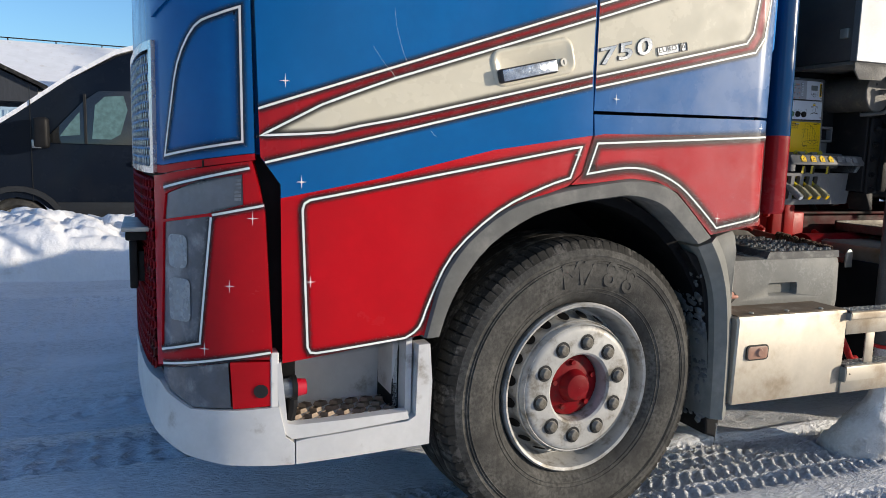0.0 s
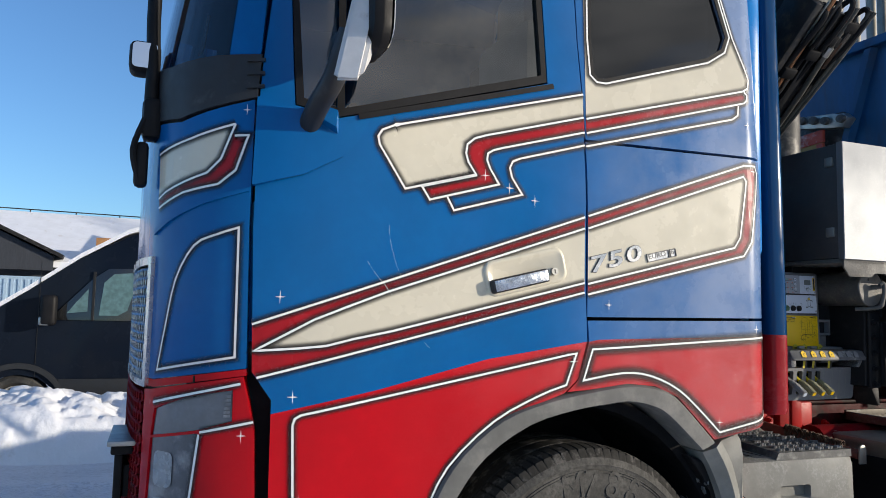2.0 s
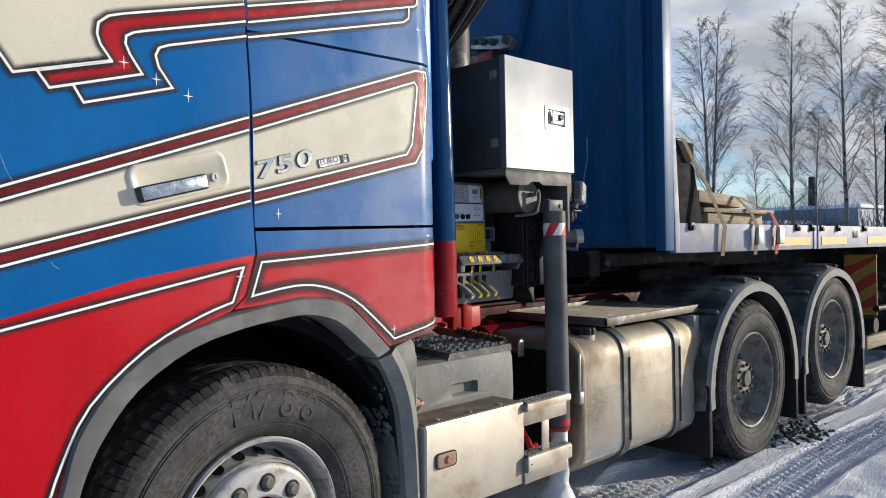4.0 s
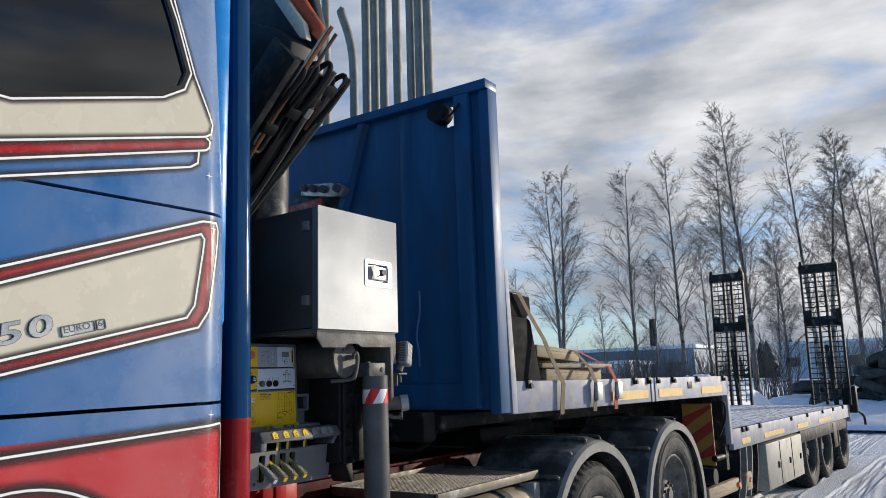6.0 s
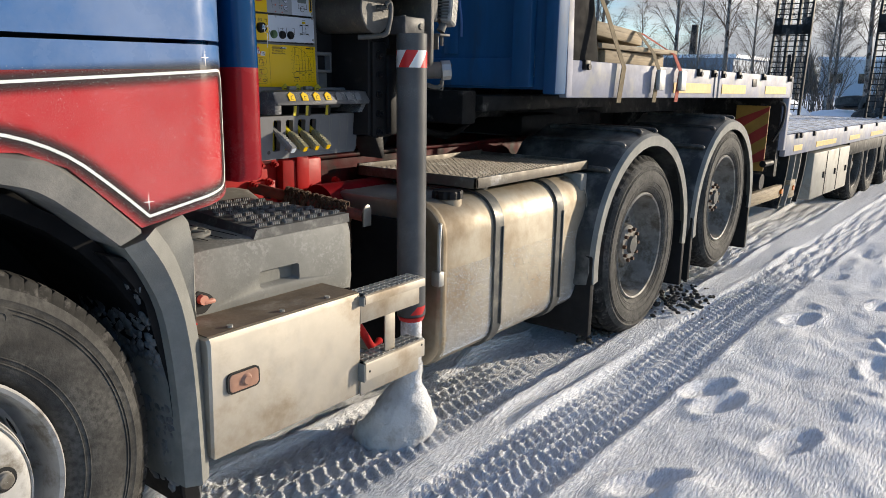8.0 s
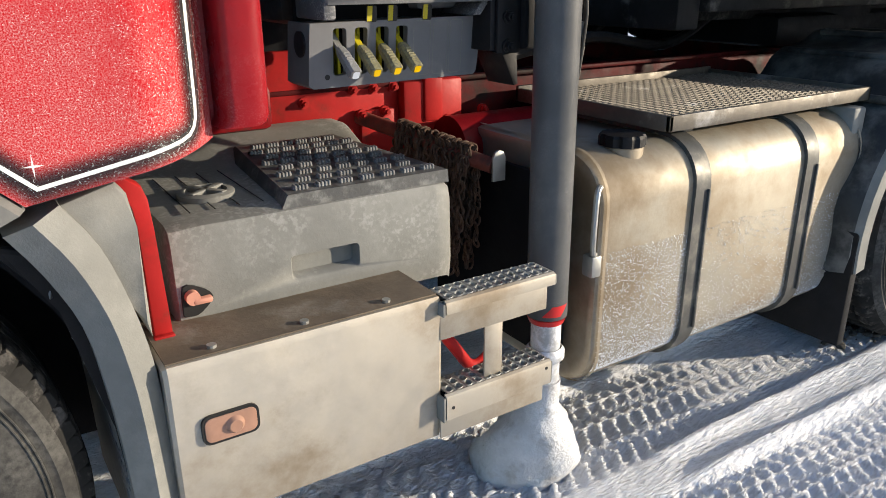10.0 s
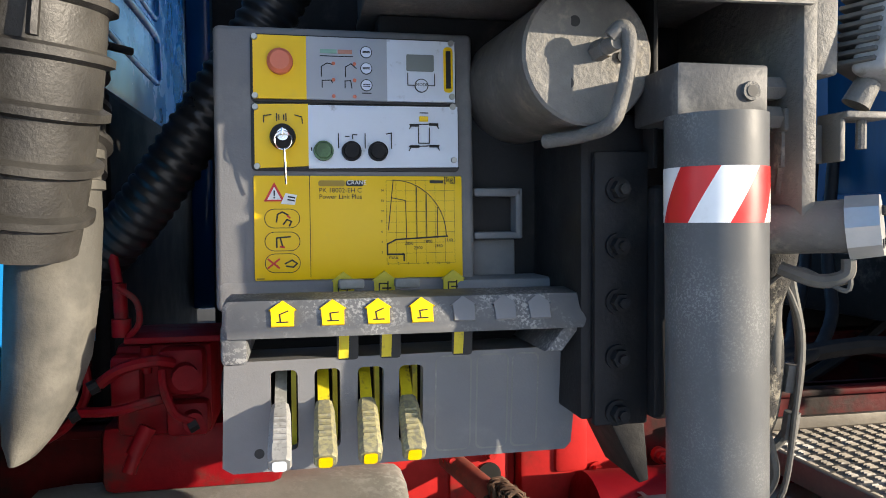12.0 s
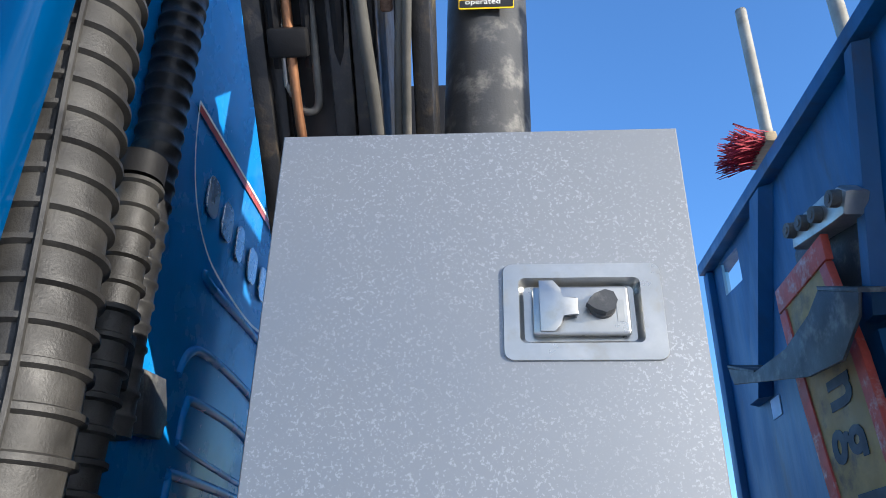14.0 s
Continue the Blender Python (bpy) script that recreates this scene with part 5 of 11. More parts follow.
clad(bm, [(2.223, 0.644), (1.979, 0.688), (1.971, 0.551), (2.093, 0.542), (2.191, 0.578), (2.235, 0.62)], (), 0.002, 0.04)
part("fog_lamp", bm, M_LAMPGLASS, truck, "fog lamp with a frosted lens", 30)
bm = bmesh.new()
FOGLINE = [(2.223, 0.648), (1.976, 0.694), (1.967, 0.546)]
lines = [([(2.02, 1.124), (1.871, 1.156)], False), ([(2.023, 1.118), (2.064, 0.742), (2.23, 0.699)], False), ([(1.853, 0.722), (1.98, 0.702), (2.223, 0.656)], False), ([(1.91, 1.262), (2.20, 1.196)], False)]
for pts, closed in lines:
    stroke(bm, pts, 0.0068, 0.0072, closed, step=0.03)
part("pinstripe", bm, M_WHITE, red_corner, "thin white painted outline")
airbrush("airbrushed_edge", lines, 0.019, 0.0066, red_corner)
sparkles("star", [(1.903, 1.118), (1.97, 0.919), (2.048, 0.728)], 0.021, red_corner, 0.0082)
bm = bmesh.new()
clad(bm, [(1.83, 0.556), (1.962, 0.545), (2.095, 0.538), (2.195, 0.572), (2.24, 0.60), (3.24, 0.60), (3.24, 0.46), (2.4, 0.44), (2.23, 0.42), (2.117, 0.392), (1.981, 0.376), (1.784, 0.374), (1.784, 0.44), (1.81, 0.46)], (), 0.012, 0.08)
part("bumper", bm, M_BUMPER, truck, "white bumper with scuffs", 35)
# front: grille with honeycomb mesh, badge and plate bracket
bm = bmesh.new()
clad(bm, [(2.25, 1.235), (2.25, 1.625), (3.24, 1.625), (3.24, 1.235)], [[(2.275, 1.255), (2.275, 1.60), (3.23, 1.60), (3.23, 1.255)]], 0.012, 0.05)
part("grille_frame", bm, M_BADGE, truck, "chrome grille frame", 30)
bm = bmesh.new()
clad(bm, [(2.25, 1.24), (2.25, 1.62), (3.24, 1.62), (3.24, 1.24)], (), -0.03, 0.0)
clad(bm, [(2.25, 0.60), (2.25, 1.23), (3.24, 1.23), (3.24, 0.60)], (), -0.03, 0.0)
part("grille_back", bm, M_BACKDARK, truck)


def honeycomb(s0, s1, z0, z1, step):
    bm = bmesh.new()
    k = 0
    z = z0
    while z < z1:
        s = s0 + (step / 2 if k % 2 else 0)
        while s < s1:
            pts = [(s + step * 0.52 * math.sin(math.pi * i / 3), z + step * 0.52 * math.cos(math.pi * i / 3)) for i in range(6)]
            inner = [(s + step * 0.40 * math.sin(math.pi * i / 3), z + step * 0.40 * math.cos(math.pi * i / 3)) for i in range(6)]
            A, B, C = [bm.verts.new(skin(*p, 0.006)) for p in pts], [bm.verts.new(skin(*p, 0.010)) for p in inner], [bm.verts.new(skin(*p, -0.02)) for p in inner]
            for i in range(6):
                j = (i + 1) % 6
                bm.faces.new((A[i], A[j], B[j], B[i])), bm.faces.new((B[i], B[j], C[j], C[i]))
            s += step
        z += step * 0.87
        k += 1
    return bm


part("upper_grille", honeycomb(2.29, 3.22, 1.27, 1.60, 0.032), M_BADGE, truck, "chrome honeycomb grille")
part("lower_grille", honeycomb(2.29, 3.22, 0.64, 1.22, 0.036), M_DARKRED, truck, "dark red honeycomb grille")
bm = bmesh.new()
box(bm, (-1.465, 0.36, 1.02), (-1.40, 0.66, 1.05), 0.006)
box(bm, (-1.455, 0.40, 0.86), (-1.43, 0.66, 1.02), 0.006)
box(bm, (-1.43, 0.42, 0.88), (-1.40, 0.45, 0.98), 0.006)
pieces("plate_bracket", bm, M_BLACK, truck, "black folding bracket on the grille", 30)
bm = bmesh.new()
box(bm, (-1.475, 0.33, 1.051), (-1.39, 0.68, 1.066), 0.003)
part("bracket_top", bm, M_STEEL, truck, "pale bracket plate", 30)

# -- entry step --
bm = bmesh.new()
clad(bm, [(1.78, 0.374), (1.78, 0.445), (1.74, 0.452), (1.43, 0.475), (1.405, 0.49), (1.40, 0.72), (1.362, 0.722), (1.352, 0.60), (1.358, 0.392)], (), 0.010, 0.06)
clad(bm, [(1.79, 0.45), (1.815, 0.47), (1.83, 0.56), (1.845, 0.68), (1.825, 0.69), (1.815, 0.60), (1.805, 0.50), (1.78, 0.495), (1.43, 0.505), (1.425, 0.48)], (), 0.004, 0.04)
part("step_frame", bm, M_BUMPER, truck, "white painted step surround", 30)
bm = bmesh.new()
box(bm, (-1.06, 0.26, 0.44), (-0.62, 0.29, 0.74), 0.0)
box(bm, (-0.645, 0.03, 0.44), (-0.625, 0.28, 0.76), 0.0)
box(bm, (-1.05, 0.03, 0.455), (-0.63, 0.27, 0.480), 0.004)
box(bm, (-0.668, 0.10, 0.481), (-0.646, 0.258, 0.735), 0.004)
box(bm, (-1.07, 0.02, 0.40), (-1.045, 0.28, 0.72), 0.004)
pieces("step_well_panel", bm, M_BUMPER, truck, "scuffed white step well")
bm = bmesh.new()
for i in range(7):
    for j in range(4):
        x, y = -1.01 + i * 0.052 + (0.026 if j % 2 else 0), 0.055 + j * 0.05
        d = [(x - 0.026, y), (x, y + 0.02), (x + 0.026, y), (x, y - 0.02)]
        e = [(x - 0.019, y), (x, y + 0.013), (x + 0.019, y), (x, y - 0.013)]
        A, B = [bm.verts.new((*p, 0.482)) for p in d], [bm.verts.new((*p, 0.494)) for p in e]
        for k in range(4):
            bm.faces.new((A[k], A[(k + 1) % 4], B[(k + 1) % 4], B[k]))
part("step_grating", bm, surface("sandy steel grating", (0.26, 0.20, 0.15), 0.6, metal=0.3, var=0.3, scale=20, bump=0.2), truck, "raised diamond step grating")
bm = bmesh.new()
cyl(bm, (-1.045, 0.05, 0.60), (-1.005, 0.05, 0.60), 0.030, 0.032, 24)
cyl(bm, (-1.005, 0.05, 0.60), (-0.990, 0.05, 0.60), 0.038, 0.038, 24, 1)
cyl(bm, (-0.990, 0.05, 0.60), (-0.960, 0.05, 0.60), 0.028, 0.024, 24, 2)
tube(bm, [(-0.998, 0.05, 0.575), (-1.000, 0.052, 0.53), (-1.01, 0.06, 0.485)], 0.014, 8, 4, 1)
part("marker_lamp", bm, [M_LAMPGLASS, M_BLACK, surface("red lens", (0.55, 0.01, 0.03), 0.25, var=0.1, coat=0.5)], truck, "red and white marker lamp on a rubber stalk", 40)

# -- wheel arch, liner, mud flap --
OUTER = [(-0.598, 0.74), (-0.581, 0.811), (-0.547, 0.928), (-0.467, 1.043), (-0.337, 1.144), (-0.179, 1.198), (-0.012, 1.230), (0.141, 1.248), (0.255, 1.238), (0.349, 1.199), (0.51, 1.045)]
INNER = [(-0.545, 0.744), (-0.515, 0.834), (-0.464, 0.924), (-0.372, 1.032), (-0.217, 1.124), (-0.053, 1.166), (0.06, 1.180), (0.142, 1.187), (0.230, 1.171), (0.306, 1.134), (0.440, 1.016)]
OUT2, INN2 = softened(OUTER), softened(INNER)
bm = bmesh.new()
loops = []
for (xo, zo), (xi, zi) in zip(OUT2, INN2):
    mx, mz = (xo + xi) / 2, (zo + zi) / 2
    loops.append([(xo, 0.004, zo), (xo * 0.86 + xi * 0.14, -0.013, zo * 0.86 + zi * 0.14), (mx, -0.016, mz), (xo * 0.1 + xi * 0.9, -0.014, zo * 0.1 + zi * 0.9), (xi, 0.004, zi), (xi, 0.16, zi + 0.004), (xo, 0.16, zo)])
rings(bm, loops)
part("arch_trim", bm, M_TRIMDARK, truck, "grey plastic wheel arch trim", 50)
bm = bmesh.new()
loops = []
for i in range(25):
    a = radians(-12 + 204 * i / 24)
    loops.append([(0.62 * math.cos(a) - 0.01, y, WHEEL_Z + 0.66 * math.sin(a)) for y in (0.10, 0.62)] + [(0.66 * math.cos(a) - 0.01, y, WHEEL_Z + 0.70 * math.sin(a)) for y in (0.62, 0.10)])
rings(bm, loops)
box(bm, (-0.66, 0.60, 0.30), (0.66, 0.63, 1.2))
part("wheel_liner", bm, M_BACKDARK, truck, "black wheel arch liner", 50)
bm = bmesh.new()
FLAP_O, FLAP_I = softened([(0.556, 1.040), (0.603, 0.962), (0.634, 0.862), (0.652, 0.770), (0.660, 0.680), (0.664, 0.500), (0.664, 0.335)]), softened([(0.474, 1.004), (0.518, 0.930), (0.558, 0.831), (0.576, 0.710), (0.584, 0.600), (0.588, 0.500), (0.590, 0.335)])
rings(bm, [[(xo, 0.02, zo), ((xo + xi) / 2, -0.004, (zo + zi) / 2), (xi, 0.02, zi), (xi - 0.01, 0.42, zi), (xo, 0.42, zo)] for (xo, zo), (xi, zi) in zip(FLAP_O, FLAP_I)])
part("rear_arch_panel", bm, M_PLASTIC, truck, "grey plastic panel behind the front wheel", 50)
bm = bmesh.new()
prism(bm, [(0.552, 1.036), (0.640, 1.062), (0.656, 1.040), (0.664, 0.985), (0.663, 0.780), (0.640, 0.840), (0.606, 0.950)], 0.030, 0.085, "y", 0.006)
part("inner_arch_panel", bm, M_PLASTIC, truck, "dusty grey panel behind the arch panel", 40)
bm = bmesh.new()
prism(bm, [(0.44, 0.99), (0.56, 0.95), (0.66, 0.70), (0.665, 0.30), (0.655, 0.24), (0.60, 0.26), (0.59, 0.62), (0.54, 0.86)], 0.05, 0.40, "y", 0.01)
part("mud_flap", bm, M_BLACK, truck, "black mud flap caked with ice")
rnd = random.Random(3)
bm = bmesh.new()
for k in range(420):
    z = rnd.choice((rnd.uniform(0.30, 0.56), rnd.uniform(0.68, 0.95), rnd.uniform(0.30, 0.95)))
    x = np.interp(z, [0.3, 0.62, 0.86, 0.95], [0.598, 0.588, 0.538, 0.50]) - 0.004
    r = rnd.uniform(0.004, 0.017)
    b = bmesh.new()
    bmesh.ops.create_icosphere(b, subdivisions=1, radius=r)
    for v in b.verts:
        v.co = Vector((v.co.x * 0.35, v.co.y * rnd.uniform(0.8, 1.8), v.co.z * rnd.uniform(0.7, 1.4)))
    merged(bm, b, pose(x, rnd.uniform(0.06, 0.40), z))
for x, y, l in ((0.652, 0.055, 0.09), (0.645, 0.062, 0.05), (0.66, 0.09, 0.06)):
    cyl(bm, (x, y, 0.30), (x, y, 0.30 - l), 0.007, 0.001, 6)
tagged(part("ice_crust", bm, M_ICE, truck, "grey ice lumps and icicles on the mud flap", 60), kind="stuff")

# -- cab shell: floor, far side, roof, rear wall, inside --
bm = bmesh.new()
clad(bm, [(0.0, 1.10), (0.0, 3.3), (2.0, 3.2), (2.0, 1.10)], (), 0.0, 0.04, 0, True)
part("far_side", bm, M_BLUE, truck, "blue far side of the cab", 30)
bm = bmesh.new()
loops = []
for x, z0, y0 in ((-1.32, 3.20, 0.40), (-1.20, 3.42, 0.16), (-0.9, 3.62, 0.10), (-0.3, 3.74, 0.08), (0.5, 3.78, 0.08), (0.78, 3.70, 0.10)):
    loops.append([(x, y0, 3.0), (x, y0 + 0.02, z0 - 0.18), (x, y0 + 0.22, z0), (x, 2.5 - y0 - 0.22, z0), (x, 2.5 - y0 - 0.02, z0 - 0.18), (x, 2.5 - y0, 3.0)])
vs = [[bm.verts.new(p) for p in lp] for lp in loops]
for a, b in zip(vs, vs[1:]):
    for i in range(5):
        bm.faces.new((a[i], a[i + 1], b[i + 1], b[i]))
bm.faces.new(vs[0]), bm.faces.new(vs[-1])
part("roof", bm, M_BLUE, truck, "blue high roof", 40)
bm = bmesh.new()
box(bm, (-1.25, 0.10, 1.22), (0.72, 2.4, 1.28))
box(bm, (0.55, 0.06, 1.25), (0.60, 2.4, 3.1))
box(bm, (-1.22, 0.16, 1.95), (-0.95, 2.3, 2.10), 0.05)
pieces("interior_panel", bm, M_BACKDARK, truck, "dark cab interior")
bm = bmesh.new()
box(bm, (-0.45, 0.35, 1.7), (0.0, 0.85, 1.86), 0.05)
box(bm, (-0.08, 0.35, 1.85), (0.08, 0.85, 2.65), 0.06)
box(bm, (-0.04, 0.46, 2.62), (0.06, 0.74, 2.85), 0.05)
part("seat", bm, surface("grey seat cloth", (0.10, 0.10, 0.10), 0.9, var=0.2), truck, "grey driver's seat", 40)
bm = bmesh.new()
ring = [(-0.80 + 0.10 * math.cos(a), 0.60 + 0.22 * math.sin(a), 2.05 + 0.20 * math.cos(a)) for a in [2 * math.pi * i / 24 for i in range(25)]]
tube(bm, ring, 0.016, 8, 0)
cyl(bm, (-0.80, 0.60, 2.05), (-1.0, 0.60, 1.95), 0.03, 0.05, 10)
part("steering_wheel", bm, M_BLACK, truck, "black steering wheel", 40)
# rear wall with pressed grooves
bm = bmesh.new()
box(bm, (0.72, 0.05, 1.72), (0.798, 2.45, 3.55), 0.02)
prism(bm, [(0.12, 1.24), (0.98, 1.20), (0.98, 1.74), (0.12, 1.74)], 0.74, 0.791, "x", 0.01)
rear_wall = part("rear_wall", bm, surface("blue cab rear paint", (0.006, 0.21, 0.58), 0.24, var=0.08, scale=3, spec=0.35, dirt=(0.3, 0.32, 0.36, 0.14), dirt_at=(0.5, 0.75), dirt_scale=3), truck, "blue rear wall of the cab", 30)
bm = bmesh.new()
box(bm, (0.77, 1.0, 1.02), (0.815, 2.3, 1.72), 0.02)
part("rear_opening", bm, M_BACKDARK, rear_wall, "dark opening below the rear wall")
RIBS = ([(1.10, 2.545), (1.16, 2.525), (1.70, 2.525), (1.77, 2.49), (1.80, 2.40)], [(1.03, 2.25), (1.08, 2.315), (1.22, 2.350), (1.65, 2.348), (1.84, 2.315), (1.90, 2.24)],
        [(1.11, 2.11), (1.12, 2.185), (1.19, 2.218), (1.62, 2.225), (1.83, 2.185), (1.87, 2.10)], [(1.08, 1.93), (1.085, 2.012), (1.14, 2.034), (1.78, 2.040), (1.86, 2.00), (1.88, 1.92)])
WALLM = pose(0.028, 0.165, -0.07) @ Matrix.Diagonal((1, 0.80, 1, 1))        # lays the pressed and painted lines onto the wall
for line in RIBS:
    bm = bmesh.new()
    tube(bm, [(0.770, y, z) for y, z in line], 0.0135, 8, 5)
    part("pressed_rib", bm, rear_wall.data.materials[0], rear_wall, "pressed rib", 60).matrix_basis = WALLM
for line in RIBS[2:]:
    bm = bmesh.new()
    tube(bm, [(0.770, line[0][0], line[0][1]), (0.770, line[0][0] + 0.06, line[0][1] - 0.012), (0.770, line[-1][0] - 0.09, line[-1][1] - 0.015), (0.770, line[-1][0], line[-1][1])], 0.009, 8, 5)
    part("pressed_rib", bm, rear_wall.data.materials[0], rear_wall, "pressed rib", 60).matrix_basis = WALLM
bm = bmesh.new()
PW = [(0.825, 2.925), (1.68, 2.935), (1.80, 2.90), (1.85, 2.78), (1.85, 2.60), (1.60, 2.545), (1.20, 2.565), (1.03, 2.61), (0.92, 2.69), (0.855, 2.80)]
PW = [(p.y, p.z) for p in smooth_path([(0, y, z) for y, z in PW + PW[:1]], 4)]
for a, b in zip(PW, PW[1:]):
    d = Vector((b[0] - a[0], b[1] - a[1])).normalized() * 0.0045
    q = [(a[0] - d.y, a[1] + d.x), (b[0] - d.y, b[1] + d.x), (b[0] + d.y, b[1] - d.x), (a[0] + d.y, a[1] - d.x)]
    bm.faces.new([bm.verts.new((0.7762, *p)) for p in q])
part("pinstripe", bm, M_WHITE, rear_wall, "thin white painted outline").matrix_basis = WALLM
bm = bmesh.new()
RS = [(p.y, p.z) for p in smooth_path([(0, y, z) for y, z in ((0.835, 2.912), (1.68, 2.920), (1.785, 2.885), (1.832, 2.78), (1.833, 2.60))], 5)]
for a, b in zip(RS, RS[1:]):
    d = Vector((b[0] - a[0], b[1] - a[1])).normalized() * 0.011
    q = [(a[0] - d.y, a[1] + d.x), (b[0] - d.y, b[1] + d.x), (b[0] + d.y, b[1] - d.x), (a[0] + d.y, a[1] - d.x)]
    bm.faces.new([bm.verts.new((0.7750, *p)) for p in q])
part("red_stripe", bm, M_STRIPE, rear_wall, "red painted stripe").matrix_basis = WALLM
bm = bmesh.new()
cyl(bm, (0.79, 1.50, 2.98), (0.88, 1.50, 2.98), 0.07, 0.06, 16)
part("vent_cap", bm, M_BLACK, rear_wall, "black round vent", 40)
bm = bmesh.new()
for i, w in enumerate((0.10, 0.10, 0.08, 0.10, 0.10)):
    y = 1.0 + i * 0.155
    prism(bm, rounded(y, 2.69 - 0.01 * i, y + w, 2.80 - 0.01 * i, 0.03), 0.774, 0.779, "x", 0.001)
for o in pieces("maker_plate", bm, M_BADGE, rear_wall, "pale grey plain badge shapes"):
    o.matrix_basis = WALLM
bm = bmesh.new()
cyl(bm, (0.775, 1.9, 1.6), (0.86, 1.9, 1.6), 0.02, 0.015, 12)
prism(bm, [(0.76, 2.125), (0.87, 2.135), (0.91, 2.06), (0.90, 2.01), (0.80, 2.00)], 0.78, 0.83, "x", 0.004)
cyl(bm, (0.815, 0.905, 2.05), (0.815, 0.93, 2.052), 0.010, 0.008, 8)
pieces("rear_bracket", bm, M_CRANE, truck, "small dark bracket", 40)

# -- mirrors --
mirror = new("wing_mirror")
mirror.parent = truck
mirror["label"] = "white wing mirror on a black arm"
bm = bmesh.new()
tube(bm, [(-0.965, 0.0, 2.02), (-0.955, -0.08, 2.06), (-0.93, -0.16, 2.12), (-0.90, -0.20, 2.24)], 0.032, 12, 5)
part("mirror_arm", bm, M_DARKPL, mirror, "black mirror arm", 50)
bm = bmesh.new()
rings(bm, [[(-0.955 + 0.13 * t, -0.245 + 0.02 * t, 2.08 + 0.66 * t), (-0.885 + 0.13 * t, -0.275 + 0.02 * t, 2.075 + 0.66 * t), (-0.84 + 0.14 * t, -0.20, 2.16 + 0.58 * t), (-0.92 + 0.14 * t, -0.14, 2.14 + 0.60 * t)] for t in (0, 0.08, 0.5, 1.0)])
bmesh.ops.bevel(bm, geom=[e for e in bm.edges if not e.is_boundary], offset=0.012, segments=2, affect="EDGES", clamp_overlap=True)
part("mirror_cover", bm, M_BUMPER, mirror, "white mirror cover", 50)
bm = bmesh.new()
prism(bm, rounded(-0.30, 2.18, -0.06, 2.86, 0.07), -0.865, -0.80, "x", 0.03)
part("mirror_back", bm, M_BLACK, mirror, "black mirror housing", 40)
bm = bmesh.new()
prism(bm, rounded(-0.285, 2.20, -0.075, 2.84, 0.06), -0.80, -0.797, "x")
part("mirror_glass", bm, M_MIRROR, mirror, "mirror glass")
fmirror = new("front_mirror")
fmirror.parent = truck
fmirror["label"] = "black front mirror on an arm"
bm = bmesh.new()
box(bm, (-1.478, 0.30, 2.205), (-1.385, 0.40, 2.305), 0.022, 4)
part("mirror_back", bm, M_BLACK, fmirror, "black mirror housing", 40)
bm = bmesh.new()
prism(bm, rounded(-1.468, 2.215, -1.395, 2.295, 0.014), 0.2965, 0.2985, "y")
part("mirror_glass", bm, M_MIRROR, fmirror, "mirror glass")
bm = bmesh.new()
tube(bm, [(-1.395, 0.30, 2.02), (-1.405, 0.30, 2.10), (-1.405, 0.31, 2.22), (-1.412, 0.33, 2.42), (-1.40, 0.38, 2.70), (-1.33, 0.46, 3.0)], 0.022, 10, 5)
part("mirror_arm", bm, M_BLACK, fmirror, "black mirror arm", 40)
bm = bmesh.new()
box(bm, (-1.43, 0.27, 1.99), (-1.37, 0.36, 2.12), 0.02)
box(bm, (-1.445, 0.28, 1.84), (-1.405, 0.34, 1.98), 0.015)
tube(bm, [(-1.42, 0.28, 2.05), (-1.45, 0.28, 1.95), (-1.43, 0.29, 1.86)], 0.010, 6, 4)
pieces("wiper_pivot", bm, M_BLACK, truck, "black wiper pivot", 40)

# -- chassis: frame, boxes, steps, tank, mudguards --
bm = bmesh.new()
for y in (0.86, 1.60):
    box(bm, (-0.9, y, 0.78), (6.2, y + 0.04, 1.06), 0.008)
    box(bm, (-0.9, y - 0.03, 1.045), (6.2, y + 0.05, 1.06), 0.004)
    box(bm, (-0.9, y - 0.03, 0.78), (6.2, y + 0.05, 0.795), 0.004)
for x in (0.2, 1.9, 2.8, 4.3, 6.0):
    box(bm, (x, 0.88, 0.80), (x + 0.10, 1.62, 1.02), 0.01)
# base red lowered for the shade on the rails; road dirt comes on top
frame_beam = part("frame", bm, surface("red chassis paint darkened for shade, with road dirt", (0.085, 0.006, 0.007), 0.6, var=0.3, scale=6, spec=0.15, dirt=(0.022, 0.015, 0.013), dirt_at=(0.45, 0.65), dirt_scale=7, bump=0.2, bump_scale=80), truck, "dirty red chassis frame, darkened for shade", 30)
bm = bmesh.new()
box(bm, (1.18, 0.835, 0.72), (1.62, 0.862, 1.17), 0.006)
box(bm, (1.62, 0.80, 0.80), (1.84, 0.862, 1.06), 0.010)
box(bm, (1.69, 0.79, 0.93), (1.76, 0.836, 1.10), 0.010)
box(bm, (1.48, 0.82, 0.60), (1.60, 0.84, 0.98), 0.004)
pieces("crane_plate", bm, M_CHASSIS, truck, "red crane mounting plate", 30)
bm = bmesh.new()
box(bm, (0.86, 0.70, 0.98), (1.16, 0.85, 1.10), 0.02)
part("cross_piece", bm, M_DARKRED, truck, "dark red cross piece behind the cab", 30)
bolt = None
bolts = [(1.46 + 0.07 * i, 0.832, 1.045 + (0.004 if i == 3 else 0)) for i in range(4)] + [(1.30, 0.832, 1.02), (1.48, 0.815, 0.97), (1.56, 0.815, 0.975), (1.78, 0.797, 0.93), (1.92, 0.797, 0.95), (1.50, 0.815, 0.78), (1.72, 0.797, 0.86)]
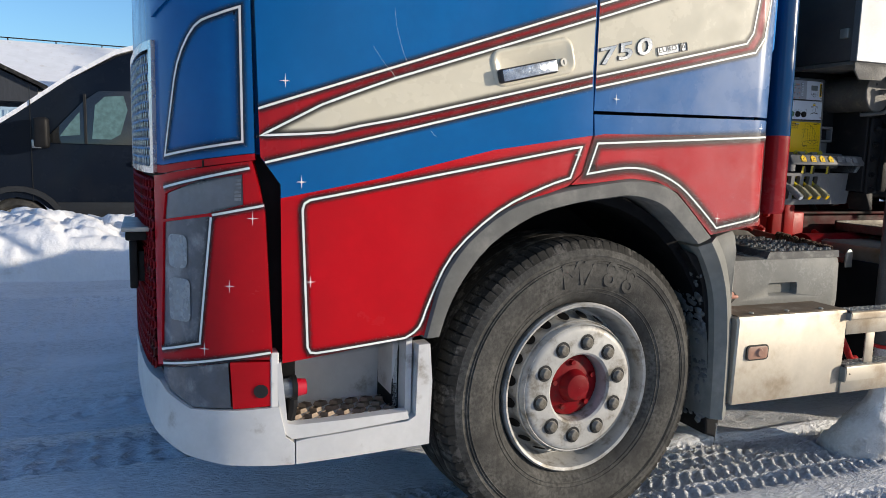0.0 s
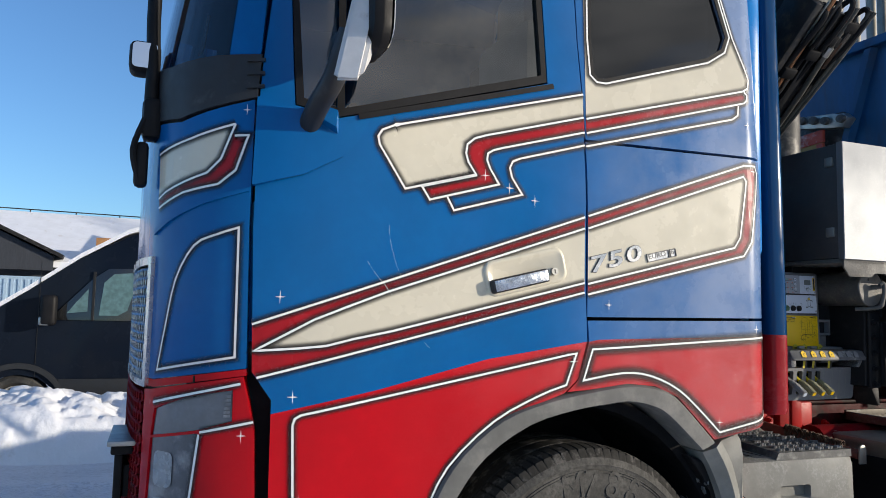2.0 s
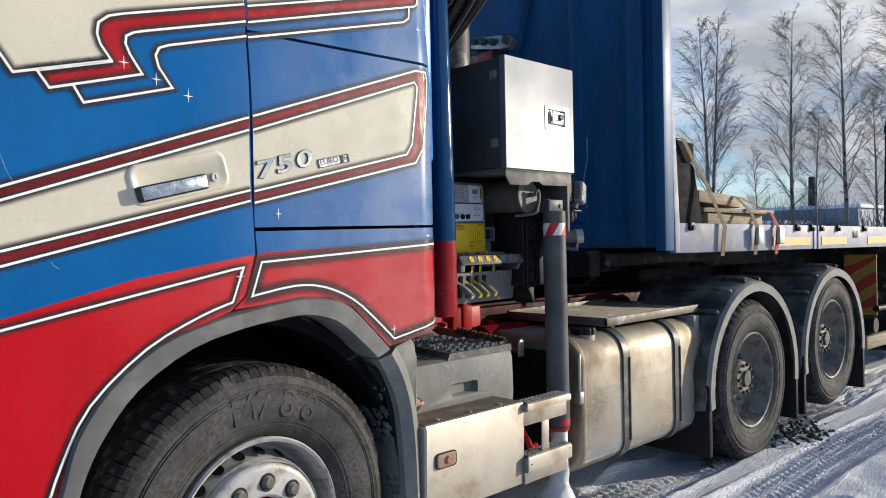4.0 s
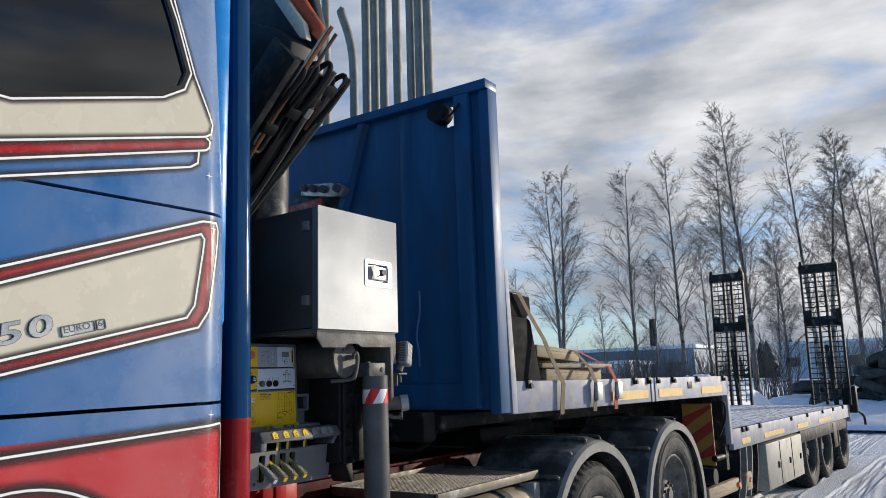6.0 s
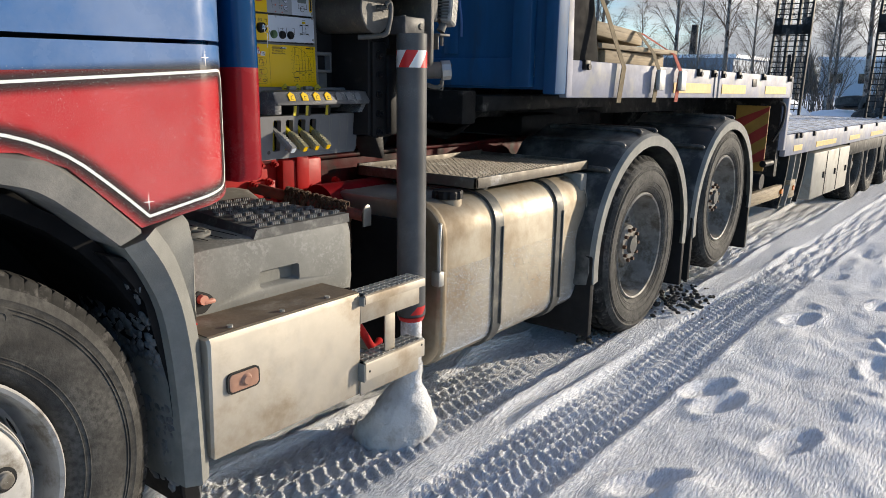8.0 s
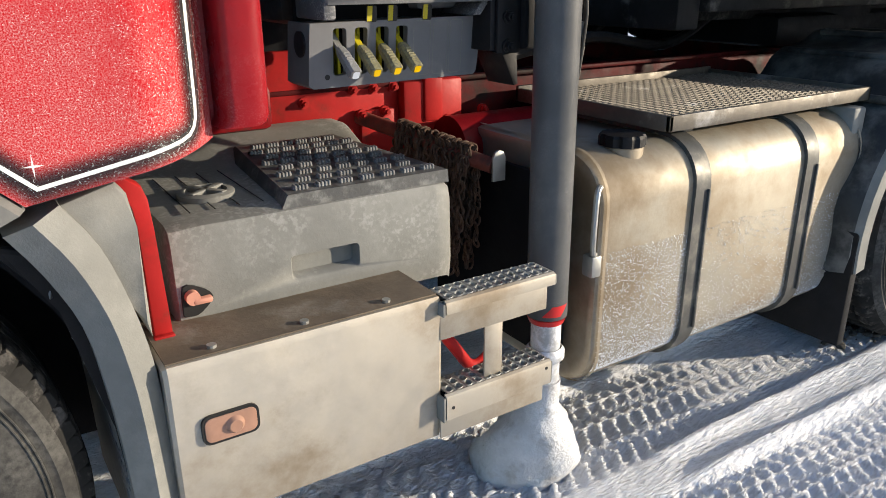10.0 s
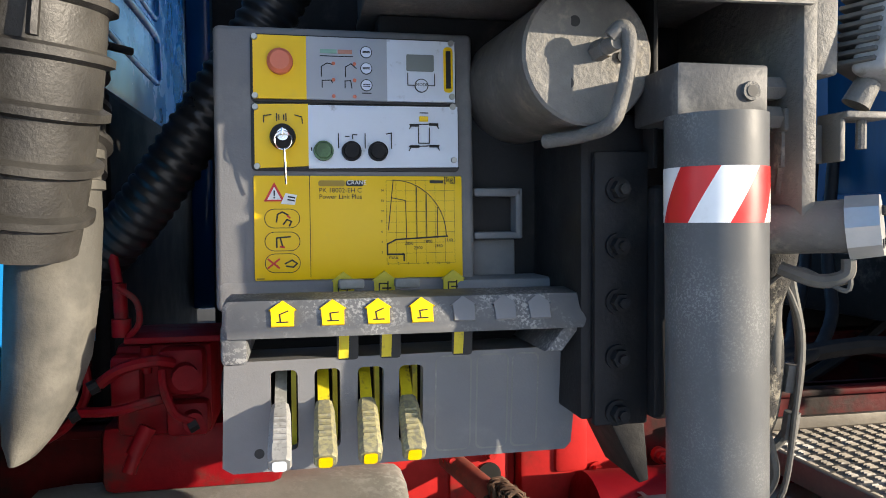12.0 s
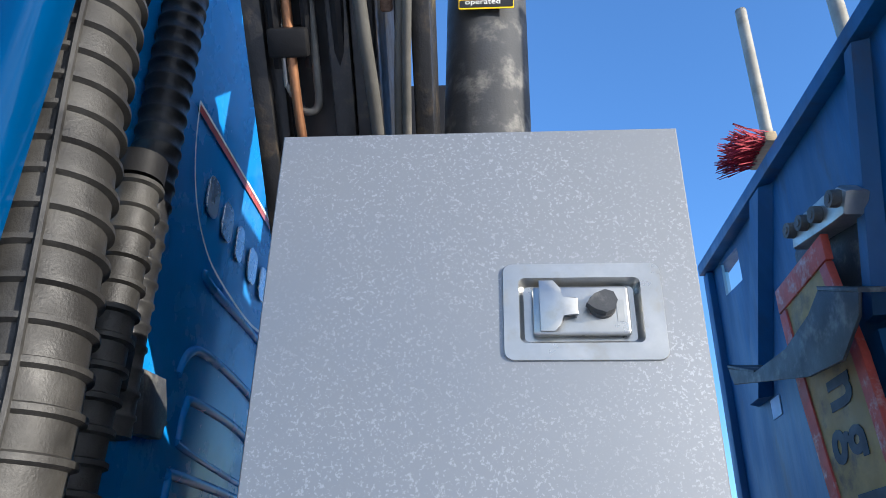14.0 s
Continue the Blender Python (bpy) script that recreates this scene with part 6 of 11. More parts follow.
for p in bolts:
    if bolt is None:
        bm = bmesh.new()
        cyl(bm, (0, 0.01, 0), (0, -0.003, 0), 0.017, seg=14)
        cyl(bm, (0, -0.003, 0), (0, -0.016, 0), 0.0125, seg=6)
        cyl(bm, (0, -0.016, 0), (0, -0.026, 0), 0.007, seg=8)
        bolt = part("bolt", bm, M_CHASSIS, frame_beam, "", 30)
        bolt.matrix_basis = pose(*p)
    else:
        again(bolt, frame_beam, pose(*p))
bm = bmesh.new()
cyl(bm, (1.56, 0.83, 0.93), (1.56, 0.815, 0.93), 0.024, seg=18)
part("frame_hole", bm, M_INK, frame_beam)
# red valve block behind the fairing
bm = bmesh.new()
box(bm, (0.905, 0.62, 1.10), (1.055, 0.78, 1.25), 0.015)
box(bm, (0.925, 0.60, 1.252), (1.075, 0.75, 1.262), 0.002)
box(bm, (0.975, 0.585, 1.17), (1.045, 0.63, 1.245), 0.012)
box(bm, (0.985, 0.59, 1.105), (1.05, 0.63, 1.16), 0.010)
box(bm, (0.905, 0.59, 1.15), (0.95, 0.63, 1.235), 0.008)
for a, b, r in (((0.92, 0.60, 1.225), (0.96, 0.585, 1.225), 0.007), ((1.015, 0.585, 1.205), (1.02, 0.565, 1.203), 0.020), ((1.025, 0.585, 1.135), (1.03, 0.567, 1.133), 0.016), ((0.945, 0.60, 1.10), (0.93, 0.59, 1.055), 0.011), ((0.960, 0.59, 1.125), (0.94, 0.58, 1.085), 0.013),
                ((0.918, 0.62, 1.29), (0.916, 0.62, 1.345), 0.011), ((0.918, 0.62, 1.262), (0.918, 0.62, 1.29), 0.015), ((0.914, 0.62, 1.345), (0.905, 0.63, 1.39), 0.008), ((0.955, 0.61, 1.245), (0.955, 0.61, 1.205), 0.009)):
    cyl(bm, a, b, r, seg=12)
for pts, r in (([(0.895, 0.575, 1.198), (0.93, 0.56, 1.222), (0.975, 0.56, 1.232), (1.0, 0.575, 1.225)], 0.009), ([(0.868, 0.57, 1.157), (0.92, 0.558, 1.160), (0.965, 0.56, 1.170), (0.995, 0.58, 1.172)], 0.008), ([(0.985, 0.57, 1.215), (0.990, 0.56, 1.185), (1.005, 0.56, 1.15), (1.03, 0.57, 1.135)], 0.007),
               ([(0.918, 0.60, 1.34), (0.945, 0.595, 1.32), (0.948, 0.60, 1.285), (0.93, 0.61, 1.262)], 0.005), ([(0.86, 0.62, 1.23), (0.868, 0.61, 1.18), (0.84, 0.62, 1.13), (0.80, 0.64, 1.10)], 0.007)):
    tube(bm, pts, r, 8)
pieces("valve_block", bm, M_DARKRED, truck, "red valve block with pipes, darkened for shade", 40)

bm = bmesh.new()
for p in ((0.893, 0.574, 1.197), (0.866, 0.57, 1.157), (1.034, 0.572, 1.132)):
    cyl(bm, p, (p[0] - 0.012, p[1] - 0.004, p[2] - 0.006), 0.011, 0.011, 8)
pieces("valve_cap", bm, M_BLACK, truck, "black caps on the red pipes", 40)
# sheet added to stand for the shade before the tank's front end
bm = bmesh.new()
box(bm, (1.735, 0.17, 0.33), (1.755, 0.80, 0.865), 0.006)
part("dark_filler", bm, M_BACKDARK, truck, "near-black sheet added for the dark before the tank", 30)

# battery box with a tread top
bm = bmesh.new()
sec = [(0.185, 0.70), (0.178, 0.755), (0.182, 0.90), (0.190, 0.925), (0.215, 0.932), (0.60, 0.935), (0.72, 0.985), (0.80, 0.985), (0.80, 0.70)]
rings(bm, [[(x, y + ins * (1 if y < 0.5 else 0), z - ins) for y, z in sec] for x, ins in ((0.735, 0.02), (0.742, 0.006), (0.80, 0.0), (1.33, 0.0), (1.365, 0.003), (1.378, 0.014))])
bm.faces.ensure_lookup_table()
front = [f for f in bm.faces if abs(f.calc_center_median().x - 1.065) < 0.01 and f.calc_center_median().y < 0.2 and 0.78 < f.calc_center_median().z < 0.88]
bmesh.ops.delete(bm, geom=front, context="FACES_ONLY")
lean = lambda z: 0.178 + (z - 0.755) / 0.145 * 0.004
b = bmesh.new()
edges = []
for loop in ([(0.80, 0.755), (1.33, 0.755), (1.33, 0.90), (0.80, 0.90)], rounded(0.973, 0.772, 1.132, 0.829, 0.010, 3)):
    vs = [b.verts.new((x, lean(z), z)) for x, z in loop]
    edges += [b.edges.new((vs[i], vs[(i + 1) % len(vs)])) for i in range(len(vs))]
bmesh.ops.triangle_fill(b, use_beauty=True, edges=edges)
merged(bm, b)
A = rounded(0.973, 0.772, 1.132, 0.829, 0.010, 3)
B = rounded(0.981, 0.782, 1.128, 0.825, 0.008, 3)
rings(bm, [[(x, lean(z), z) for x, z in A], [(x, lean(z) + 0.004, z) for x, z in [(px * 0.6 + qx * 0.4, pz * 0.6 + qz * 0.4) for (px, pz), (qx, qz) in zip(A, B)]], [(x, lean(z) + 0.032, z) for x, z in B]], False)
bm.faces.new([bm.verts.new((x, lean(z) + 0.032, z)) for x, z in B])
bmesh.ops.remove_doubles(bm, verts=bm.verts, dist=1e-5)
battery_box = part("battery_box", bm, M_BOXGREY, truck, "grey plastic box with salt stains and a tread top", 50)
battery_box.location = (-0.002, -0.018, -0.005)
bm = bmesh.new()
rings(bm, [[(0.985 - o, 0.195, z), (1.372 + o * 0.2, 0.195, z), (1.30, 0.66, z + 0.012), (1.03 - o, 0.66, z + 0.012)] for z, o in ((0.925, 0.016), (0.950, 0.004), (0.955, 0.0))])
part("tread_pad", bm, M_PAD, battery_box, "raised dark tread pad", 40)
bm = bmesh.new()
for j in range(8):
    y = 0.225 + j * 0.055
    x0, x1 = 0.995 + (y - 0.2) * 0.09, 1.365 - (y - 0.2) * 0.15
    n = 7 if j % 2 == 0 else 6
    for i in range(n):
        x = x0 + (x1 - x0) * (i + (0.5 if j % 2 == 0 else 1.0)) / 7
        z = 0.956 + (y - 0.195) / 0.465 * 0.012
        for k in range(4):
            xx = x - 0.012 + k * 0.008
            box(bm, (xx - 0.0028, y - 0.009, z - 0.004), (xx + 0.0028, y + 0.010, z + 0.009), 0.0015, 1)
        box(bm, (x - 0.017, y - 0.006, z - 0.004), (x + 0.017, y + 0.008, z + 0.005), 0.002, 1)
# studs lighter than the pad: the sun on their tips is in the colour
tagged(part("grip_stud_field", bm, surface("worn tread plastic lightened for sun", (0.20, 0.20, 0.195), 0.6, var=0.2, dirt=(0.4, 0.4, 0.38, 0.6), dirt_at=(0.5, 0.7), dirt_scale=25), battery_box, "worn grip studs, lightened for the sun they catch"), kind="stuff")
bm = bmesh.new()
turned(bm, [(0.060, 0.012), (0.060, 0.0), (0.052, -0.004), (0.044, -0.004), (0.042, 0.004), (0.0005, 0.004)], 32, pose(0.865, 0.36, 0.944, -90))
box(bm, (0.815, 0.352, 0.938), (0.915, 0.368, 0.951), 0.003, m=pose(0.865, 0.36, 0, 0, 0, 35) @ pose(-0.865, -0.36, 0))
box(bm, (0.815, 0.352, 0.938), (0.915, 0.368, 0.951), 0.003, m=pose(0.865, 0.36, 0, 0, 0, 125) @ pose(-0.865, -0.36, 0))
part("cap", bm, M_BOXGREY, battery_box, "round moulded cap", 30)
bm = bmesh.new()
for k in range(4):
    box(bm, (0.80 + k * 0.05, 0.25, 0.9345), (0.8015 + k * 0.05, 0.56, 0.9365))
pieces("moulded_line", bm, M_INK, battery_box)
bm = bmesh.new()
prism(bm, softened([(0.748, 0.752), (0.775, 0.750), (0.802, 0.772), (0.806, 0.788), (0.785, 0.806), (0.752, 0.812)], True), 0.1765, 0.186, "y")
part("lock_hole", bm, M_INK, battery_box, "dark lock opening")
bm = bmesh.new()
box(bm, (0.765, 0.158, 0.777), (0.803, 0.176, 0.790), 0.005)
cyl(bm, (0.766, 0.160, 0.792), (0.766, 0.178, 0.792), 0.014, seg=14)
part("latch", bm, surface("faded pink plastic", (0.55, 0.25, 0.18), 0.5, var=0.1), battery_box, "faded pinkish latch", 40)
bm = bmesh.new()
prism(bm, [(0.650, 1.056), (0.662, 1.050), (0.696, 1.026), (0.704, 1.000), (0.707, 0.940), (0.713, 0.745), (0.715, 0.700), (0.680, 0.700), (0.680, 0.950), (0.680, 0.990), (0.655, 1.030)], 0.120, 0.165, "y", 0.004)
box(bm, (0.677, 0.106, 0.700), (0.715, 0.120, 0.742), 0.003)
cyl(bm, (0.697, 0.107, 0.722), (0.697, 0.102, 0.722), 0.007, seg=8)
part("bracket_arm", bm, M_CHASSIS, truck, "red upright bracket", 30)
# stainless box with a side lamp, and two perforated steps
bm = bmesh.new()
rings(bm, [[(x, 0.085 + i, 0.372 + i), (x, 0.075 + i, 0.70 - i), (x, 0.082 + i, 0.716 - i), (x, 0.20, 0.712 - i), (x, 0.60, 0.712 - i), (x, 0.60, 0.372 + i)] for x, i in ((0.705, 0.006), (0.712, 0.0), (1.268, 0.0), (1.275, 0.005))])
step_box = part("steel_box", bm, M_STAIN, truck, "stainless box cover stained by road salt", 30)
step_box.location = (-0.043, -0.088, 0.018)
bm = bmesh.new()
box(bm, (0.712, 0.090, 0.7165), (1.268, 0.60, 0.7195))
part("top_flange", bm, surface("steel flange brown with road dirt", (0.16, 0.125, 0.09), 0.7, metal=0.2, var=0.25, scale=8, dirt=(0.30, 0.28, 0.24, 0.8), dirt_at=(0.50, 0.72), dirt_scale=6, bump=0.2, bump_scale=120), step_box, "dirty folded top flange")
bm = bmesh.new()
prism(bm, rounded(0.755, 0.545, 0.862, 0.605, 0.016), 0.072, 0.079, "y")
part("lamp_frame", bm, M_INK, step_box, "black lamp frame")
bm = bmesh.new()
prism(bm, rounded(0.760, 0.550, 0.857, 0.600, 0.013), 0.070, 0.074, "y", 0.002)
cyl(bm, (0.815, 0.072, 0.575), (0.815, 0.062, 0.575), 0.020, 0.012, 16)
part("side_lamp", bm, surface("dirty amber lens", (0.36, 0.20, 0.14), 0.35, var=0.2), step_box, "dirty amber side lamp", 40)
bm = bmesh.new()
for x in (0.80, 0.98, 1.16):
    cyl(bm, (x, 0.112, 0.718), (x, 0.112, 0.7255), 0.009, seg=10)
pieces("rivet", bm, M_STEEL, step_box, "", 30)


def perforated(bm, x0, x1, y0, y1, z, nx, ny, r):
    """A tread plate with raised round holes."""
    dx, dy = (x1 - x0) / nx, (y1 - y0) / ny
    for i in range(nx):
        for j in range(ny):
            cx, cy = x0 + (i + 0.5) * dx, y0 + (j + 0.5) * dy
            S = [(cx - dx / 2, cy - dy / 2), (cx, cy - dy / 2), (cx + dx / 2, cy - dy / 2), (cx + dx / 2, cy), (cx + dx / 2, cy + dy / 2), (cx, cy + dy / 2), (cx - dx / 2, cy + dy / 2), (cx - dx / 2, cy)]
            A = [bm.verts.new((*p, z)) for p in S]
            angs = [math.atan2(p[1] - cy, p[0] - cx) for p in S]
            B = [bm.verts.new((cx + r * math.cos(a), cy + r * math.sin(a), z + 0.0016)) for a in angs]
            C = [bm.verts.new((cx + r * 0.8 * math.cos(a), cy + r * 0.8 * math.sin(a), z - 0.012)) for a in angs]
            for k in range(8):
                q = (k + 1) % 8
                bm.faces.new((A[k], A[q], B[q], B[k])), bm.faces.new((B[k], B[q], C[q], C[k]))


# one sheet with a cut-out carries two bent treads
bm = bmesh.new()
box(bm, (1.225, -0.013, 0.632), (1.522, -0.006, 0.722), 0.002)
box(bm, (1.344, -0.0125, 0.500), (1.394, -0.0065, 0.636), 0.002)
box(bm, (1.225, -0.013, 0.386), (1.522, -0.006, 0.490), 0.002)
pieces("step_frame", bm, M_STAIN, truck, "stainless step frame round a cut-out", 30)
for z, lip in ((0.730, 0.030), (0.505, 0.062)):
    st = new("side_step")
    st.parent = truck
    st["label"] = "galvanised side step with a perforated tread"
    bm = bmesh.new()
    rings(bm, [[(x, -0.0235, z), (x, -0.026, z), (x, -0.032, z - 0.004), (x, -0.034, z - 0.010), (x, -0.034, z - lip), (x, -0.030, z - lip), (x, -0.030, z - 0.012), (x, -0.026, z - 0.006), (x, -0.0235, z - 0.006)] for x in (1.228, 1.527)])
    part("step_front", bm, M_STAIN, st, "bent steel step front", 30)
    bm = bmesh.new()
    perforated(bm, 1.234, 1.524, -0.024, 0.044, z + 0.001, 11, 3, 0.0098)
    part("tread", bm, M_STEEL, st, "perforated tread with raised holes")
    # sheet added under the tread so its holes read as shaded
    bm = bmesh.new()
    box(bm, (1.232, -0.022, z - 0.017), (1.526, 0.044, z - 0.0125))
    part("hole_backing", bm, M_BACKDARK, st, "near-black sheet added to darken the holes")
    bm = bmesh.new()
    box(bm, (1.220, -0.033, z - lip - 0.006), (1.2275, -0.002, z - 0.006), 0.003)
    box(bm, (1.5275, -0.033, z - lip), (1.532, -0.002, z - 0.006), 0.002)
    pieces("end_cap", bm, M_PLASTIC, st, "dull grey end cap", 30)
    if lip > 0.05:
        bm = bmesh.new()
        for x, zz in ((1.245, z - 0.034), (1.512, z - 0.018)):
            cyl(bm, (x, -0.0335, zz), (x, -0.0348, zz), 0.0042, seg=12)
        pieces("hole", bm, M_INK, st)
bm = bmesh.new()
tube(bm, [(1.235, 0.05, 0.665), (1.275, 0.05, 0.608), (1.317, 0.05, 0.548), (1.348, 0.055, 0.508), (1.389, 0.07, 0.490), (1.46, 0.12, 0.480)], 0.014, 10)
part("step_stay", bm, M_CHASSIS, truck, "red curved stay", 40)

# fuel tank with straps, cap and a chequer plate above
tank = new("fuel_tank")
tank.parent = truck
tank["label"] = "mud-stained aluminium fuel tank"
TX0, TX1 = 1.775, 2.985
bm = bmesh.new()
TSEC = rounded(0.085, 0.262, 0.76, 0.935, 0.13, 7)
rings(bm, [[(x, 0.42 + (y - 0.42) * k, 0.60 + (z - 0.60) * k) for y, z in TSEC] for x, k in ((TX0 + 0.006, 0.90), (TX0, 0.94), (TX0 + 0.004, 0.985), (TX0 + 0.022, 1.0), (TX1 - 0.022, 1.0), (TX1 - 0.004, 0.985), (TX1, 0.95))])
part("tank_body", bm, M_TANK, tank, "mud-stained aluminium tank body", 40)
bm = bmesh.new()
for x in (TX0 + 0.018, TX1 - 0.022):
    out, inn = [(y, z) for y, z in rounded(0.079, 0.256, 0.766, 0.941, 0.134, 7)], TSEC
    A, B = [(x, y, z) for y, z in out], [(x + 0.010, y, z) for y, z in out]
    rings(bm, [A, B], False)
pieces("tank_seam", bm, M_TANK, tank, "raised weld seam", 40)
for x in (2.13, 2.655):
    bm = bmesh.new()
    out = rounded(0.074, 0.25, 0.77, 0.946, 0.136, 7)
    rings(bm, [[(x, y, z) for y, z in TSEC], [(x, y, z) for y, z in out], [(x + 0.062, y, z) for y, z in out], [(x + 0.062, y, z) for y, z in TSEC]], False)
    box(bm, (x + 0.048, 0.066, 0.37), (x + 0.056, 0.076, 0.80), 0.002)
    part("tank_strap", bm, M_STRAP, tank, "dark steel tank strap", 40)
bm = bmesh.new()
turned(bm, [(0.058, 0.02), (0.058, -0.008), (0.062, -0.010), (0.0005, -0.012)], 32, pose(1.945, 0.190, 0.925, -90))
part("filler_neck", bm, M_TANK, tank, "aluminium filler neck", 30)
bm = bmesh.new()
ringp = []
for i in range(48):
    a = 2 * math.pi * i / 48
    ringp.append(0.064 if i % 6 < 4 else 0.058)
for z0, z1, k0, k1 in ((0.936, 0.958, 1.0, 1.0), (0.958, 0.966, 1.0, 0.93)):
    rings(bm, [[(1.945 + ringp[i] * k * math.cos(2 * math.pi * i / 48), 0.190 + ringp[i] * k * math.sin(2 * math.pi * i / 48), z) for i in range(48)] for z, k in ((z0, k0), (z1, k1))], True)
part("filler_cap", bm, M_BLACK, tank, "black ribbed filler cap", 30)
bm = bmesh.new()
tube(bm, [(1.785, 0.10, 0.86), (1.760, 0.085, 0.84), (1.758, 0.085, 0.70), (1.785, 0.10, 0.68)], 0.008, 8)
box(bm, (1.755, 0.08, 0.62), (1.79, 0.12, 0.68), 0.006)
part("tank_grip", bm, M_STEEL, tank, "small steel grip", 40)
# bottom frost on the tank is loose snow dust
rnd = random.Random(11)
bm = bmesh.new()
for k in range(9000):
    u = rnd.random()
    x = rnd.uniform(TX0 + 0.03, TX1 - 0.05) if k % 3 else rnd.uniform(TX0 + 0.02, 2.12)
    z = 0.32 + 0.36 * rnd.random() ** 1.7
    s = rnd.uniform(0.0008, 0.0026)
    y = 0.0845
    if z < 0.392:
        y = 0.085 + 0.13 - math.sqrt(max(0.0, 0.13 ** 2 - (0.392 - z) ** 2))
    q = [bm.verts.new((x + s * math.cos(a), y - 0.001, z + s * math.sin(a))) for a in (0.3, 2.4, 4.5)]
    q.append(bm.verts.new((x, y - 0.001 - s * 0.8, z)))
    for i, j, l in ((0, 1, 3), (1, 2, 3), (2, 0, 3)):
        bm.faces.new((q[i], q[j], q[l]))
tagged(part("frost_crust", bm, M_SNOWBANK, tank, "grains of frost on the lower tank"), kind="stuff")

plate = new("walkway_plate")
plate.parent = truck
plate["label"] = "aluminium chequer walkway plate above the tank"
bm = bmesh.new()
PZ = 0.985
for lo, hi in (((2.06, 0.13, PZ - 0.022), (3.06, 0.145, PZ + 0.022)), ((2.06, 0.13, PZ - 0.022), (2.075, 0.80, PZ + 0.022)), ((3.045, 0.13, PZ - 0.022), (3.06, 0.80, PZ + 0.022)), ((2.06, 0.785, PZ - 0.022), (3.06, 0.80, PZ + 0.03))):
    box(bm, lo, hi, 0.003)
box(bm, (2.07, 0.14, PZ - 0.005), (3.05, 0.79, PZ + 0.006))
pieces("plate_body", bm, M_WALKWAY, plate, "galvanised plate with raised edges", 30)
bm = bmesh.new()
for i in range(30):
    for j in range(20):
        x, y = 2.10 + i * 0.0325, 0.17 + j * 0.031
        for k in range(3):
            yy = y + (k - 1) * 0.0075
            d = 0.010 if (i + j) % 2 else 0.008
            q = [bm.verts.new(p) for p in ((x - d, yy - 0.002, PZ + 0.0061), (x + d, yy - 0.002, PZ + 0.0061), (x + d, yy + 0.002, PZ + 0.0061), (x - d, yy + 0.002, PZ + 0.0061))]
            t = [bm.verts.new(p) for p in ((x - d * 0.7, yy, PZ + 0.0095), (x + d * 0.7, yy, PZ + 0.0095))]
            bm.faces.new((q[0], q[1], t[1], t[0])), bm.faces.new((q[2], q[3], t[0], t[1])), bm.faces.new((q[1], q[2], t[1])), bm.faces.new((q[3], q[0], t[0]))
part("raised_pattern", bm, M_WALKWAY, plate, "raised tread pattern")
bm = bmesh.new()
cyl(bm, (1.72, 0.70, 0.86), (2.4, 0.70, 0.86), 0.10, 0.10, 24)
part("air_tank", bm, M_DARKRED, truck, "red air tank behind the fuel tank", 40)
bm = bmesh.new()
for x in (2.2, 2.9):
    box(bm, (x, 0.20, 0.935), (x + 0.05, 0.78, 0.962), 0.004)
pieces("plate_support", bm, M_STRAP, truck, "dark plate supports", 30)

# mudguards over the rear wheels, with ribs, flaps and a side marker
for cx, cz, x0, x1 in ((3.56, 0.49, -8, 188), (5.0, 0.52, -6, 190)):
    mg = new("mudguard")
    mg.parent = truck
    mg["label"] = "dusty black plastic mudguard over a rear wheel"
    bm = bmesh.new()
    loops = []
    for i in range(33):
        a = radians(x0 + (x1 - x0) * i / 32)
        rx, rz = 0.655, 0.625
        c, s = math.cos(a), math.sin(a)
        bulge = 0.022 * (1 if i % 4 < 2 else 0)
        loops.append([(cx + (rx - 0.055) * c, -0.01, cz + (rz - 0.055) * s), (cx + rx * c, -0.012, cz + rz * s), (cx + (rx + 0.012) * c, 0.012, cz + (rz + 0.012) * s),
                      (cx + (rx + 0.015 + bulge) * c, 0.06, cz + (rz + 0.015 + bulge) * s), (cx + (rx + 0.015 + bulge) * c, 0.62, cz + (rz + 0.015 + bulge) * s), (cx + rx * c, 0.63, cz + rz * s), (cx + (rx - 0.01) * c, 0.03, cz + (rz - 0.01) * s)])
    rings(bm, loops)
    for f in bm.faces:
        if f.calc_center_median().y < 0.02:
            f.material_index = 1
    part("guard", bm, [M_GUARD, M_PLASTIC], mg, "black mudguard with a dusty grey lip", 35)
    for a in (44, 62, 80, 98, 116, 134):
        c, s = math.cos(radians(a)), math.sin(radians(a))
        bm = bmesh.new()
        tube(bm, [(cx + 0.678 * c, 0.035, cz + 0.648 * s), (cx + 0.690 * c, 0.09, cz + 0.660 * s), (cx + 0.690 * c, 0.58, cz + 0.660 * s)], 0.014, 8, 3)
        part("rib", bm, M_GUARD, mg, "raised rib across the guard", 60)
    bm = bmesh.new()
    for dx in (-0.645, 0.645):
        prism(bm, [(cx + dx - 0.02, 0.13), (cx + dx + 0.02, 0.13), (cx + dx + 0.02, 0.52), (cx + dx - 0.02, 0.55)], -0.005, 0.60, "y", 0.006)
    pieces("flap", bm, M_BLACK, mg, "black rubber flap", 30)
bm = bmesh.new()
box(bm, (3.00, 0.030, 0.515), (3.055, 0.075, 0.575), 0.006)
part("side_marker", bm, M_AMBER, truck, "amber side marker lamp", 30)
bm = bmesh.new()
box(bm, (2.995, 0.055, 0.45), (3.03, 0.10, 0.60), 0.006)
box(bm, (2.93, 0.10, 0.50), (3.0, 0.30, 0.95), 0.01)
pieces("marker_bracket", bm, M_PLASTIC, truck, "grey marker bracket", 30)
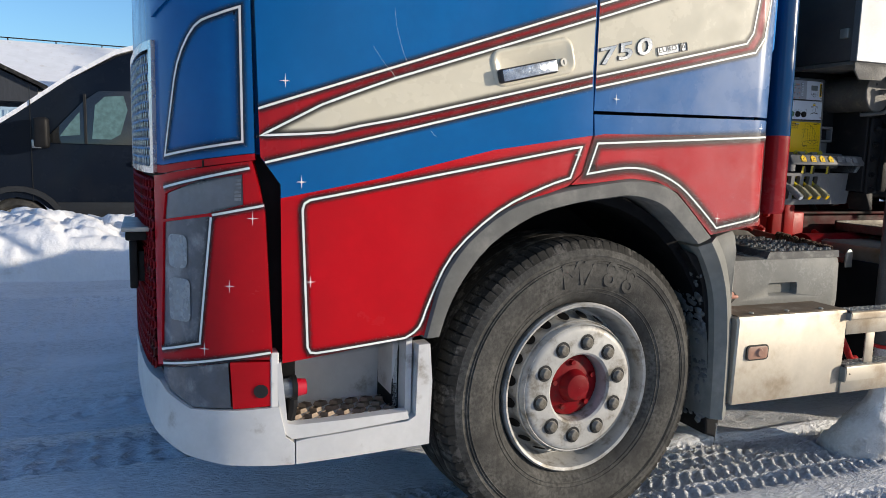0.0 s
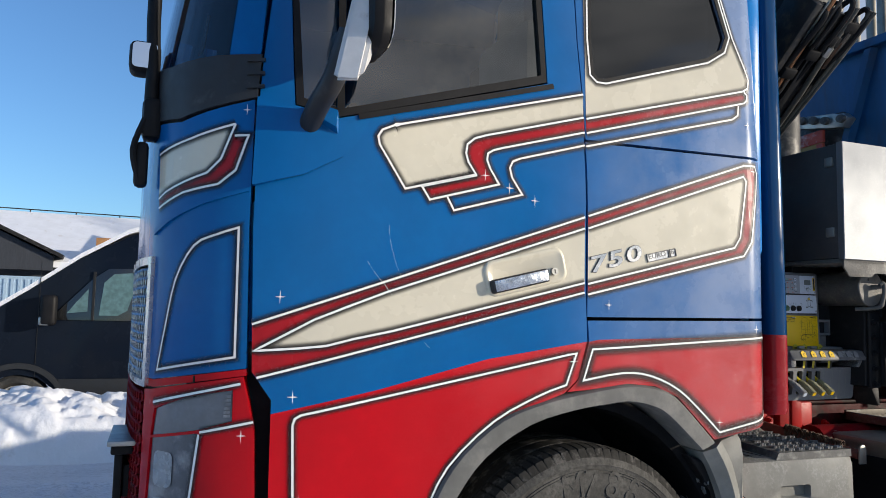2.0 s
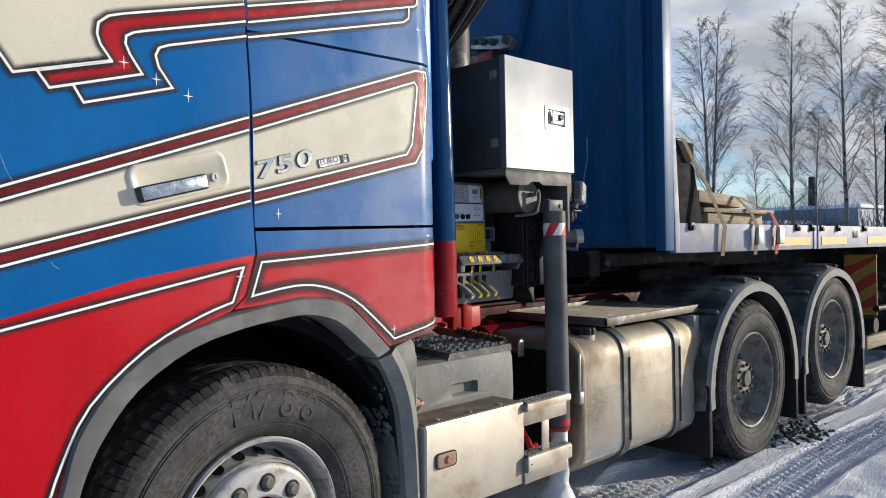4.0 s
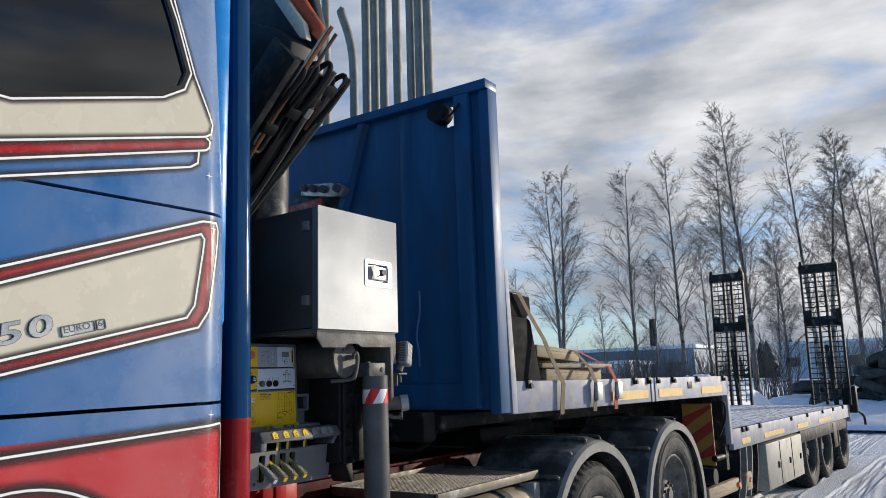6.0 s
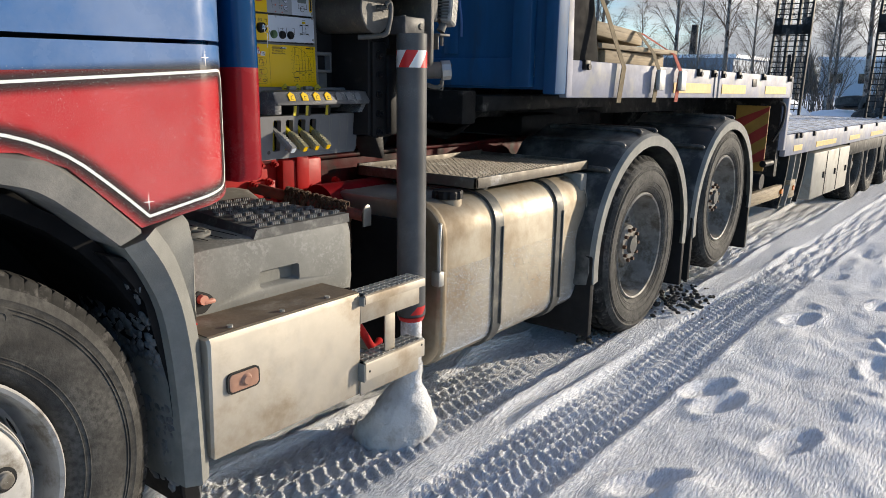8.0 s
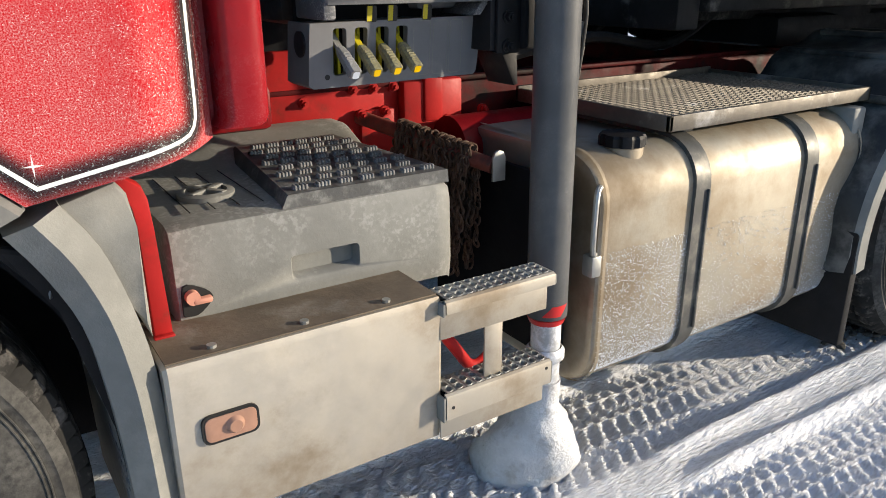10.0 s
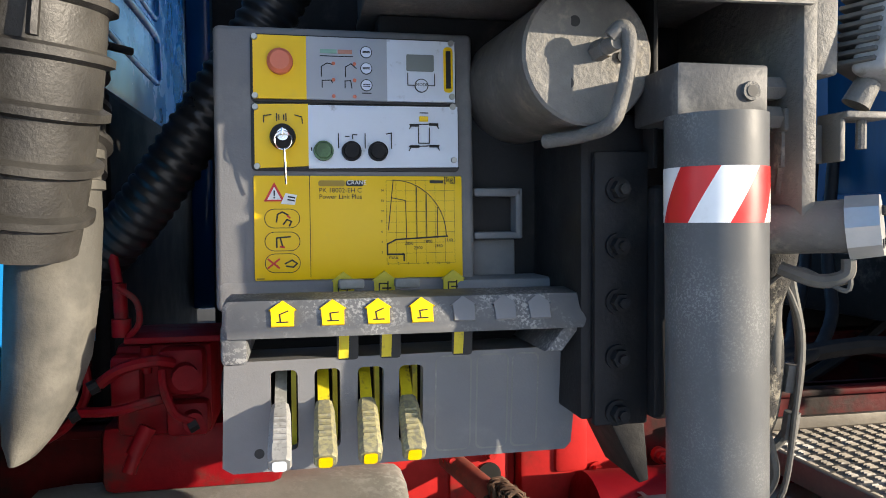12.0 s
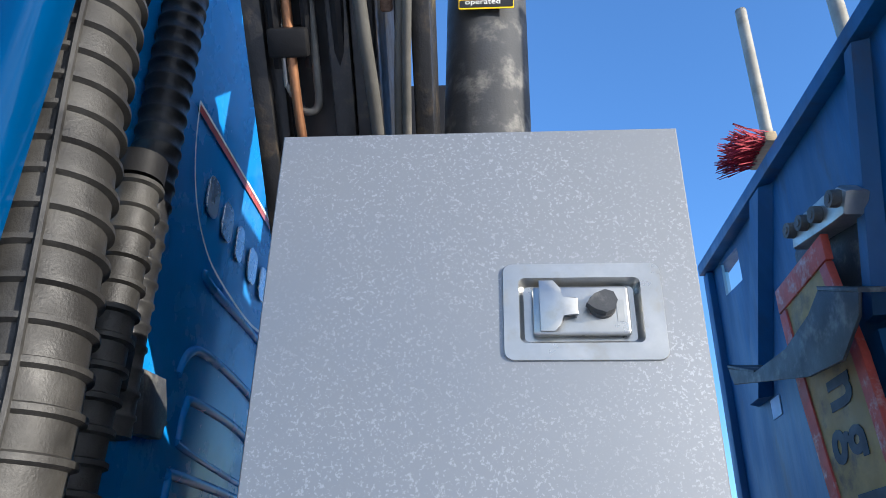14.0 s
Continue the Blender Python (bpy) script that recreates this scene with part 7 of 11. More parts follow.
# inner wheels' axle, fifth wheel and the dark underside
bm = bmesh.new()
for x, z in ((3.56, 0.49), (5.0, 0.60), (-0.015, 0.45)):
    cyl(bm, (x, 0.35, z), (x, 2.15, z), 0.09, 0.09, 14)
box(bm, (3.5, 0.80, 1.06), (4.6, 1.70, 1.20), 0.04)
cyl(bm, (4.1, 1.25, 1.18), (4.1, 1.25, 1.27), 0.46, 0.44, 32)
box(bm, (-0.8, 0.7, 0.55), (0.6, 1.8, 1.15), 0.08)
box(bm, (0.9, 1.0, 0.40), (1.7, 1.6, 0.90), 0.05)
# backing sheet added on the far side to block the bright snow beyond
box(bm, (1.75, 1.66, 0.92), (3.5, 1.72, 1.34), 0.02)
pieces("running_gear", bm, M_BLACK, truck, "black axles, engine, coupling plate and an added backing sheet", 40)
bm = bmesh.new()
box(bm, (1.0, 1.72, 0.30), (2.9, 2.42, 0.92), 0.08)
box(bm, (0.55, 2.05, 0.40), (0.95, 2.45, 1.0), 0.05)
pieces("far_side_tank", bm, M_TANK, truck, "tank on the far side", 40)
# spring and snow rolls on the chassis
bm = bmesh.new()
tube(bm, [(1.9, 0.7, 1.12), (2.4, 0.8, 1.16), (2.9, 0.9, 1.10), (3.3, 1.0, 1.2)], 0.02, 8)
tube(bm, [(1.85, 0.9, 1.3), (2.2, 1.0, 1.0), (2.6, 1.1, 1.08), (3.0, 1.2, 1.3)], 0.016, 8)
pieces("air_line", bm, M_BLACK, truck, "black air lines", 40)

# ---- loader crane behind the cab ----
crane = thing("loader_crane", "dark grey loader crane with console and stabiliser leg", "crane")
# -- control console --
CON = Matrix.Translation((-0.008, 0.362, 1.376)) @ pose(0, 0, 0, -2.2, 0, 0)       # console face: y 0 is the face, z from its lower edge


def face_part(name, bm, material, parent, label="", smooth=None):
    ob = part(name, bm, material, parent, label, smooth)
    ob.matrix_basis = CON
    return ob


bm = bmesh.new()
box(bm, (1.096, 0.002, -0.05), (1.433, 0.15, 0.315), 0.008, 3)
console = face_part("console", bm, M_CONSOLE, crane, "charcoal plastic control console", 40)
CX = lambda px: 1.148 + (px - 391) * 0.000731
CZ = lambda py: 0.119 + (567 - py) * 0.000752


def plate_of(name, x0, z0, x1, z1, r, y, material, label, t=0.004):
    bm = bmesh.new()
    prism(bm, rounded(x0, z0, x1, z1, r, 3), y - t, y, "y", 0.0006)
    return face_part(name, bm, material, crane, label, 30)


def inked(name, lines, width, material=None, y=-0.0082, parent=None):
    """Thin printed lines on the console's plates."""
    bm = bmesh.new()
    for pts in lines:
        for a, b in zip(pts, pts[1:]):
            a, b = Vector(a), Vector(b)
            d = (b - a)
            if d.length < 1e-6:
                continue
            n = Vector((-d.y, d.x)).normalized() * width / 2
            e = d.normalized() * width * 0.3
            bm.faces.new([bm.verts.new((p.x, y, p.y)) for p in (a - n - e, a + n - e, b + n + e, b - n + e)])
    ob = part(name, bm, material or M_INK, parent or crane)
    if len(lines) > 1:
        tagged(ob, kind="stuff")
    if parent is None:
        ob.matrix_basis = CON
    return ob


def disc(bm, x, z, r, y0, y1, seg=20, r1=None):
    cyl(bm, (x, y0, z), (x, y1, z), r, r1, seg)


# upper panel
up = plate_of("display_panel", CX(383), CZ(437), CX(748), CZ(321), 0.006, 0.003, M_INK, "black-edged display panel")
for nm, a, b, mat, lab in (("yellow_field", 388, 479, M_YELLOW, "yellow field"), ("grey_field", 479, 621, M_LABELGREY, "grey field"), ("pale_field", 621, 745, M_LABELWHITE, "pale field")):
    bm = bmesh.new()
    prism(bm, [(CX(a), CZ(432)), (CX(b), CZ(432)), (CX(b), CZ(325)), (CX(a), CZ(325))], -0.0062, -0.001, "y")
    part(nm, bm, mat, up, lab)
lo_p = plate_of("switch_panel", CX(383), CZ(554), CX(752), CZ(438), 0.006, 0.003, M_INK, "black-edged switch panel")
for nm, a, b, mat, lab in (("yellow_field", 389, 481, M_YELLOW, "yellow field"), ("pale_field", 481, 749, M_LABELWHITE, "pale field")):
    bm = bmesh.new()
    prism(bm, [(CX(a), CZ(550)), (CX(b), CZ(546)), (CX(b), CZ(440)), (CX(a), CZ(442))], -0.0062, -0.001, "y")
    part(nm, bm, mat, lo_p, lab)
screw = None
for px, py in ((391, 329), (738, 328), (391, 428), (739, 422), (391, 447), (740, 440), (393, 547), (741, 534)):
    if screw is None:
        bm = bmesh.new()
        disc(bm, 0, 0, 0.0042, 0.0, -0.0035, 14, 0.0036)
        screw = part("screw", bm, M_STEEL, console, "", 30)
    else:
        screw = again(screw, console)
    screw.matrix_basis = pose(CX(px), -0.006, CZ(py))
bm = bmesh.new()
disc(bm, CX(434), CZ(370), 0.0165, -0.006, -0.014, 28, 0.0160)
disc(bm, CX(434), CZ(370), 0.0160, -0.014, -0.018, 28, 0.0120)
part("emergency_button", bm, M_BTNRED, up, "faded red stop button", 40)
bm = bmesh.new()
prism(bm, rounded(CX(656), CZ(379), CX(706), CZ(350), 0.002), -0.0075, -0.006, "y")
part("display", bm, surface("grey display glass", (0.20, 0.22, 0.21), 0.2, var=0.05), up, "small grey display")
bm = bmesh.new()
prism(bm, rounded(CX(724), CZ(415), CX(741), CZ(335), 0.005), -0.0072, -0.006, "y")
part("maker_bar", bm, M_YELLOW, up, "plain yellow bar")
bm = bmesh.new()
prism(bm, rounded(CX(728), CZ(408), CX(737), CZ(342), 0.001), -0.0078, -0.0072, "y")
part("maker_mark", bm, M_INK, up, "plain dark bar")
for px, py, r, word in ((584, 349, 0.0078, ""), (584, 377, 0.0078, ""), (584, 406, 0.0078, ""), (683, 404, 0.0092, "MODE")):
    bm = bmesh.new()
    disc(bm, CX(px), CZ(py), r, -0.006, -0.0072, 22)
    b = part("ring", bm, M_INK, up)
    bm = bmesh.new()
    disc(bm, CX(px), CZ(py), r * 0.86, -0.006, -0.0080, 22)
    part("push_button", bm, M_LABELWHITE, up, "round pale button")
    if word:
        lettering("button_word", word, 0.0058, M_INK, up, pose(CX(px) - 0.0078, -0.0084, CZ(py) - 0.002), 0.0001)
inked("printed_mark", [[(CX(578), CZ(py)), (CX(590), CZ(py))] for py in (348, 350, 376, 378, 405, 408)] + [[(CX(503), CZ(358)), (CX(560), CZ(358))]]
      + [[(CX(505 + k * 42), CZ(393)), (CX(505 + k * 42), CZ(376)), (CX(515 + k * 42), CZ(370)), (CX(524 + k * 42), CZ(372 + 6 * k))] for k in (0, 1)]
      + [[(CX(506 + k * 40), CZ(412)), (CX(506 + k * 40), CZ(400)), (CX(522 + k * 34), CZ(399)), (CX(524 + k * 34), CZ(404 + 8 * k))] for k in (0, 1)]
      + [[(CX(658), CZ(383)), (CX(658), CZ(404)), (CX(672), CZ(404))], [(CX(707), CZ(383)), (CX(707), CZ(404)), (CX(695), CZ(404))], [(CX(576), CZ(420)), (CX(592), CZ(420))]], 0.0012, parent=up)
bm = bmesh.new()
for k in range(6):
    disc(bm, CX(526 + (k % 2) * 37), CZ(370 + (k // 2) * 28), 0.0024, -0.006, -0.0075, 10)
pieces("signal_lamp", bm, M_BTNRED, up, "tiny red signal lamp")
bm = bmesh.new()
prism(bm, [(CX(503), CZ(353)), (CX(532), CZ(353)), (CX(532), CZ(346)), (CX(503), CZ(346))], -0.0072, -0.006, "y")
part("signal_bar", bm, surface("green lamp bar", (0.20, 0.36, 0.28), 0.4, var=0.1), up, "greenish lamp bar")
bm = bmesh.new()
prism(bm, [(CX(534), CZ(353)), (CX(559), CZ(353)), (CX(559), CZ(346)), (CX(534), CZ(346))], -0.0072, -0.006, "y")
part("signal_bar", bm, surface("orange lamp bar", (0.45, 0.20, 0.14), 0.4, var=0.1), up, "reddish lamp bar")
# key switch, round switches
bm = bmesh.new()
disc(bm, CX(437), CZ(497), 0.0165, -0.006, -0.020, 28, 0.0150)
part("key_switch", bm, M_BLACK, lo_p, "black key switch", 40)
bm = bmesh.new()
disc(bm, CX(437), CZ(496), 0.0075, -0.020, -0.023, 18)
box(bm, (CX(437) - 0.0012, -0.040, CZ(500)), (CX(437) + 0.0012, -0.022, CZ(488)), 0.0005)
ring = [(CX(438) + 0.0105 * math.cos(a), -0.036, CZ(508) + 0.0115 * math.sin(a)) for a in [2 * math.pi * i / 20 for i in range(21)]]
tube(bm, ring, 0.0010, 6, 0)
tube(bm, [(CX(440), -0.036, CZ(522)), (CX(441), -0.034, CZ(550)), (CX(442), -0.030, CZ(580))], 0.0016, 6, 3)
part("key", bm, M_CHROME, lo_p, "steel key on a ring and cord", 40)
M_GREENBTN = surface("dusty green switch", (0.07, 0.14, 0.06), 0.5, var=0.4, scale=60)
for px, mat, lab in ((507, M_GREENBTN, "dusty green push switch"), (556, M_BLACK, "black push switch"), (603, M_BLACK, "black push switch")):
    bm = bmesh.new()
    disc(bm, CX(px), CZ(520), 0.0130, -0.006, -0.012, 26, 0.0125)
    disc(bm, CX(px), CZ(520), 0.0105, -0.012, -0.0145, 26, 0.0095)
    part("push_switch", bm, [mat], lo_p, lab, 40)
inked("printed_mark", [[(CX(405), CZ(473)), (CX(405), CZ(462)), (CX(418), CZ(460))], [(CX(458), CZ(460)), (CX(470), CZ(463)), (CX(471), CZ(474))], [(CX(431), CZ(460)), (CX(431), CZ(468))], [(CX(439), CZ(460)), (CX(439), CZ(468))], [(CX(427), CZ(458)), (CX(427), CZ(470))], [(CX(443), CZ(458)), (CX(443), CZ(470))],
                        [(CX(533), CZ(515)), (CX(533), CZ(490))], [(CX(580), CZ(515)), (CX(580), CZ(490))], [(CX(627), CZ(515)), (CX(627), CZ(488)), (CX(618), CZ(490))], [(CX(486), CZ(515)), (CX(486), CZ(520))], [(CX(545), CZ(495)), (CX(552), CZ(495))], [(CX(558), CZ(499)), (CX(558), CZ(492)), (CX(566), CZ(492))],
                        [(CX(676), CZ(478)), (CX(676), CZ(505)), (CX(696), CZ(505)), (CX(696), CZ(478))], [(CX(660), CZ(473)), (CX(712), CZ(471))], [(CX(659), CZ(511)), (CX(714), CZ(509))], [(CX(660), CZ(480)), (CX(664), CZ(472))], [(CX(709), CZ(472)), (CX(713), CZ(479))], [(CX(659), CZ(518)), (CX(663), CZ(510))], [(CX(710), CZ(510)), (CX(714), CZ(517))], [(CX(679), CZ(452)), (CX(694), CZ(452))]], 0.0014, parent=lo_p)
inked("outline_mark", [[(CX(662), CZ(474)), (CX(676), CZ(474))], [(CX(697), CZ(472)), (CX(711), CZ(472))], [(CX(662), CZ(511)), (CX(676), CZ(511))], [(CX(697), CZ(510)), (CX(712), CZ(510))]], 0.0036, parent=lo_p)
bm = bmesh.new()
prism(bm, [(CX(678), CZ(467)), (CX(694), CZ(467)), (CX(694), CZ(458)), (CX(678), CZ(458))], -0.0085, -0.006, "y")
part("yellow_mark", bm, M_YELLOW, lo_p)
# yellow load plate
yl = plate_of("load_plate", CX(386), CZ(740), CX(756), CZ(562), 0.002, 0.001, M_YELLOW, "yellow load chart plate", 0.003)
Y = -0.0024
inked("printed_mark", [[(CX(482), CZ(562)), (CX(482), CZ(735))]], 0.0008, y=Y, parent=yl)
for cz_ in (635, 674, 711):
    o = rounded(CX(404), CZ(cz_ + 16), CX(464), CZ(cz_ - 16), 0.0118, 5)
    inked("symbol_frame", [o + o[:1]], 0.0009, y=Y, parent=yl)
inked("symbol", [[(CX(424), CZ(641)), (CX(426), CZ(628)), (CX(434), CZ(624)), (CX(444), CZ(629))], [(CX(436), CZ(645)), (CX(442), CZ(637)), (CX(450), CZ(640)), (CX(446), CZ(648))], [(CX(424), CZ(684)), (CX(424), CZ(668)), (CX(448), CZ(666))], [(CX(430), CZ(668)), (CX(434), CZ(682))], [(CX(438), CZ(712)), (CX(450), CZ(706)), (CX(459), CZ(712)), (CX(452), CZ(718)), (CX(440), CZ(716))]], 0.0020, y=Y, parent=yl)
inked("symbol", [[(CX(409), CZ(704)), (CX(428), CZ(719))], [(CX(409), CZ(719)), (CX(428), CZ(704))], [(CX(443), CZ(630)), (CX(447), CZ(634))], [(CX(430), CZ(683)), (CX(437), CZ(684))]], 0.0024, M_SIGNRED, y=Y, parent=yl)
bm = bmesh.new()
prism(bm, [(CX(403), CZ(606)), (CX(439), CZ(606)), (CX(421), CZ(573))], Y - 0.0004, Y, "y")
part("warning_rim", bm, M_SIGNRED, yl, "red warning triangle")
bm = bmesh.new()
prism(bm, [(CX(409), CZ(603)), (CX(433), CZ(603)), (CX(421), CZ(581))], Y - 0.0008, Y - 0.0004, "y")
prism(bm, [(CX(432), CZ(610)), (CX(456), CZ(612)), (CX(460), CZ(595)), (CX(440), CZ(592))], Y - 0.0008, Y, "y")
pieces("warning_field", bm, M_SIGNWHITE, yl, "white warning field")
inked("warning_mark", [[(CX(421), CZ(588)), (CX(421), CZ(596))], [(CX(421), CZ(599)), (CX(421), CZ(600))], [(CX(445), CZ(598)), (CX(456), CZ(600))], [(CX(444), CZ(603)), (CX(455), CZ(605))]], 0.0020, y=Y - 0.001, parent=yl)
bm = bmesh.new()
prism(bm, rounded(CX(497), CZ(580), CX(544), CZ(570), 0.003), Y - 0.0003, Y, "y")
part("maker_bar", bm, surface("amber bar", (0.35, 0.22, 0.02), 0.5), yl, "plain dark amber bar")
bm = bmesh.new()
prism(bm, rounded(CX(545), CZ(580), CX(577), CZ(570), 0.003), Y - 0.0003, Y, "y")
part("word_bar", bm, M_INK, yl, "black bar")
lettering("plate_word", "CRANE", 0.0078, M_SIGNWHITE, yl, pose(CX(547), Y - 0.0005, CZ(579)), 0.0001)
lettering("plate_word", "PK 18002-EH C", 0.0085, M_INK, yl, pose(CX(498), Y - 0.0003, CZ(593)), 0.0001)
lettering("plate_word", "Power Link Plus", 0.0085, M_INK, yl, pose(CX(498), Y - 0.0003, CZ(604)), 0.0001)
lettering("plate_word", "[kg]", 0.0105, M_INK, yl, pose(CX(722), Y - 0.0003, CZ(575)), 0.0001)
lettering("plate_word", "max", 0.0075, M_INK, yl, pose(CX(620), Y - 0.0003, CZ(709)), 0.0001)
for word, px, py in (("2850", 649, 684), ("2500", 666, 692), ("1800", 684, 681), ("1380", 703, 689), ("1140", 722, 679)):
    lettering("plate_number", word, 0.0058, M_INK, yl, pose(CX(px), Y - 0.0003, CZ(py)), 0.0001)
for k, word in enumerate(("14", "12", "10", "8", "6", "4", "2")):
    lettering("plate_number", word, 0.0042, M_INK, yl, pose(CX(607), Y - 0.0003, CZ(590 + k * 18)), 0.0001)
for k in range(7):
    lettering("plate_number", str(2 * k), 0.0042, M_INK, yl, pose(CX(618 + k * 18), Y - 0.0003, CZ(718)), 0.0001)
arc = [(CX(630 + 96 * math.sin(a)), CZ(668 - 99 * math.cos(a))) for a in [radians(90 * i / 14) for i in range(15)]]
inked("chart_line", [arc, [(CX(620), CZ(656)), (CX(630), CZ(569))], [(CX(627), CZ(600)), (CX(652), CZ(605)), (CX(653), CZ(672))]] + [[(CX(x), CZ(y)), (CX(x), CZ(671))] for x, y in ((672, 581), (690, 594), (710, 617))], 0.0011, y=Y, parent=yl)
inked("chart_grid", [[(CX(617), CZ(570 + k * 18.2)), (CX(742), CZ(569 + k * 18.2))] for k in range(9)] + [[(CX(617 + k * 17.8), CZ(570)), (CX(617 + k * 17.8), CZ(714))] for k in range(8)], 0.0003, y=Y - 0.0001, parent=yl)
inked("chart_boom", [[(CX(618), CZ(681)), (CX(634), CZ(673)), (CX(728), CZ(668))], [(CX(618), CZ(682)), (CX(618), CZ(699)), (CX(648), CZ(699)), (CX(648), CZ(710))]], 0.0021, y=Y, parent=yl)
inked("word_bar", [[(CX(698), CZ(572)), (CX(720), CZ(572))]], 0.0038, y=Y, parent=yl)
inked("small_print", [[(CX(390), CZ(737)), (CX(402), CZ(737))]], 0.0012, y=Y, parent=yl)

# -- lever bank below the console --
bank = new("lever_bank")
bank.parent = crane
bank.location = (-0.010, -0.026, -0.006)
bank["label"] = "charcoal plastic lever bank with four levers"
SLOTS = [(1.166, 1.198), (1.218, 1.249), (1.270, 1.302), (1.321, 1.351)]
def bank_face(x, z, y=0.0):
    """The bank's front: leaning back towards its foot."""
    return Vector((x, 0.318 + (1.285 - z) * 0.10 + y, z))
bm = bmesh.new()
b = bmesh.new()
outline = [(1.108, 1.150), (1.120, 1.142), (1.540, 1.146), (1.548, 1.155), (1.556, 1.284), (1.113, 1.280)]
holes = [rounded(a, 1.168, c, 1.268, 0.007, 3) for a, c in SLOTS]
edges = []
for loop in (outline, *holes):
    vs = [b.verts.new((x, z, 0)) for x, z in loop]
    edges += [b.edges.new((vs[i], vs[(i + 1) % len(vs)])) for i in range(len(vs))]
bmesh.ops.triangle_fill(b, use_beauty=True, edges=edges)
A = {v: bm.verts.new(bank_face(v.co.x, v.co.y)) for v in b.verts}
for f in b.faces:
    bm.faces.new([A[v] for v in f.verts])
B = {}
for e in b.edges:
    if len(e.link_faces) == 1:
        for v in e.verts:
            if v not in B:
                inner = any(a - 0.002 < v.co.x < c + 0.002 and 1.16 < v.co.y < 1.275 for a, c in SLOTS)
                B[v] = bm.verts.new(bank_face(v.co.x, v.co.y, 0.02 if inner else 0.12))
        bm.faces.new((A[e.verts[0]], A[e.verts[1]], B[e.verts[1]], B[e.verts[0]]))
b.free()
part("bank_front", bm, M_CONSOLE, bank, "slotted charcoal front", 30)
bm = bmesh.new()
box(bm, (1.118, 0.40, 1.15), (1.55, 0.42, 1.34))
part("bank_inside", bm, M_BACKDARK, bank)
bm = bmesh.new()
rings(bm, [[(x, 0.248 + o, 1.318 + o), (x, 0.246 + o, 1.328), (x, 0.262, 1.358 - o), (x, 0.310, 1.362 - o), (x, 0.345, 1.348 - o), (x, 0.345, 1.335), (x, 0.300, 1.325)] for x, o in ((1.118, 0.005), (1.124, 0.0), (1.532, 0.0), (1.540, 0.006))])
box(bm, (1.116, 0.252, 1.288), (1.145, 0.40, 1.335), 0.006)
prism(bm, [(1.520, 1.325), (1.540, 1.330), (1.536, 1.318), (1.512, 1.288), (1.490, 1.288)], 0.262, 0.40, "y", 0.003)
part("icon_rail", bm, surface("scuffed charcoal plastic", (0.085, 0.088, 0.093), 0.55, var=0.15, scale=9, dirt=(0.30, 0.30, 0.29, 0.8), dirt_at=(0.46, 0.62), dirt_scale=9, fine=(0.48, 0.58, 260), bump=0.1), bank, "scuffed rail with symbol plates", 40)
bm = bmesh.new()
box(bm, (1.098, 0.388, 1.33), (1.436, 0.50, 1.375), 0.010)
box(bm, (1.40, 0.36, 1.30), (1.56, 0.52, 1.37), 0.008)
box(bm, (1.436, 0.40, 1.42), (1.50, 0.52, 1.43), 0.003)
box(bm, (1.436, 0.40, 1.478), (1.505, 0.52, 1.490), 0.004)
box(bm, (1.495, 0.40, 1.42), (1.505, 0.52, 1.49), 0.003)
box(bm, (1.436, 0.42, 1.36), (1.50, 0.54, 1.42), 0.004)
pieces("bank_top", bm, M_CONSOLE, bank, "charcoal housing above the levers", 30)
HOUSE = [(-0.013, -0.014), (0.013, -0.014), (0.013, 0.006), (0.016, 0.006), (0.0, 0.018), (-0.016, 0.006), (-0.013, 0.006)]
RAIL = Matrix.Translation((0, 0.2535, 1.342)) @ pose(0, 0, 0, -28, 0, 0)
for k, x in enumerate((1.183, 1.238, 1.289, 1.339, 1.388, 1.437, 1.479)):
    bm = bmesh.new()
    prism(bm, [(px * 0.95, pz * 0.95) for px, pz in HOUSE], -0.0035, 0.0, "y", 0.0005)
    h = part("symbol_plate", bm, M_YELLOW if k < 4 else M_CONSOLE, bank, "yellow arrow-shaped symbol plate" if k < 4 else "charcoal arrow-shaped plate", 20)
    h.matrix_basis = RAIL @ pose(x, 0, 0)
    if k < 4:
        o = inked("symbol", [[(-0.006, -0.009), (0.006, -0.009)], [(-0.002, -0.009), (-0.003, 0.000), (0.006, 0.004 - 0.003 * (k % 2))]], 0.0016, y=-0.0040, parent=h)
        o.matrix_basis = Matrix.Identity(4)
for x in (1.257, 1.309, 1.399):
    bm = bmesh.new()
    prism(bm, HOUSE, -0.004, 0.0, "y", 0.0005)
    h = part("symbol_plate", bm, surface("dull yellow symbol", (0.50, 0.42, 0.03), 0.5, var=0.15, scale=40), bank, "dull yellow arrow-shaped symbol plate", 20)
    h.matrix_basis = pose(x, 0.366, 1.364)
    o = inked("symbol", [[(-0.007, -0.010), (-0.007, 0.002), (0.004, 0.002)], [(0.004, -0.010), (0.004, 0.004)], [(-0.003, -0.004), (0.008, -0.004)]], 0.0018, y=-0.0046, parent=h)
    o.matrix_basis = Matrix.Identity(4)
for x in (1.257, 1.309, 1.399):
    bm = bmesh.new()
    o = rounded(x - 0.012, 1.278, x + 0.014, 1.312, 0.004, 2)
    bm.faces.new([bm.verts.new(bank_face(px, pz, -0.0008)) for px, pz in o])
    part("stem_slot", bm, M_INK, bank, "dark slot under the rail")
    bm = bmesh.new()
    bm.faces.new([bm.verts.new(bank_face(px, pz, -0.0014)) for px, pz in ((x - 0.010, 1.280), (x + 0.002, 1.280), (x + 0.003, 1.312), (x - 0.009, 1.312))])
    part("rear_stem", bm, M_LEVERY, bank, "yellow stem of a rear lever")
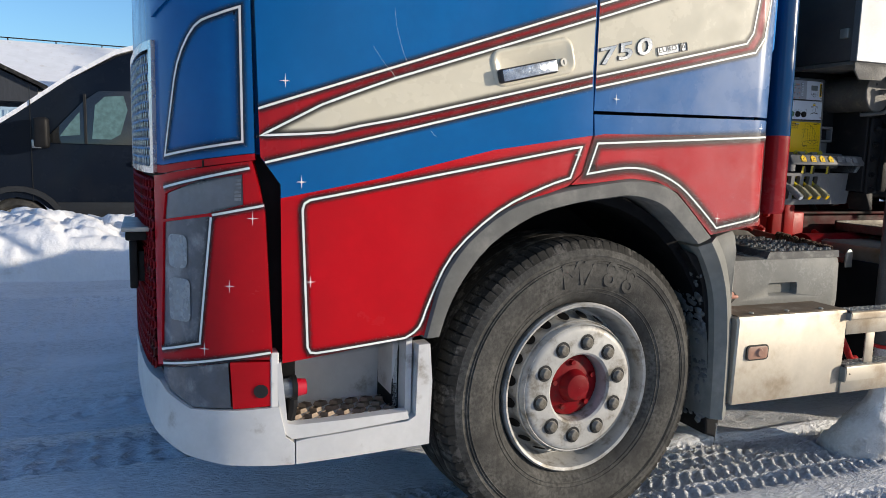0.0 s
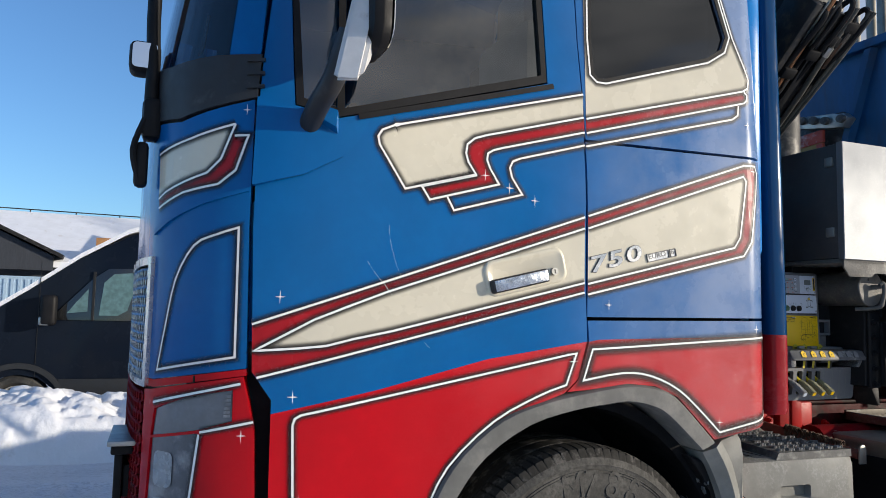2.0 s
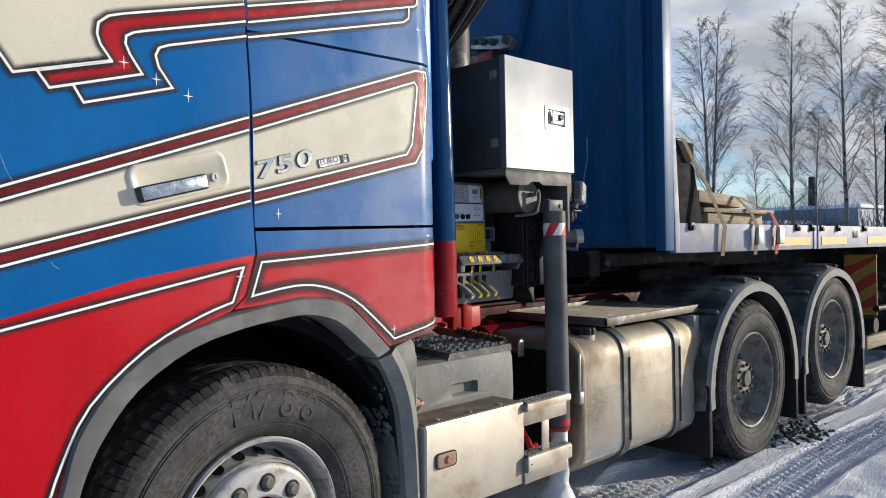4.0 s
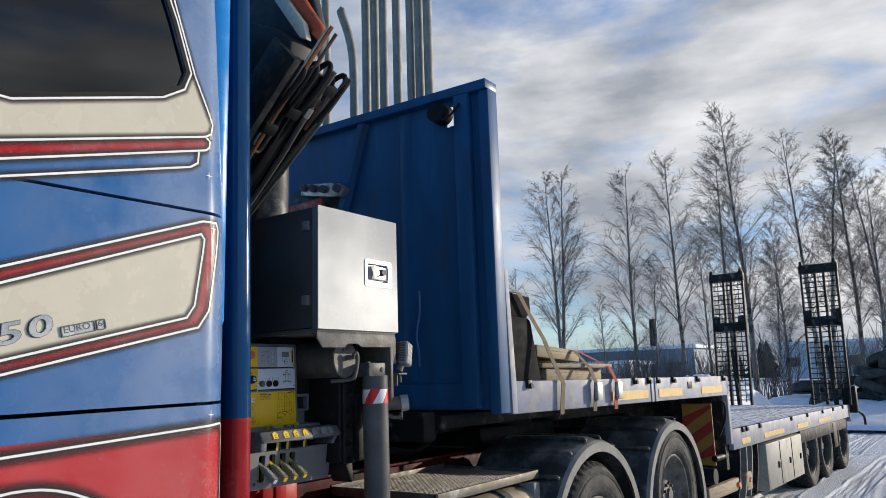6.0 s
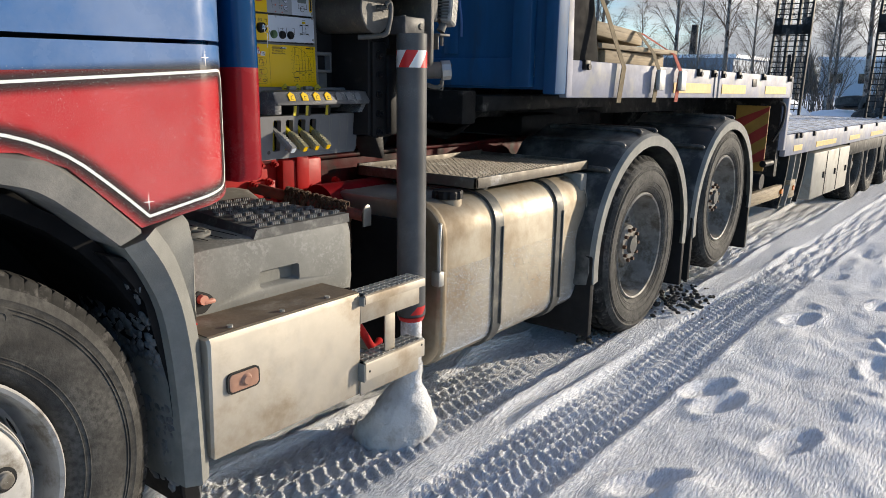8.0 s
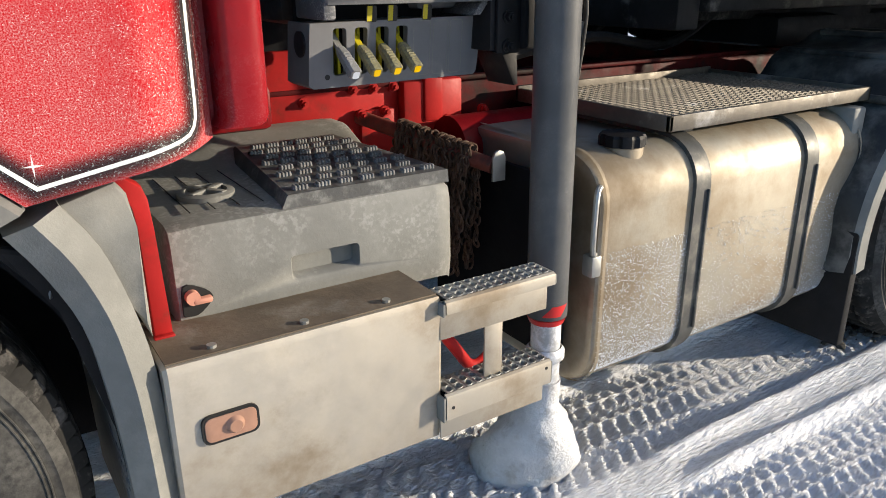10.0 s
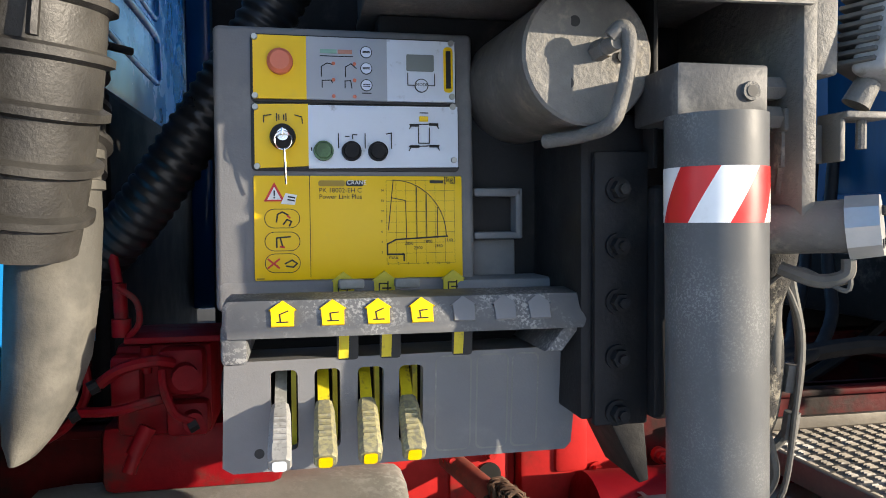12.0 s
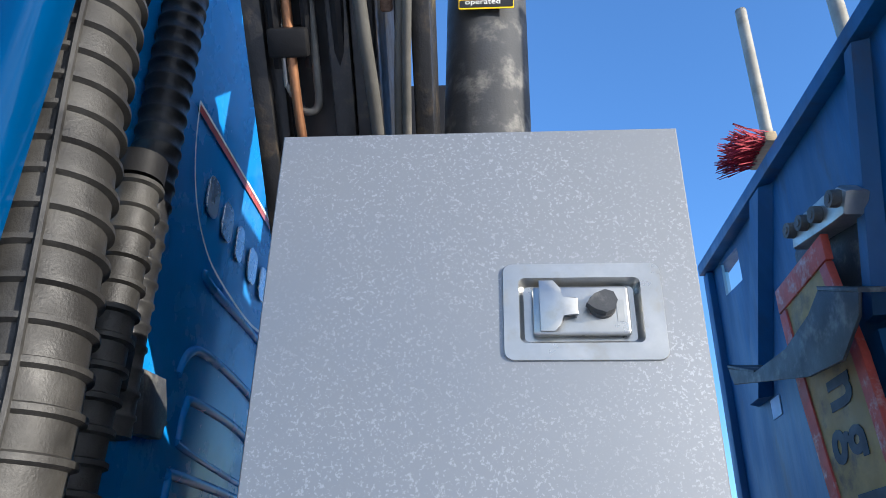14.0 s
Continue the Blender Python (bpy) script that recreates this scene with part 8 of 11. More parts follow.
for x in (1.265, 1.335):
    bm = bmesh.new()
    box(bm, (x - 0.016, 0.335, 1.362), (x + 0.016, 0.35, 1.374), 0.003)
    part("tab", bm, M_BOXGREY, bank, "small grey tab", 30)
M_GRIP0 = surface("worn grey grip", (0.26, 0.26, 0.25), 0.45, var=0.2, scale=40, dirt=(0.10, 0.10, 0.10, 0.6), dirt_at=(0.50, 0.66), dirt_scale=160)
M_GRIP = surface("worn yellow grip", (0.27, 0.245, 0.13), 0.45, var=0.2, scale=40, dirt=(0.11, 0.11, 0.095, 0.7), dirt_at=(0.42, 0.62), dirt_scale=170)
for k, (a, c) in enumerate(SLOTS):
    xc = (a + c) / 2
    end = Vector((1.1775 + 0.0502 * k, 0.243, 1.178 + 0.001 * k))
    lever = new("lever")
    lever.parent = bank
    lever["label"] = "crane lever with a worn grip"
    bm = bmesh.new()
    root = Vector((xc - 0.004, 0.385, 1.272))
    d = (end - root).normalized()
    u = Vector((1, 0, 0))
    v = d.cross(u).normalized()
    rings(bm, [[p + u * sx * w + v * sz * 0.004 for sx, sz in ((-1, -1), (1, -1), (1, 1), (-1, 1))] for p, w in ((root, 0.007), (root.lerp(end, 0.62), 0.007))])
    part("lever_arm", bm, M_LEVERY if k else M_BOXGREY, lever, "flat lever arm")
    bm = bmesh.new()
    rings(bm, [[p + u * sx * w + v * sz * w * 0.9 for sx, sz in ((-1, -0.6), (-0.6, -1), (0.6, -1), (1, -0.6), (1, 0.6), (0.6, 1), (-0.6, 1), (-1, 0.6))] for p, w in ((root.lerp(end, 0.50), 0.0095), (root.lerp(end, 0.60), 0.012), (root.lerp(end, 0.97), 0.0135), (end, 0.0115))])
    for q in range(5):
        p = root.lerp(end, 0.66 + q * 0.05)
        box(bm, (-0.007, -0.0015, -0.0016), (0.007, 0.0015, 0.0016), 0.0, m=Matrix.Translation(p + v * (-0.0125 if v.z < 0 else 0.0125)))
    part("grip", bm, M_GRIP0 if k == 0 else M_GRIP, lever, "worn grey grip" if k == 0 else "grip with worn yellow paint", 30)
    bm = bmesh.new()
    ringpts = [end + d * 0.0015 + u * px + v * pz for px, pz in rounded(-0.0078, -0.0088, 0.0078, 0.0088, 0.004, 3)]
    bm.faces.new([bm.verts.new(p) for p in ringpts])
    part("grip_cap", bm, M_LABELWHITE if k == 0 else M_YELLOW, lever, "white grip cap" if k == 0 else "yellow grip cap")
    bm = bmesh.new()
    box(bm, (c - 0.008, 0.355, 1.16), (c - 0.002, 0.375, 1.275), 0.0)
    part("lever_stem", bm, M_LEVERY, lever, "yellow upright stem")
bm = bmesh.new()
for a, c in ((1.367, 1.412), (1.420, 1.460), (1.466, 1.500)):
    o = rounded(a, 1.155, c, 1.277, 0.008, 3)
    for p, q in zip(o, o[1:] + o[:1]):
        P, Q = bank_face(*p, -0.0006), bank_face(*q, -0.0006)
        w = Vector((0.0011, 0, 0.0011))
        bm.faces.new([bm.verts.new(t) for t in (P - w, Q - w, Q + w, P + w)])
part("moulded_outline", bm, M_BOXGREY, bank, "moulded blank outlines")
bm = bmesh.new()
cyl(bm, bank_face(1.1515, 1.166, 0.004), bank_face(1.1515, 1.166, -0.001), 0.006, seg=16)
cyl(bm, (1.1135, 0.37, 1.235), (1.107, 0.37, 1.235), 0.028, 0.028, 20)
pieces("bank_hole", bm, M_INK, bank, "small dark hole")
# behind the bank: dark valve housing
bm = bmesh.new()
box(bm, (1.12, 0.50, 1.26), (1.56, 0.82, 1.72), 0.03)
pieces("valve_housing", bm, surface("dark valve housing", (0.03, 0.03, 0.032), 0.6, var=0.3, scale=12, dirt=(0.14, 0.12, 0.09), dirt_at=(0.52, 0.72), dirt_scale=15, bump=0.3), crane, "dark oily valve housing", 30)

# -- round reservoir with its handle --
res = new("reservoir")
res.parent = crane
res.location = (-0.012, -0.010, -0.005)
res["label"] = "round grey reservoir caked with mud, with a bent handle"
RC = Vector((1.523, 0.19, 1.628))
bm = bmesh.new()
turned(bm, [(0.070, 0.34), (0.076, 0.33), (0.077, 0.012), (0.0785, 0.010), (0.0785, 0.0), (0.075, -0.003), (0.0005, -0.003)], 56, Matrix.Translation(RC) @ pose(0, 0, 0, 0, 0, 4))
part("drum", bm, M_CRANELT, res, "mud-splashed grey drum", 40)
bm = bmesh.new()
for x, z in ((1.506, 1.664), (1.563, 1.627), (1.499, 1.596)):
    cyl(bm, (x, 0.188, z), (x, 0.1855, z), 0.0062, seg=18)
pieces("hole", bm, M_INK, res, "three round holes")
bm = bmesh.new()
cyl(bm, (1.533, 0.188, 1.632), (1.536, 0.168, 1.633), 0.012, 0.011, 6)
cyl(bm, (1.536, 0.168, 1.633), (1.540, 0.150, 1.634), 0.009, 0.008, 12)
tube(bm, [(1.534, 0.155, 1.640), (1.545, 0.150, 1.650), (1.552, 0.148, 1.640), (1.552, 0.148, 1.610), (1.545, 0.150, 1.575), (1.535, 0.155, 1.548), (1.520, 0.20, 1.540), (1.49, 0.24, 1.537)], 0.0085, 10, 6)
part("handle", bm, M_CRANELT, res, "bent steel handle", 40)

# -- stabiliser leg --
leg = new("stabiliser_leg")
leg.parent = crane
leg.location = (0.043, 0.091, -0.002)
leg["label"] = "grey hydraulic stabiliser leg standing in the snow"
LEG0, LEG1 = Vector((1.590, 0.032, 1.552)), Vector((1.606, 0.038, 0.535))
leg_at = lambda z: LEG0.lerp(LEG1, (LEG0.z - z) / (LEG0.z - LEG1.z))
bm = bmesh.new()
cyl(bm, LEG0, LEG1, 0.0535, 0.0535, 40)
part("outer_tube", bm, M_POLE, leg, "grey painted outer tube", 40)
bm = bmesh.new()
cyl(bm, leg_at(0.532), leg_at(0.515), 0.053, 0.046, 32)
part("wiper_ring", bm, M_SIGNRED, leg, "red ring at the tube's end", 40)
bm = bmesh.new()
cyl(bm, leg_at(0.52), leg_at(0.16), 0.040, 0.040, 28)
turned(bm, [(0.044, 0.0), (0.052, 0.01), (0.052, 0.03), (0.044, 0.04)], 24, Matrix.Translation(leg_at(0.44)) @ pose(0, 0, 0, -90))
part("inner_tube", bm, surface("icy steel rod", (0.50, 0.51, 0.52), 0.5, metal=0.3, var=0.15, scale=20, dirt=(0.78, 0.8, 0.84), dirt_at=(0.42, 0.6), dirt_scale=25, bump=0.4), leg, "icy steel inner tube", 40)


def lumpy(bm, loops_at, seg, seed, amount):
    rr = random.Random(seed)
    loops = []
    ph = [rr.uniform(0, 6.28) for _ in range(6)]
    for k, (c, r) in enumerate(loops_at):
        loops.append([c + Vector((math.cos(a), math.sin(a), 0)) * r * (1 + amount * (math.sin(3 * a + ph[0] + k) * 0.5 + math.sin(5 * a + ph[1] - k * 0.7) * 0.35 + rr.uniform(-0.4, 0.4))) for a in [2 * math.pi * i / seg for i in range(seg)]])
    rings(bm, loops)


bm = bmesh.new()
base = leg_at(0.05)
prof = [(0.146, -0.05), (0.146, 0.0), (0.145, 0.02), (0.143, 0.04), (0.140, 0.06), (0.136, 0.08), (0.131, 0.10), (0.125, 0.12), (0.118, 0.14), (0.109, 0.16), (0.099, 0.18), (0.088, 0.20), (0.073, 0.22), (0.062, 0.238), (0.054, 0.255), (0.048, 0.275), (0.045, 0.30), (0.044, 0.34)]
loops = []
for r0, z in prof:
    c = leg_at(max(z, 0.10))
    k = max(0.0, 1 - z / 0.30)
    ang = np.arange(56) * 2 * math.pi / 56
    px, py = r0 * np.cos(ang) * 7, r0 * np.sin(ang) * 7
    lump = 1 + k * (0.16 * value_noise(px + z * 6, py, 1.3, 61) + 0.09 * value_noise(px, py + z * 8, 2.4, 62)) + 0.05 * value_noise(px * 2 + z * 18, py * 2, 3.0, 63)
    loops.append([(c.x + 0.02 * k + r0 * l * math.cos(a), c.y + 0.11 * k + r0 * l * math.sin(a), z + 0.02 * k * (l - 1) * 5) for a, l in zip(ang, lump)])
rings(bm, loops)
part("snowy_foot", bm, surface("dirty packed snow", (0.62, 0.63, 0.65), 0.6, var=0.12, scale=9, dirt=(0.38, 0.36, 0.34, 0.7), dirt_at=(0.48, 0.70), dirt_scale=14, bump=0.8, bump_scale=60, relief=0.008), leg, "foot plate buried in a cone of snow", 60)
# red and white band
def bandstrip(z0, z1, k0, k1, slant):
    """A slanted strip round the leg, between fractions of its girth."""
    bm = bmesh.new()
    rows = []
    for i in range(7):
        t = i / 6
        z = z0 + (z1 - z0) * t
        c = leg_at(z)
        row = []
        for j in range(9):
            f = k0 + (k1 - k0) * j / 8 + slant * t
            a = 2 * math.pi * f
            row.append(bm.verts.new(c + Vector((math.sin(a), -math.cos(a), 0.09 * 0)) * 0.0542))
        rows.append(row)
    for a, b in zip(rows, rows[1:]):
        for j in range(8):
            bm.faces.new((a[j], a[j + 1], b[j + 1], b[j]))
    return bm
for k in range(8):
    part("band_stripe", bandstrip(1.438, 1.496, -0.42 + k * 0.125, -0.42 + (k + 1) * 0.125, 0.10), M_SIGNRED if k % 2 else M_SIGNWHITE, leg, "red reflective stripe" if k % 2 else "white reflective stripe", 60)
for k in range(4):
    part("band_stripe", bandstrip(0.545, 0.575, -0.30 + k * 0.15, -0.30 + (k + 1) * 0.15, 0.08), M_SIGNRED if k % 2 else M_POLE, leg, "worn red stripe", 60)
bm = bmesh.new()
box(bm, (1.538, 0.018, 1.548), (1.644, 0.122, 1.606), 0.004)
part("valve_block", bm, M_CRANE, leg, "grey hydraulic block", 30)
bm = bmesh.new()
cyl(bm, (1.622, 0.019, 1.577), (1.622, 0.014, 1.577), 0.011, 0.010, 18)
cyl(bm, (1.575, 0.06, 1.606), (1.575, 0.06, 1.612), 0.014, 0.012, 12)
part("port", bm, M_CRANELT, leg, "threaded port", 30)
bm = bmesh.new()
cyl(bm, (1.622, 0.0145, 1.577), (1.622, 0.0132, 1.577), 0.0062, seg=14)
part("port_hole", bm, M_INK, leg)
# fittings and hoses beside the leg
bm = bmesh.new()
for z in (1.590, 1.557):
    cyl(bm, (1.644, 0.07, z), (1.668, 0.07, z), 0.009, 0.009, 12)
    cyl(bm, (1.668, 0.07, z), (1.690, 0.07, z), 0.014, 0.014, 6)
    cyl(bm, (1.690, 0.07, z), (1.706, 0.07, z), 0.011, 0.011, 12)
box(bm, (1.700, 0.055, 1.575), (1.728, 0.085, 1.605), 0.004)
box(bm, (1.690, 0.055, 1.540), (1.716, 0.085, 1.568), 0.004)
for x, z in ((1.716, 1.545), (1.704, 1.520)):
    cyl(bm, (x, 0.07, z + 0.03), (x, 0.07, z - 0.02), 0.014, 0.014, 6)
    cyl(bm, (x, 0.07, z - 0.02), (x, 0.075, z - 0.05), 0.011, 0.011, 12)
pieces("fitting", bm, M_CRANELT, leg, "grey hydraulic fittings", 30)
for k, (x, z) in enumerate(((1.716, 1.50), (1.704, 1.475))):
    bm = bmesh.new()
    tube(bm, [(x, 0.075, z), (x - 0.004 + 0.006 * k, 0.085, z - 0.06), (1.700 + 0.012 * k, 0.10, 1.38), (1.705 + 0.02 * k, 0.12, 1.25)], 0.009, 10, 5)
    part("pressure_hose", bm, M_HOSEGREY, leg, "grey pressure hose", 40)
bm = bmesh.new()
tube(bm, [(1.700, 0.11, 1.435), (1.712, 0.115, 1.40), (1.708, 0.12, 1.34), (1.722, 0.13, 1.27), (1.712, 0.14, 1.20), (1.70, 0.15, 1.17)], lambda t: 0.030 + 0.006 * math.sin(9 * t) - 0.008 * t, 14, 6)
part("hose_sleeve", bm, surface("braided sleeve", (0.035, 0.033, 0.03), 0.9, var=0.4, scale=60, dirt=(0.2, 0.18, 0.14), dirt_at=(0.5, 0.65), dirt_scale=50, bump=0.8, bump_scale=320), leg, "dirty braided hose sleeve", 50)
for k, pts in enumerate(([(1.735, 0.12, 1.43), (1.748, 0.12, 1.36), (1.762, 0.12, 1.28), (1.755, 0.13, 1.18), (1.725, 0.14, 1.14)], [(1.72, 0.13, 1.18), (1.735, 0.13, 1.12), (1.72, 0.14, 1.085), (1.69, 0.15, 1.08)], [(1.74, 0.12, 1.36), (1.755, 0.11, 1.30), (1.748, 0.11, 1.20), (1.74, 0.12, 1.10), (1.71, 0.13, 1.06)])):
    bm = bmesh.new()
    tube(bm, pts, 0.0065 if k < 2 else 0.004, 8, 6)
    part("pressure_hose", bm, M_HOSEGREY, leg, "thin grey hose", 40)
bm = bmesh.new()
for z in (1.26, 1.20):
    cyl(bm, (1.752, 0.12, z), (1.750, 0.125, z - 0.035), 0.010, 0.010, 6)
pieces("fitting", bm, M_CRANELT, leg, "grey hose unions", 30)
# grey cylinder motor with a pale end, and a work lamp
bm = bmesh.new()
cyl(bm, (1.678, 0.085, 1.428), (1.745, 0.020, 1.433), 0.028, 0.030, 28)
part("valve_cylinder", bm, M_CRANELT, leg, "mud-splashed valve cylinder", 40)
bm = bmesh.new()
cyl(bm, (1.745, 0.020, 1.431), (1.768, -0.003, 1.434), 0.037, 0.035, 10)
part("cylinder_cap", bm, M_STEEL, leg, "pale aluminium end cap", 30)
bm = bmesh.new()
d = Vector((0.023, -0.023, 0.001)).normalized()
e1 = Vector((d.y, -d.x, 0)).normalized()
for a in (0.8, 2.4, 3.9, 5.5):
    p = Vector((1.768, -0.003, 1.432)) + e1 * 0.025 * math.cos(a) + Vector((0, 0, 1)) * 0.025 * math.sin(a)
    cyl(bm, p, p + d * 0.003, 0.0055, 0.0055, 10)
pieces("cap_screw", bm, M_INK, leg, "dark cap screws")
bm = bmesh.new()
tube(bm, [(1.690, 0.06, 1.385), (1.715, 0.03, 1.372), (1.738, 0.015, 1.378), (1.742, 0.015, 1.396)], 0.008, 8)
tube(bm, [(1.690, 0.09, 1.36), (1.705, 0.05, 1.385), (1.735, 0.01, 1.362), (1.742, 0.015, 1.390)], 0.003, 6)
pieces("cylinder_pipe", bm, M_HOSEGREY, leg, "small pipe and cable", 40)
lamp = new("work_lamp")
lamp.parent = crane
lamp.location = (0.040, 0.034, 0.004)
lamp["label"] = "square grey work lamp with cooling fins"
LM = Matrix.Translation((1.815, 0.10, 1.640)) @ pose(0, 0, 0, 0, 15, 20)
bm = bmesh.new()
box(bm, (-0.036, -0.022, -0.052), (0.036, 0.018, 0.052), 0.008, 3, LM)
part("lamp_body", bm, surface("dull grey lamp paint", (0.24, 0.24, 0.235), 0.55, var=0.2, scale=14, dirt=(0.12, 0.115, 0.10), dirt_at=(0.52, 0.7), dirt_scale=25, bump=0.1), lamp, "frosted grey lamp body", 40)
bm = bmesh.new()
for k in range(8):
    box(bm, (-0.040, -0.012, -0.042 + k * 0.0115), (-0.020, 0.040, -0.0365 + k * 0.0115), 0.001, 1, LM)
    box(bm, (-0.028, 0.016, -0.042 + k * 0.0115), (0.030, 0.040, -0.0365 + k * 0.0115), 0.001, 1, LM)
pieces("cooling_fin", bm, M_STRAP, lamp, "dark cooling fins")
bm = bmesh.new()
box(bm, (-0.030, -0.025, -0.046), (0.030, -0.0215, 0.046), 0.002, 2, LM)
part("lamp_glass", bm, surface("dusty lamp glass", (0.40, 0.385, 0.34), 0.4, var=0.18, scale=40), lamp, "dusty lamp glass")
bm = bmesh.new()
for i in range(3):
    for j in range(4):
        p0, p1 = LM @ Vector((-0.02 + i * 0.02, -0.0255, -0.033 + j * 0.022)), LM @ Vector((-0.02 + i * 0.02, -0.0262, -0.033 + j * 0.022))
        cyl(bm, p0, p1, 0.0078, 0.0066, 16)
pieces("lens", bm, surface("dull lens", (0.33, 0.32, 0.29), 0.25, var=0.15, scale=60), lamp, "round lamp lenses", 40)
bm = bmesh.new()
cyl(bm, (1.795, 0.105, 1.592), (1.782, 0.11, 1.565), 0.014, 0.016, 14)
box(bm, (1.755, 0.09, 1.548), (1.815, 0.135, 1.556), 0.002)
box(bm, (1.755, 0.10, 1.50), (1.762, 0.14, 1.556), 0.002)
cyl(bm, (1.790, 0.11, 1.552), (1.790, 0.11, 1.515), 0.006, 0.006, 10)
box(bm, (1.715, 0.13, 1.50), (1.762, 0.145, 1.545), 0.002)
part("lamp_bracket", bm, M_CRANELT, lamp, "grey lamp bracket", 30)
# beam with bolts that carries the leg
bm = bmesh.new()
box(bm, (1.52, 0.224, 1.20), (1.60, 0.46, 1.565), 0.004)
box(bm, (1.532, 0.211, 1.195), (1.600, 0.223, 1.52), 0.003)
prism(bm, [(1.560, 1.194), (1.605, 1.194), (1.612, 1.118), (1.600, 1.115)], 0.23, 0.34, "y", 0.003)
box(bm, (1.46, 0.461, 1.22), (1.60, 0.62, 1.50), 0.015)
box(bm, (1.601, 0.20, 1.20), (1.65, 0.30, 1.48), 0.01)
pieces("leg_beam", bm, M_BEAM, crane, "dark bolted beam carrying the leg", 30)
for k in range(5):
    bm = bmesh.new()
    z = 1.475 - k * 0.066
    cyl(bm, (1.560, 0.211, z), (1.560, 0.206, z), 0.015, 0.015, 20)
    cyl(bm, (1.560, 0.206, z), (1.560, 0.194, z), 0.011, 0.011, 6)
    cyl(bm, (1.560, 0.194, z), (1.560, 0.187, z), 0.006, 0.006, 10)
    part("bolt", bm, M_BEAM, crane, "", 30)
# column, folded booms, boom cylinder, hoses
bm = bmesh.new()
box(bm, (1.12, 0.85, 1.06), (1.75, 1.75, 1.42), 0.05)
cyl(bm, (1.43, 1.25, 1.40), (1.43, 1.25, 2.1), 0.26, 0.22, 32)
box(bm, (1.10, 0.96, 1.30), (1.78, 1.30, 2.06), 0.03)
box(bm, (0.98, 1.32, 1.06), (1.60, 1.62, 3.3), 0.03)
box(bm, (1.0, 1.9, 1.10), (1.8, 2.35, 1.50), 0.04)
box(bm, (1.2, 0.90, 1.12), (1.55, 2.3, 1.28), 0.03)
pieces("column_piece", bm, M_BEAM, crane, "dark crane column and base", 40)
bm = bmesh.new()
cyl(bm, (1.535, 0.70, 1.80), (1.545, 0.68, 3.7), 0.098, 0.094, 40)
part("boom_cylinder", bm, M_CRANE, crane, "thick dark grey boom cylinder", 40)
SG = Matrix.Translation((1.540, 0.5785, 2.898))
bm = bmesh.new()
prism(bm, rounded(-0.062, 0.0, 0.062, 0.16, 0.004), -0.0015, 0.0, "y", m=SG)
sign = part("sticker", bm, M_YELLOW, crane, "small yellow sticker")
bm = bmesh.new()
prism(bm, rounded(-0.060, 0.004, 0.060, 0.026, 0.003), -0.0022, -0.0015, "y", m=SG)
for k in range(3):
    prism(bm, rounded(-0.046 + k * 0.034, 0.05, -0.020 + k * 0.034, 0.085, 0.004), -0.0022, -0.0015, "y", m=SG)
pieces("sticker_print", bm, M_INK, sign, "black bars")
lettering("sticker_word", "operated", 0.022, M_SIGNWHITE, sign, SG @ pose(-0.048, -0.0026, 0.009), 0.0001)
# the folded outer boom slants up across the truck: x as in the world, y away from its underside, z along it
BOOM = Matrix(((1, 0, 0, 0), (0, 0.667, -0.745, 0.41), (0, 0.745, 0.667, 2.50), (0, 0, 0, 1)))
M_OILY = surface("black oily steel", (0.016, 0.016, 0.017), 0.4, var=0.3, scale=20, dirt=(0.06, 0.045, 0.03), dirt_at=(0.5, 0.7), dirt_scale=20, bump=0.3)
M_BOOM = surface("dark boom paint", (0.020, 0.021, 0.023), 0.5, var=0.2, scale=8, bump=0.15)


def boom_part(name, bm, material, label="", smooth=40):
    ob = part(name, bm, material, crane, label, smooth)
    ob.matrix_basis = BOOM
    return ob


bm = bmesh.new()
prism(bm, [(0.03, 0.40), (0.10, 0.47), (0.22, 0.46), (0.46, 0.36), (0.56, 0.20), (0.50, -0.80), (0.03, -0.80)], 1.15, 1.335, "x", 0.012)
boom_part("outer_boom", bm, M_BOOM, "dark folded outer boom", 30)
for lo, hi, lab in (((1.118, -0.02, -0.80), (1.152, 0.16, 0.44), "black oily boom rail"), ((1.262, -0.012, -0.80), (1.300, 0.03, 0.42), "brownish black boom rail"), ((1.302, -0.004, -0.80), (1.345, 0.05, 0.40), "dark boom rail"), ((1.150, 0.0, -0.80), (1.175, 0.03, 0.44), "black oily boom rail"), ((1.405, 0.02, -0.80), (1.440, 0.20, 0.36), "black oily boom rail")):
    bm = bmesh.new()
    box(bm, lo, hi, 0.004)
    boom_part("boom_rail", bm, M_OILY, lab, 30)
bm = bmesh.new()
tube(bm, [(1.193, -0.012, 0.62), (1.195, -0.012, 0.3), (1.196, -0.012, 0.05), (1.200, -0.010, -0.08), (1.196, 0.0, -0.2), (1.19, 0.02, -0.80)], 0.0088, 10, 5)
boom_part("copper_pipe", bm, M_COPPER, "brownish copper pipe", 40)
bm = bmesh.new()
tube(bm, [(1.236, -0.006, 0.60), (1.236, -0.006, 0.10), (1.236, -0.006, 0.03), (1.230, -0.006, 0.006), (1.215, -0.006, 0.0), (1.203, -0.002, 0.004)], 0.0075, 10, 5)
boom_part("boom_pipe", bm, M_STRAP, "worn dark pipe with a hooked end", 40)
bm = bmesh.new()
tube(bm, [(1.180, -0.008, 0.60), (1.180, -0.008, 0.10), (1.182, -0.008, 0.05), (1.188, -0.004, 0.03)], 0.0050, 8, 5)
boom_part("boom_pipe", bm, M_STEEL, "thin pipe with flaked paint", 40)
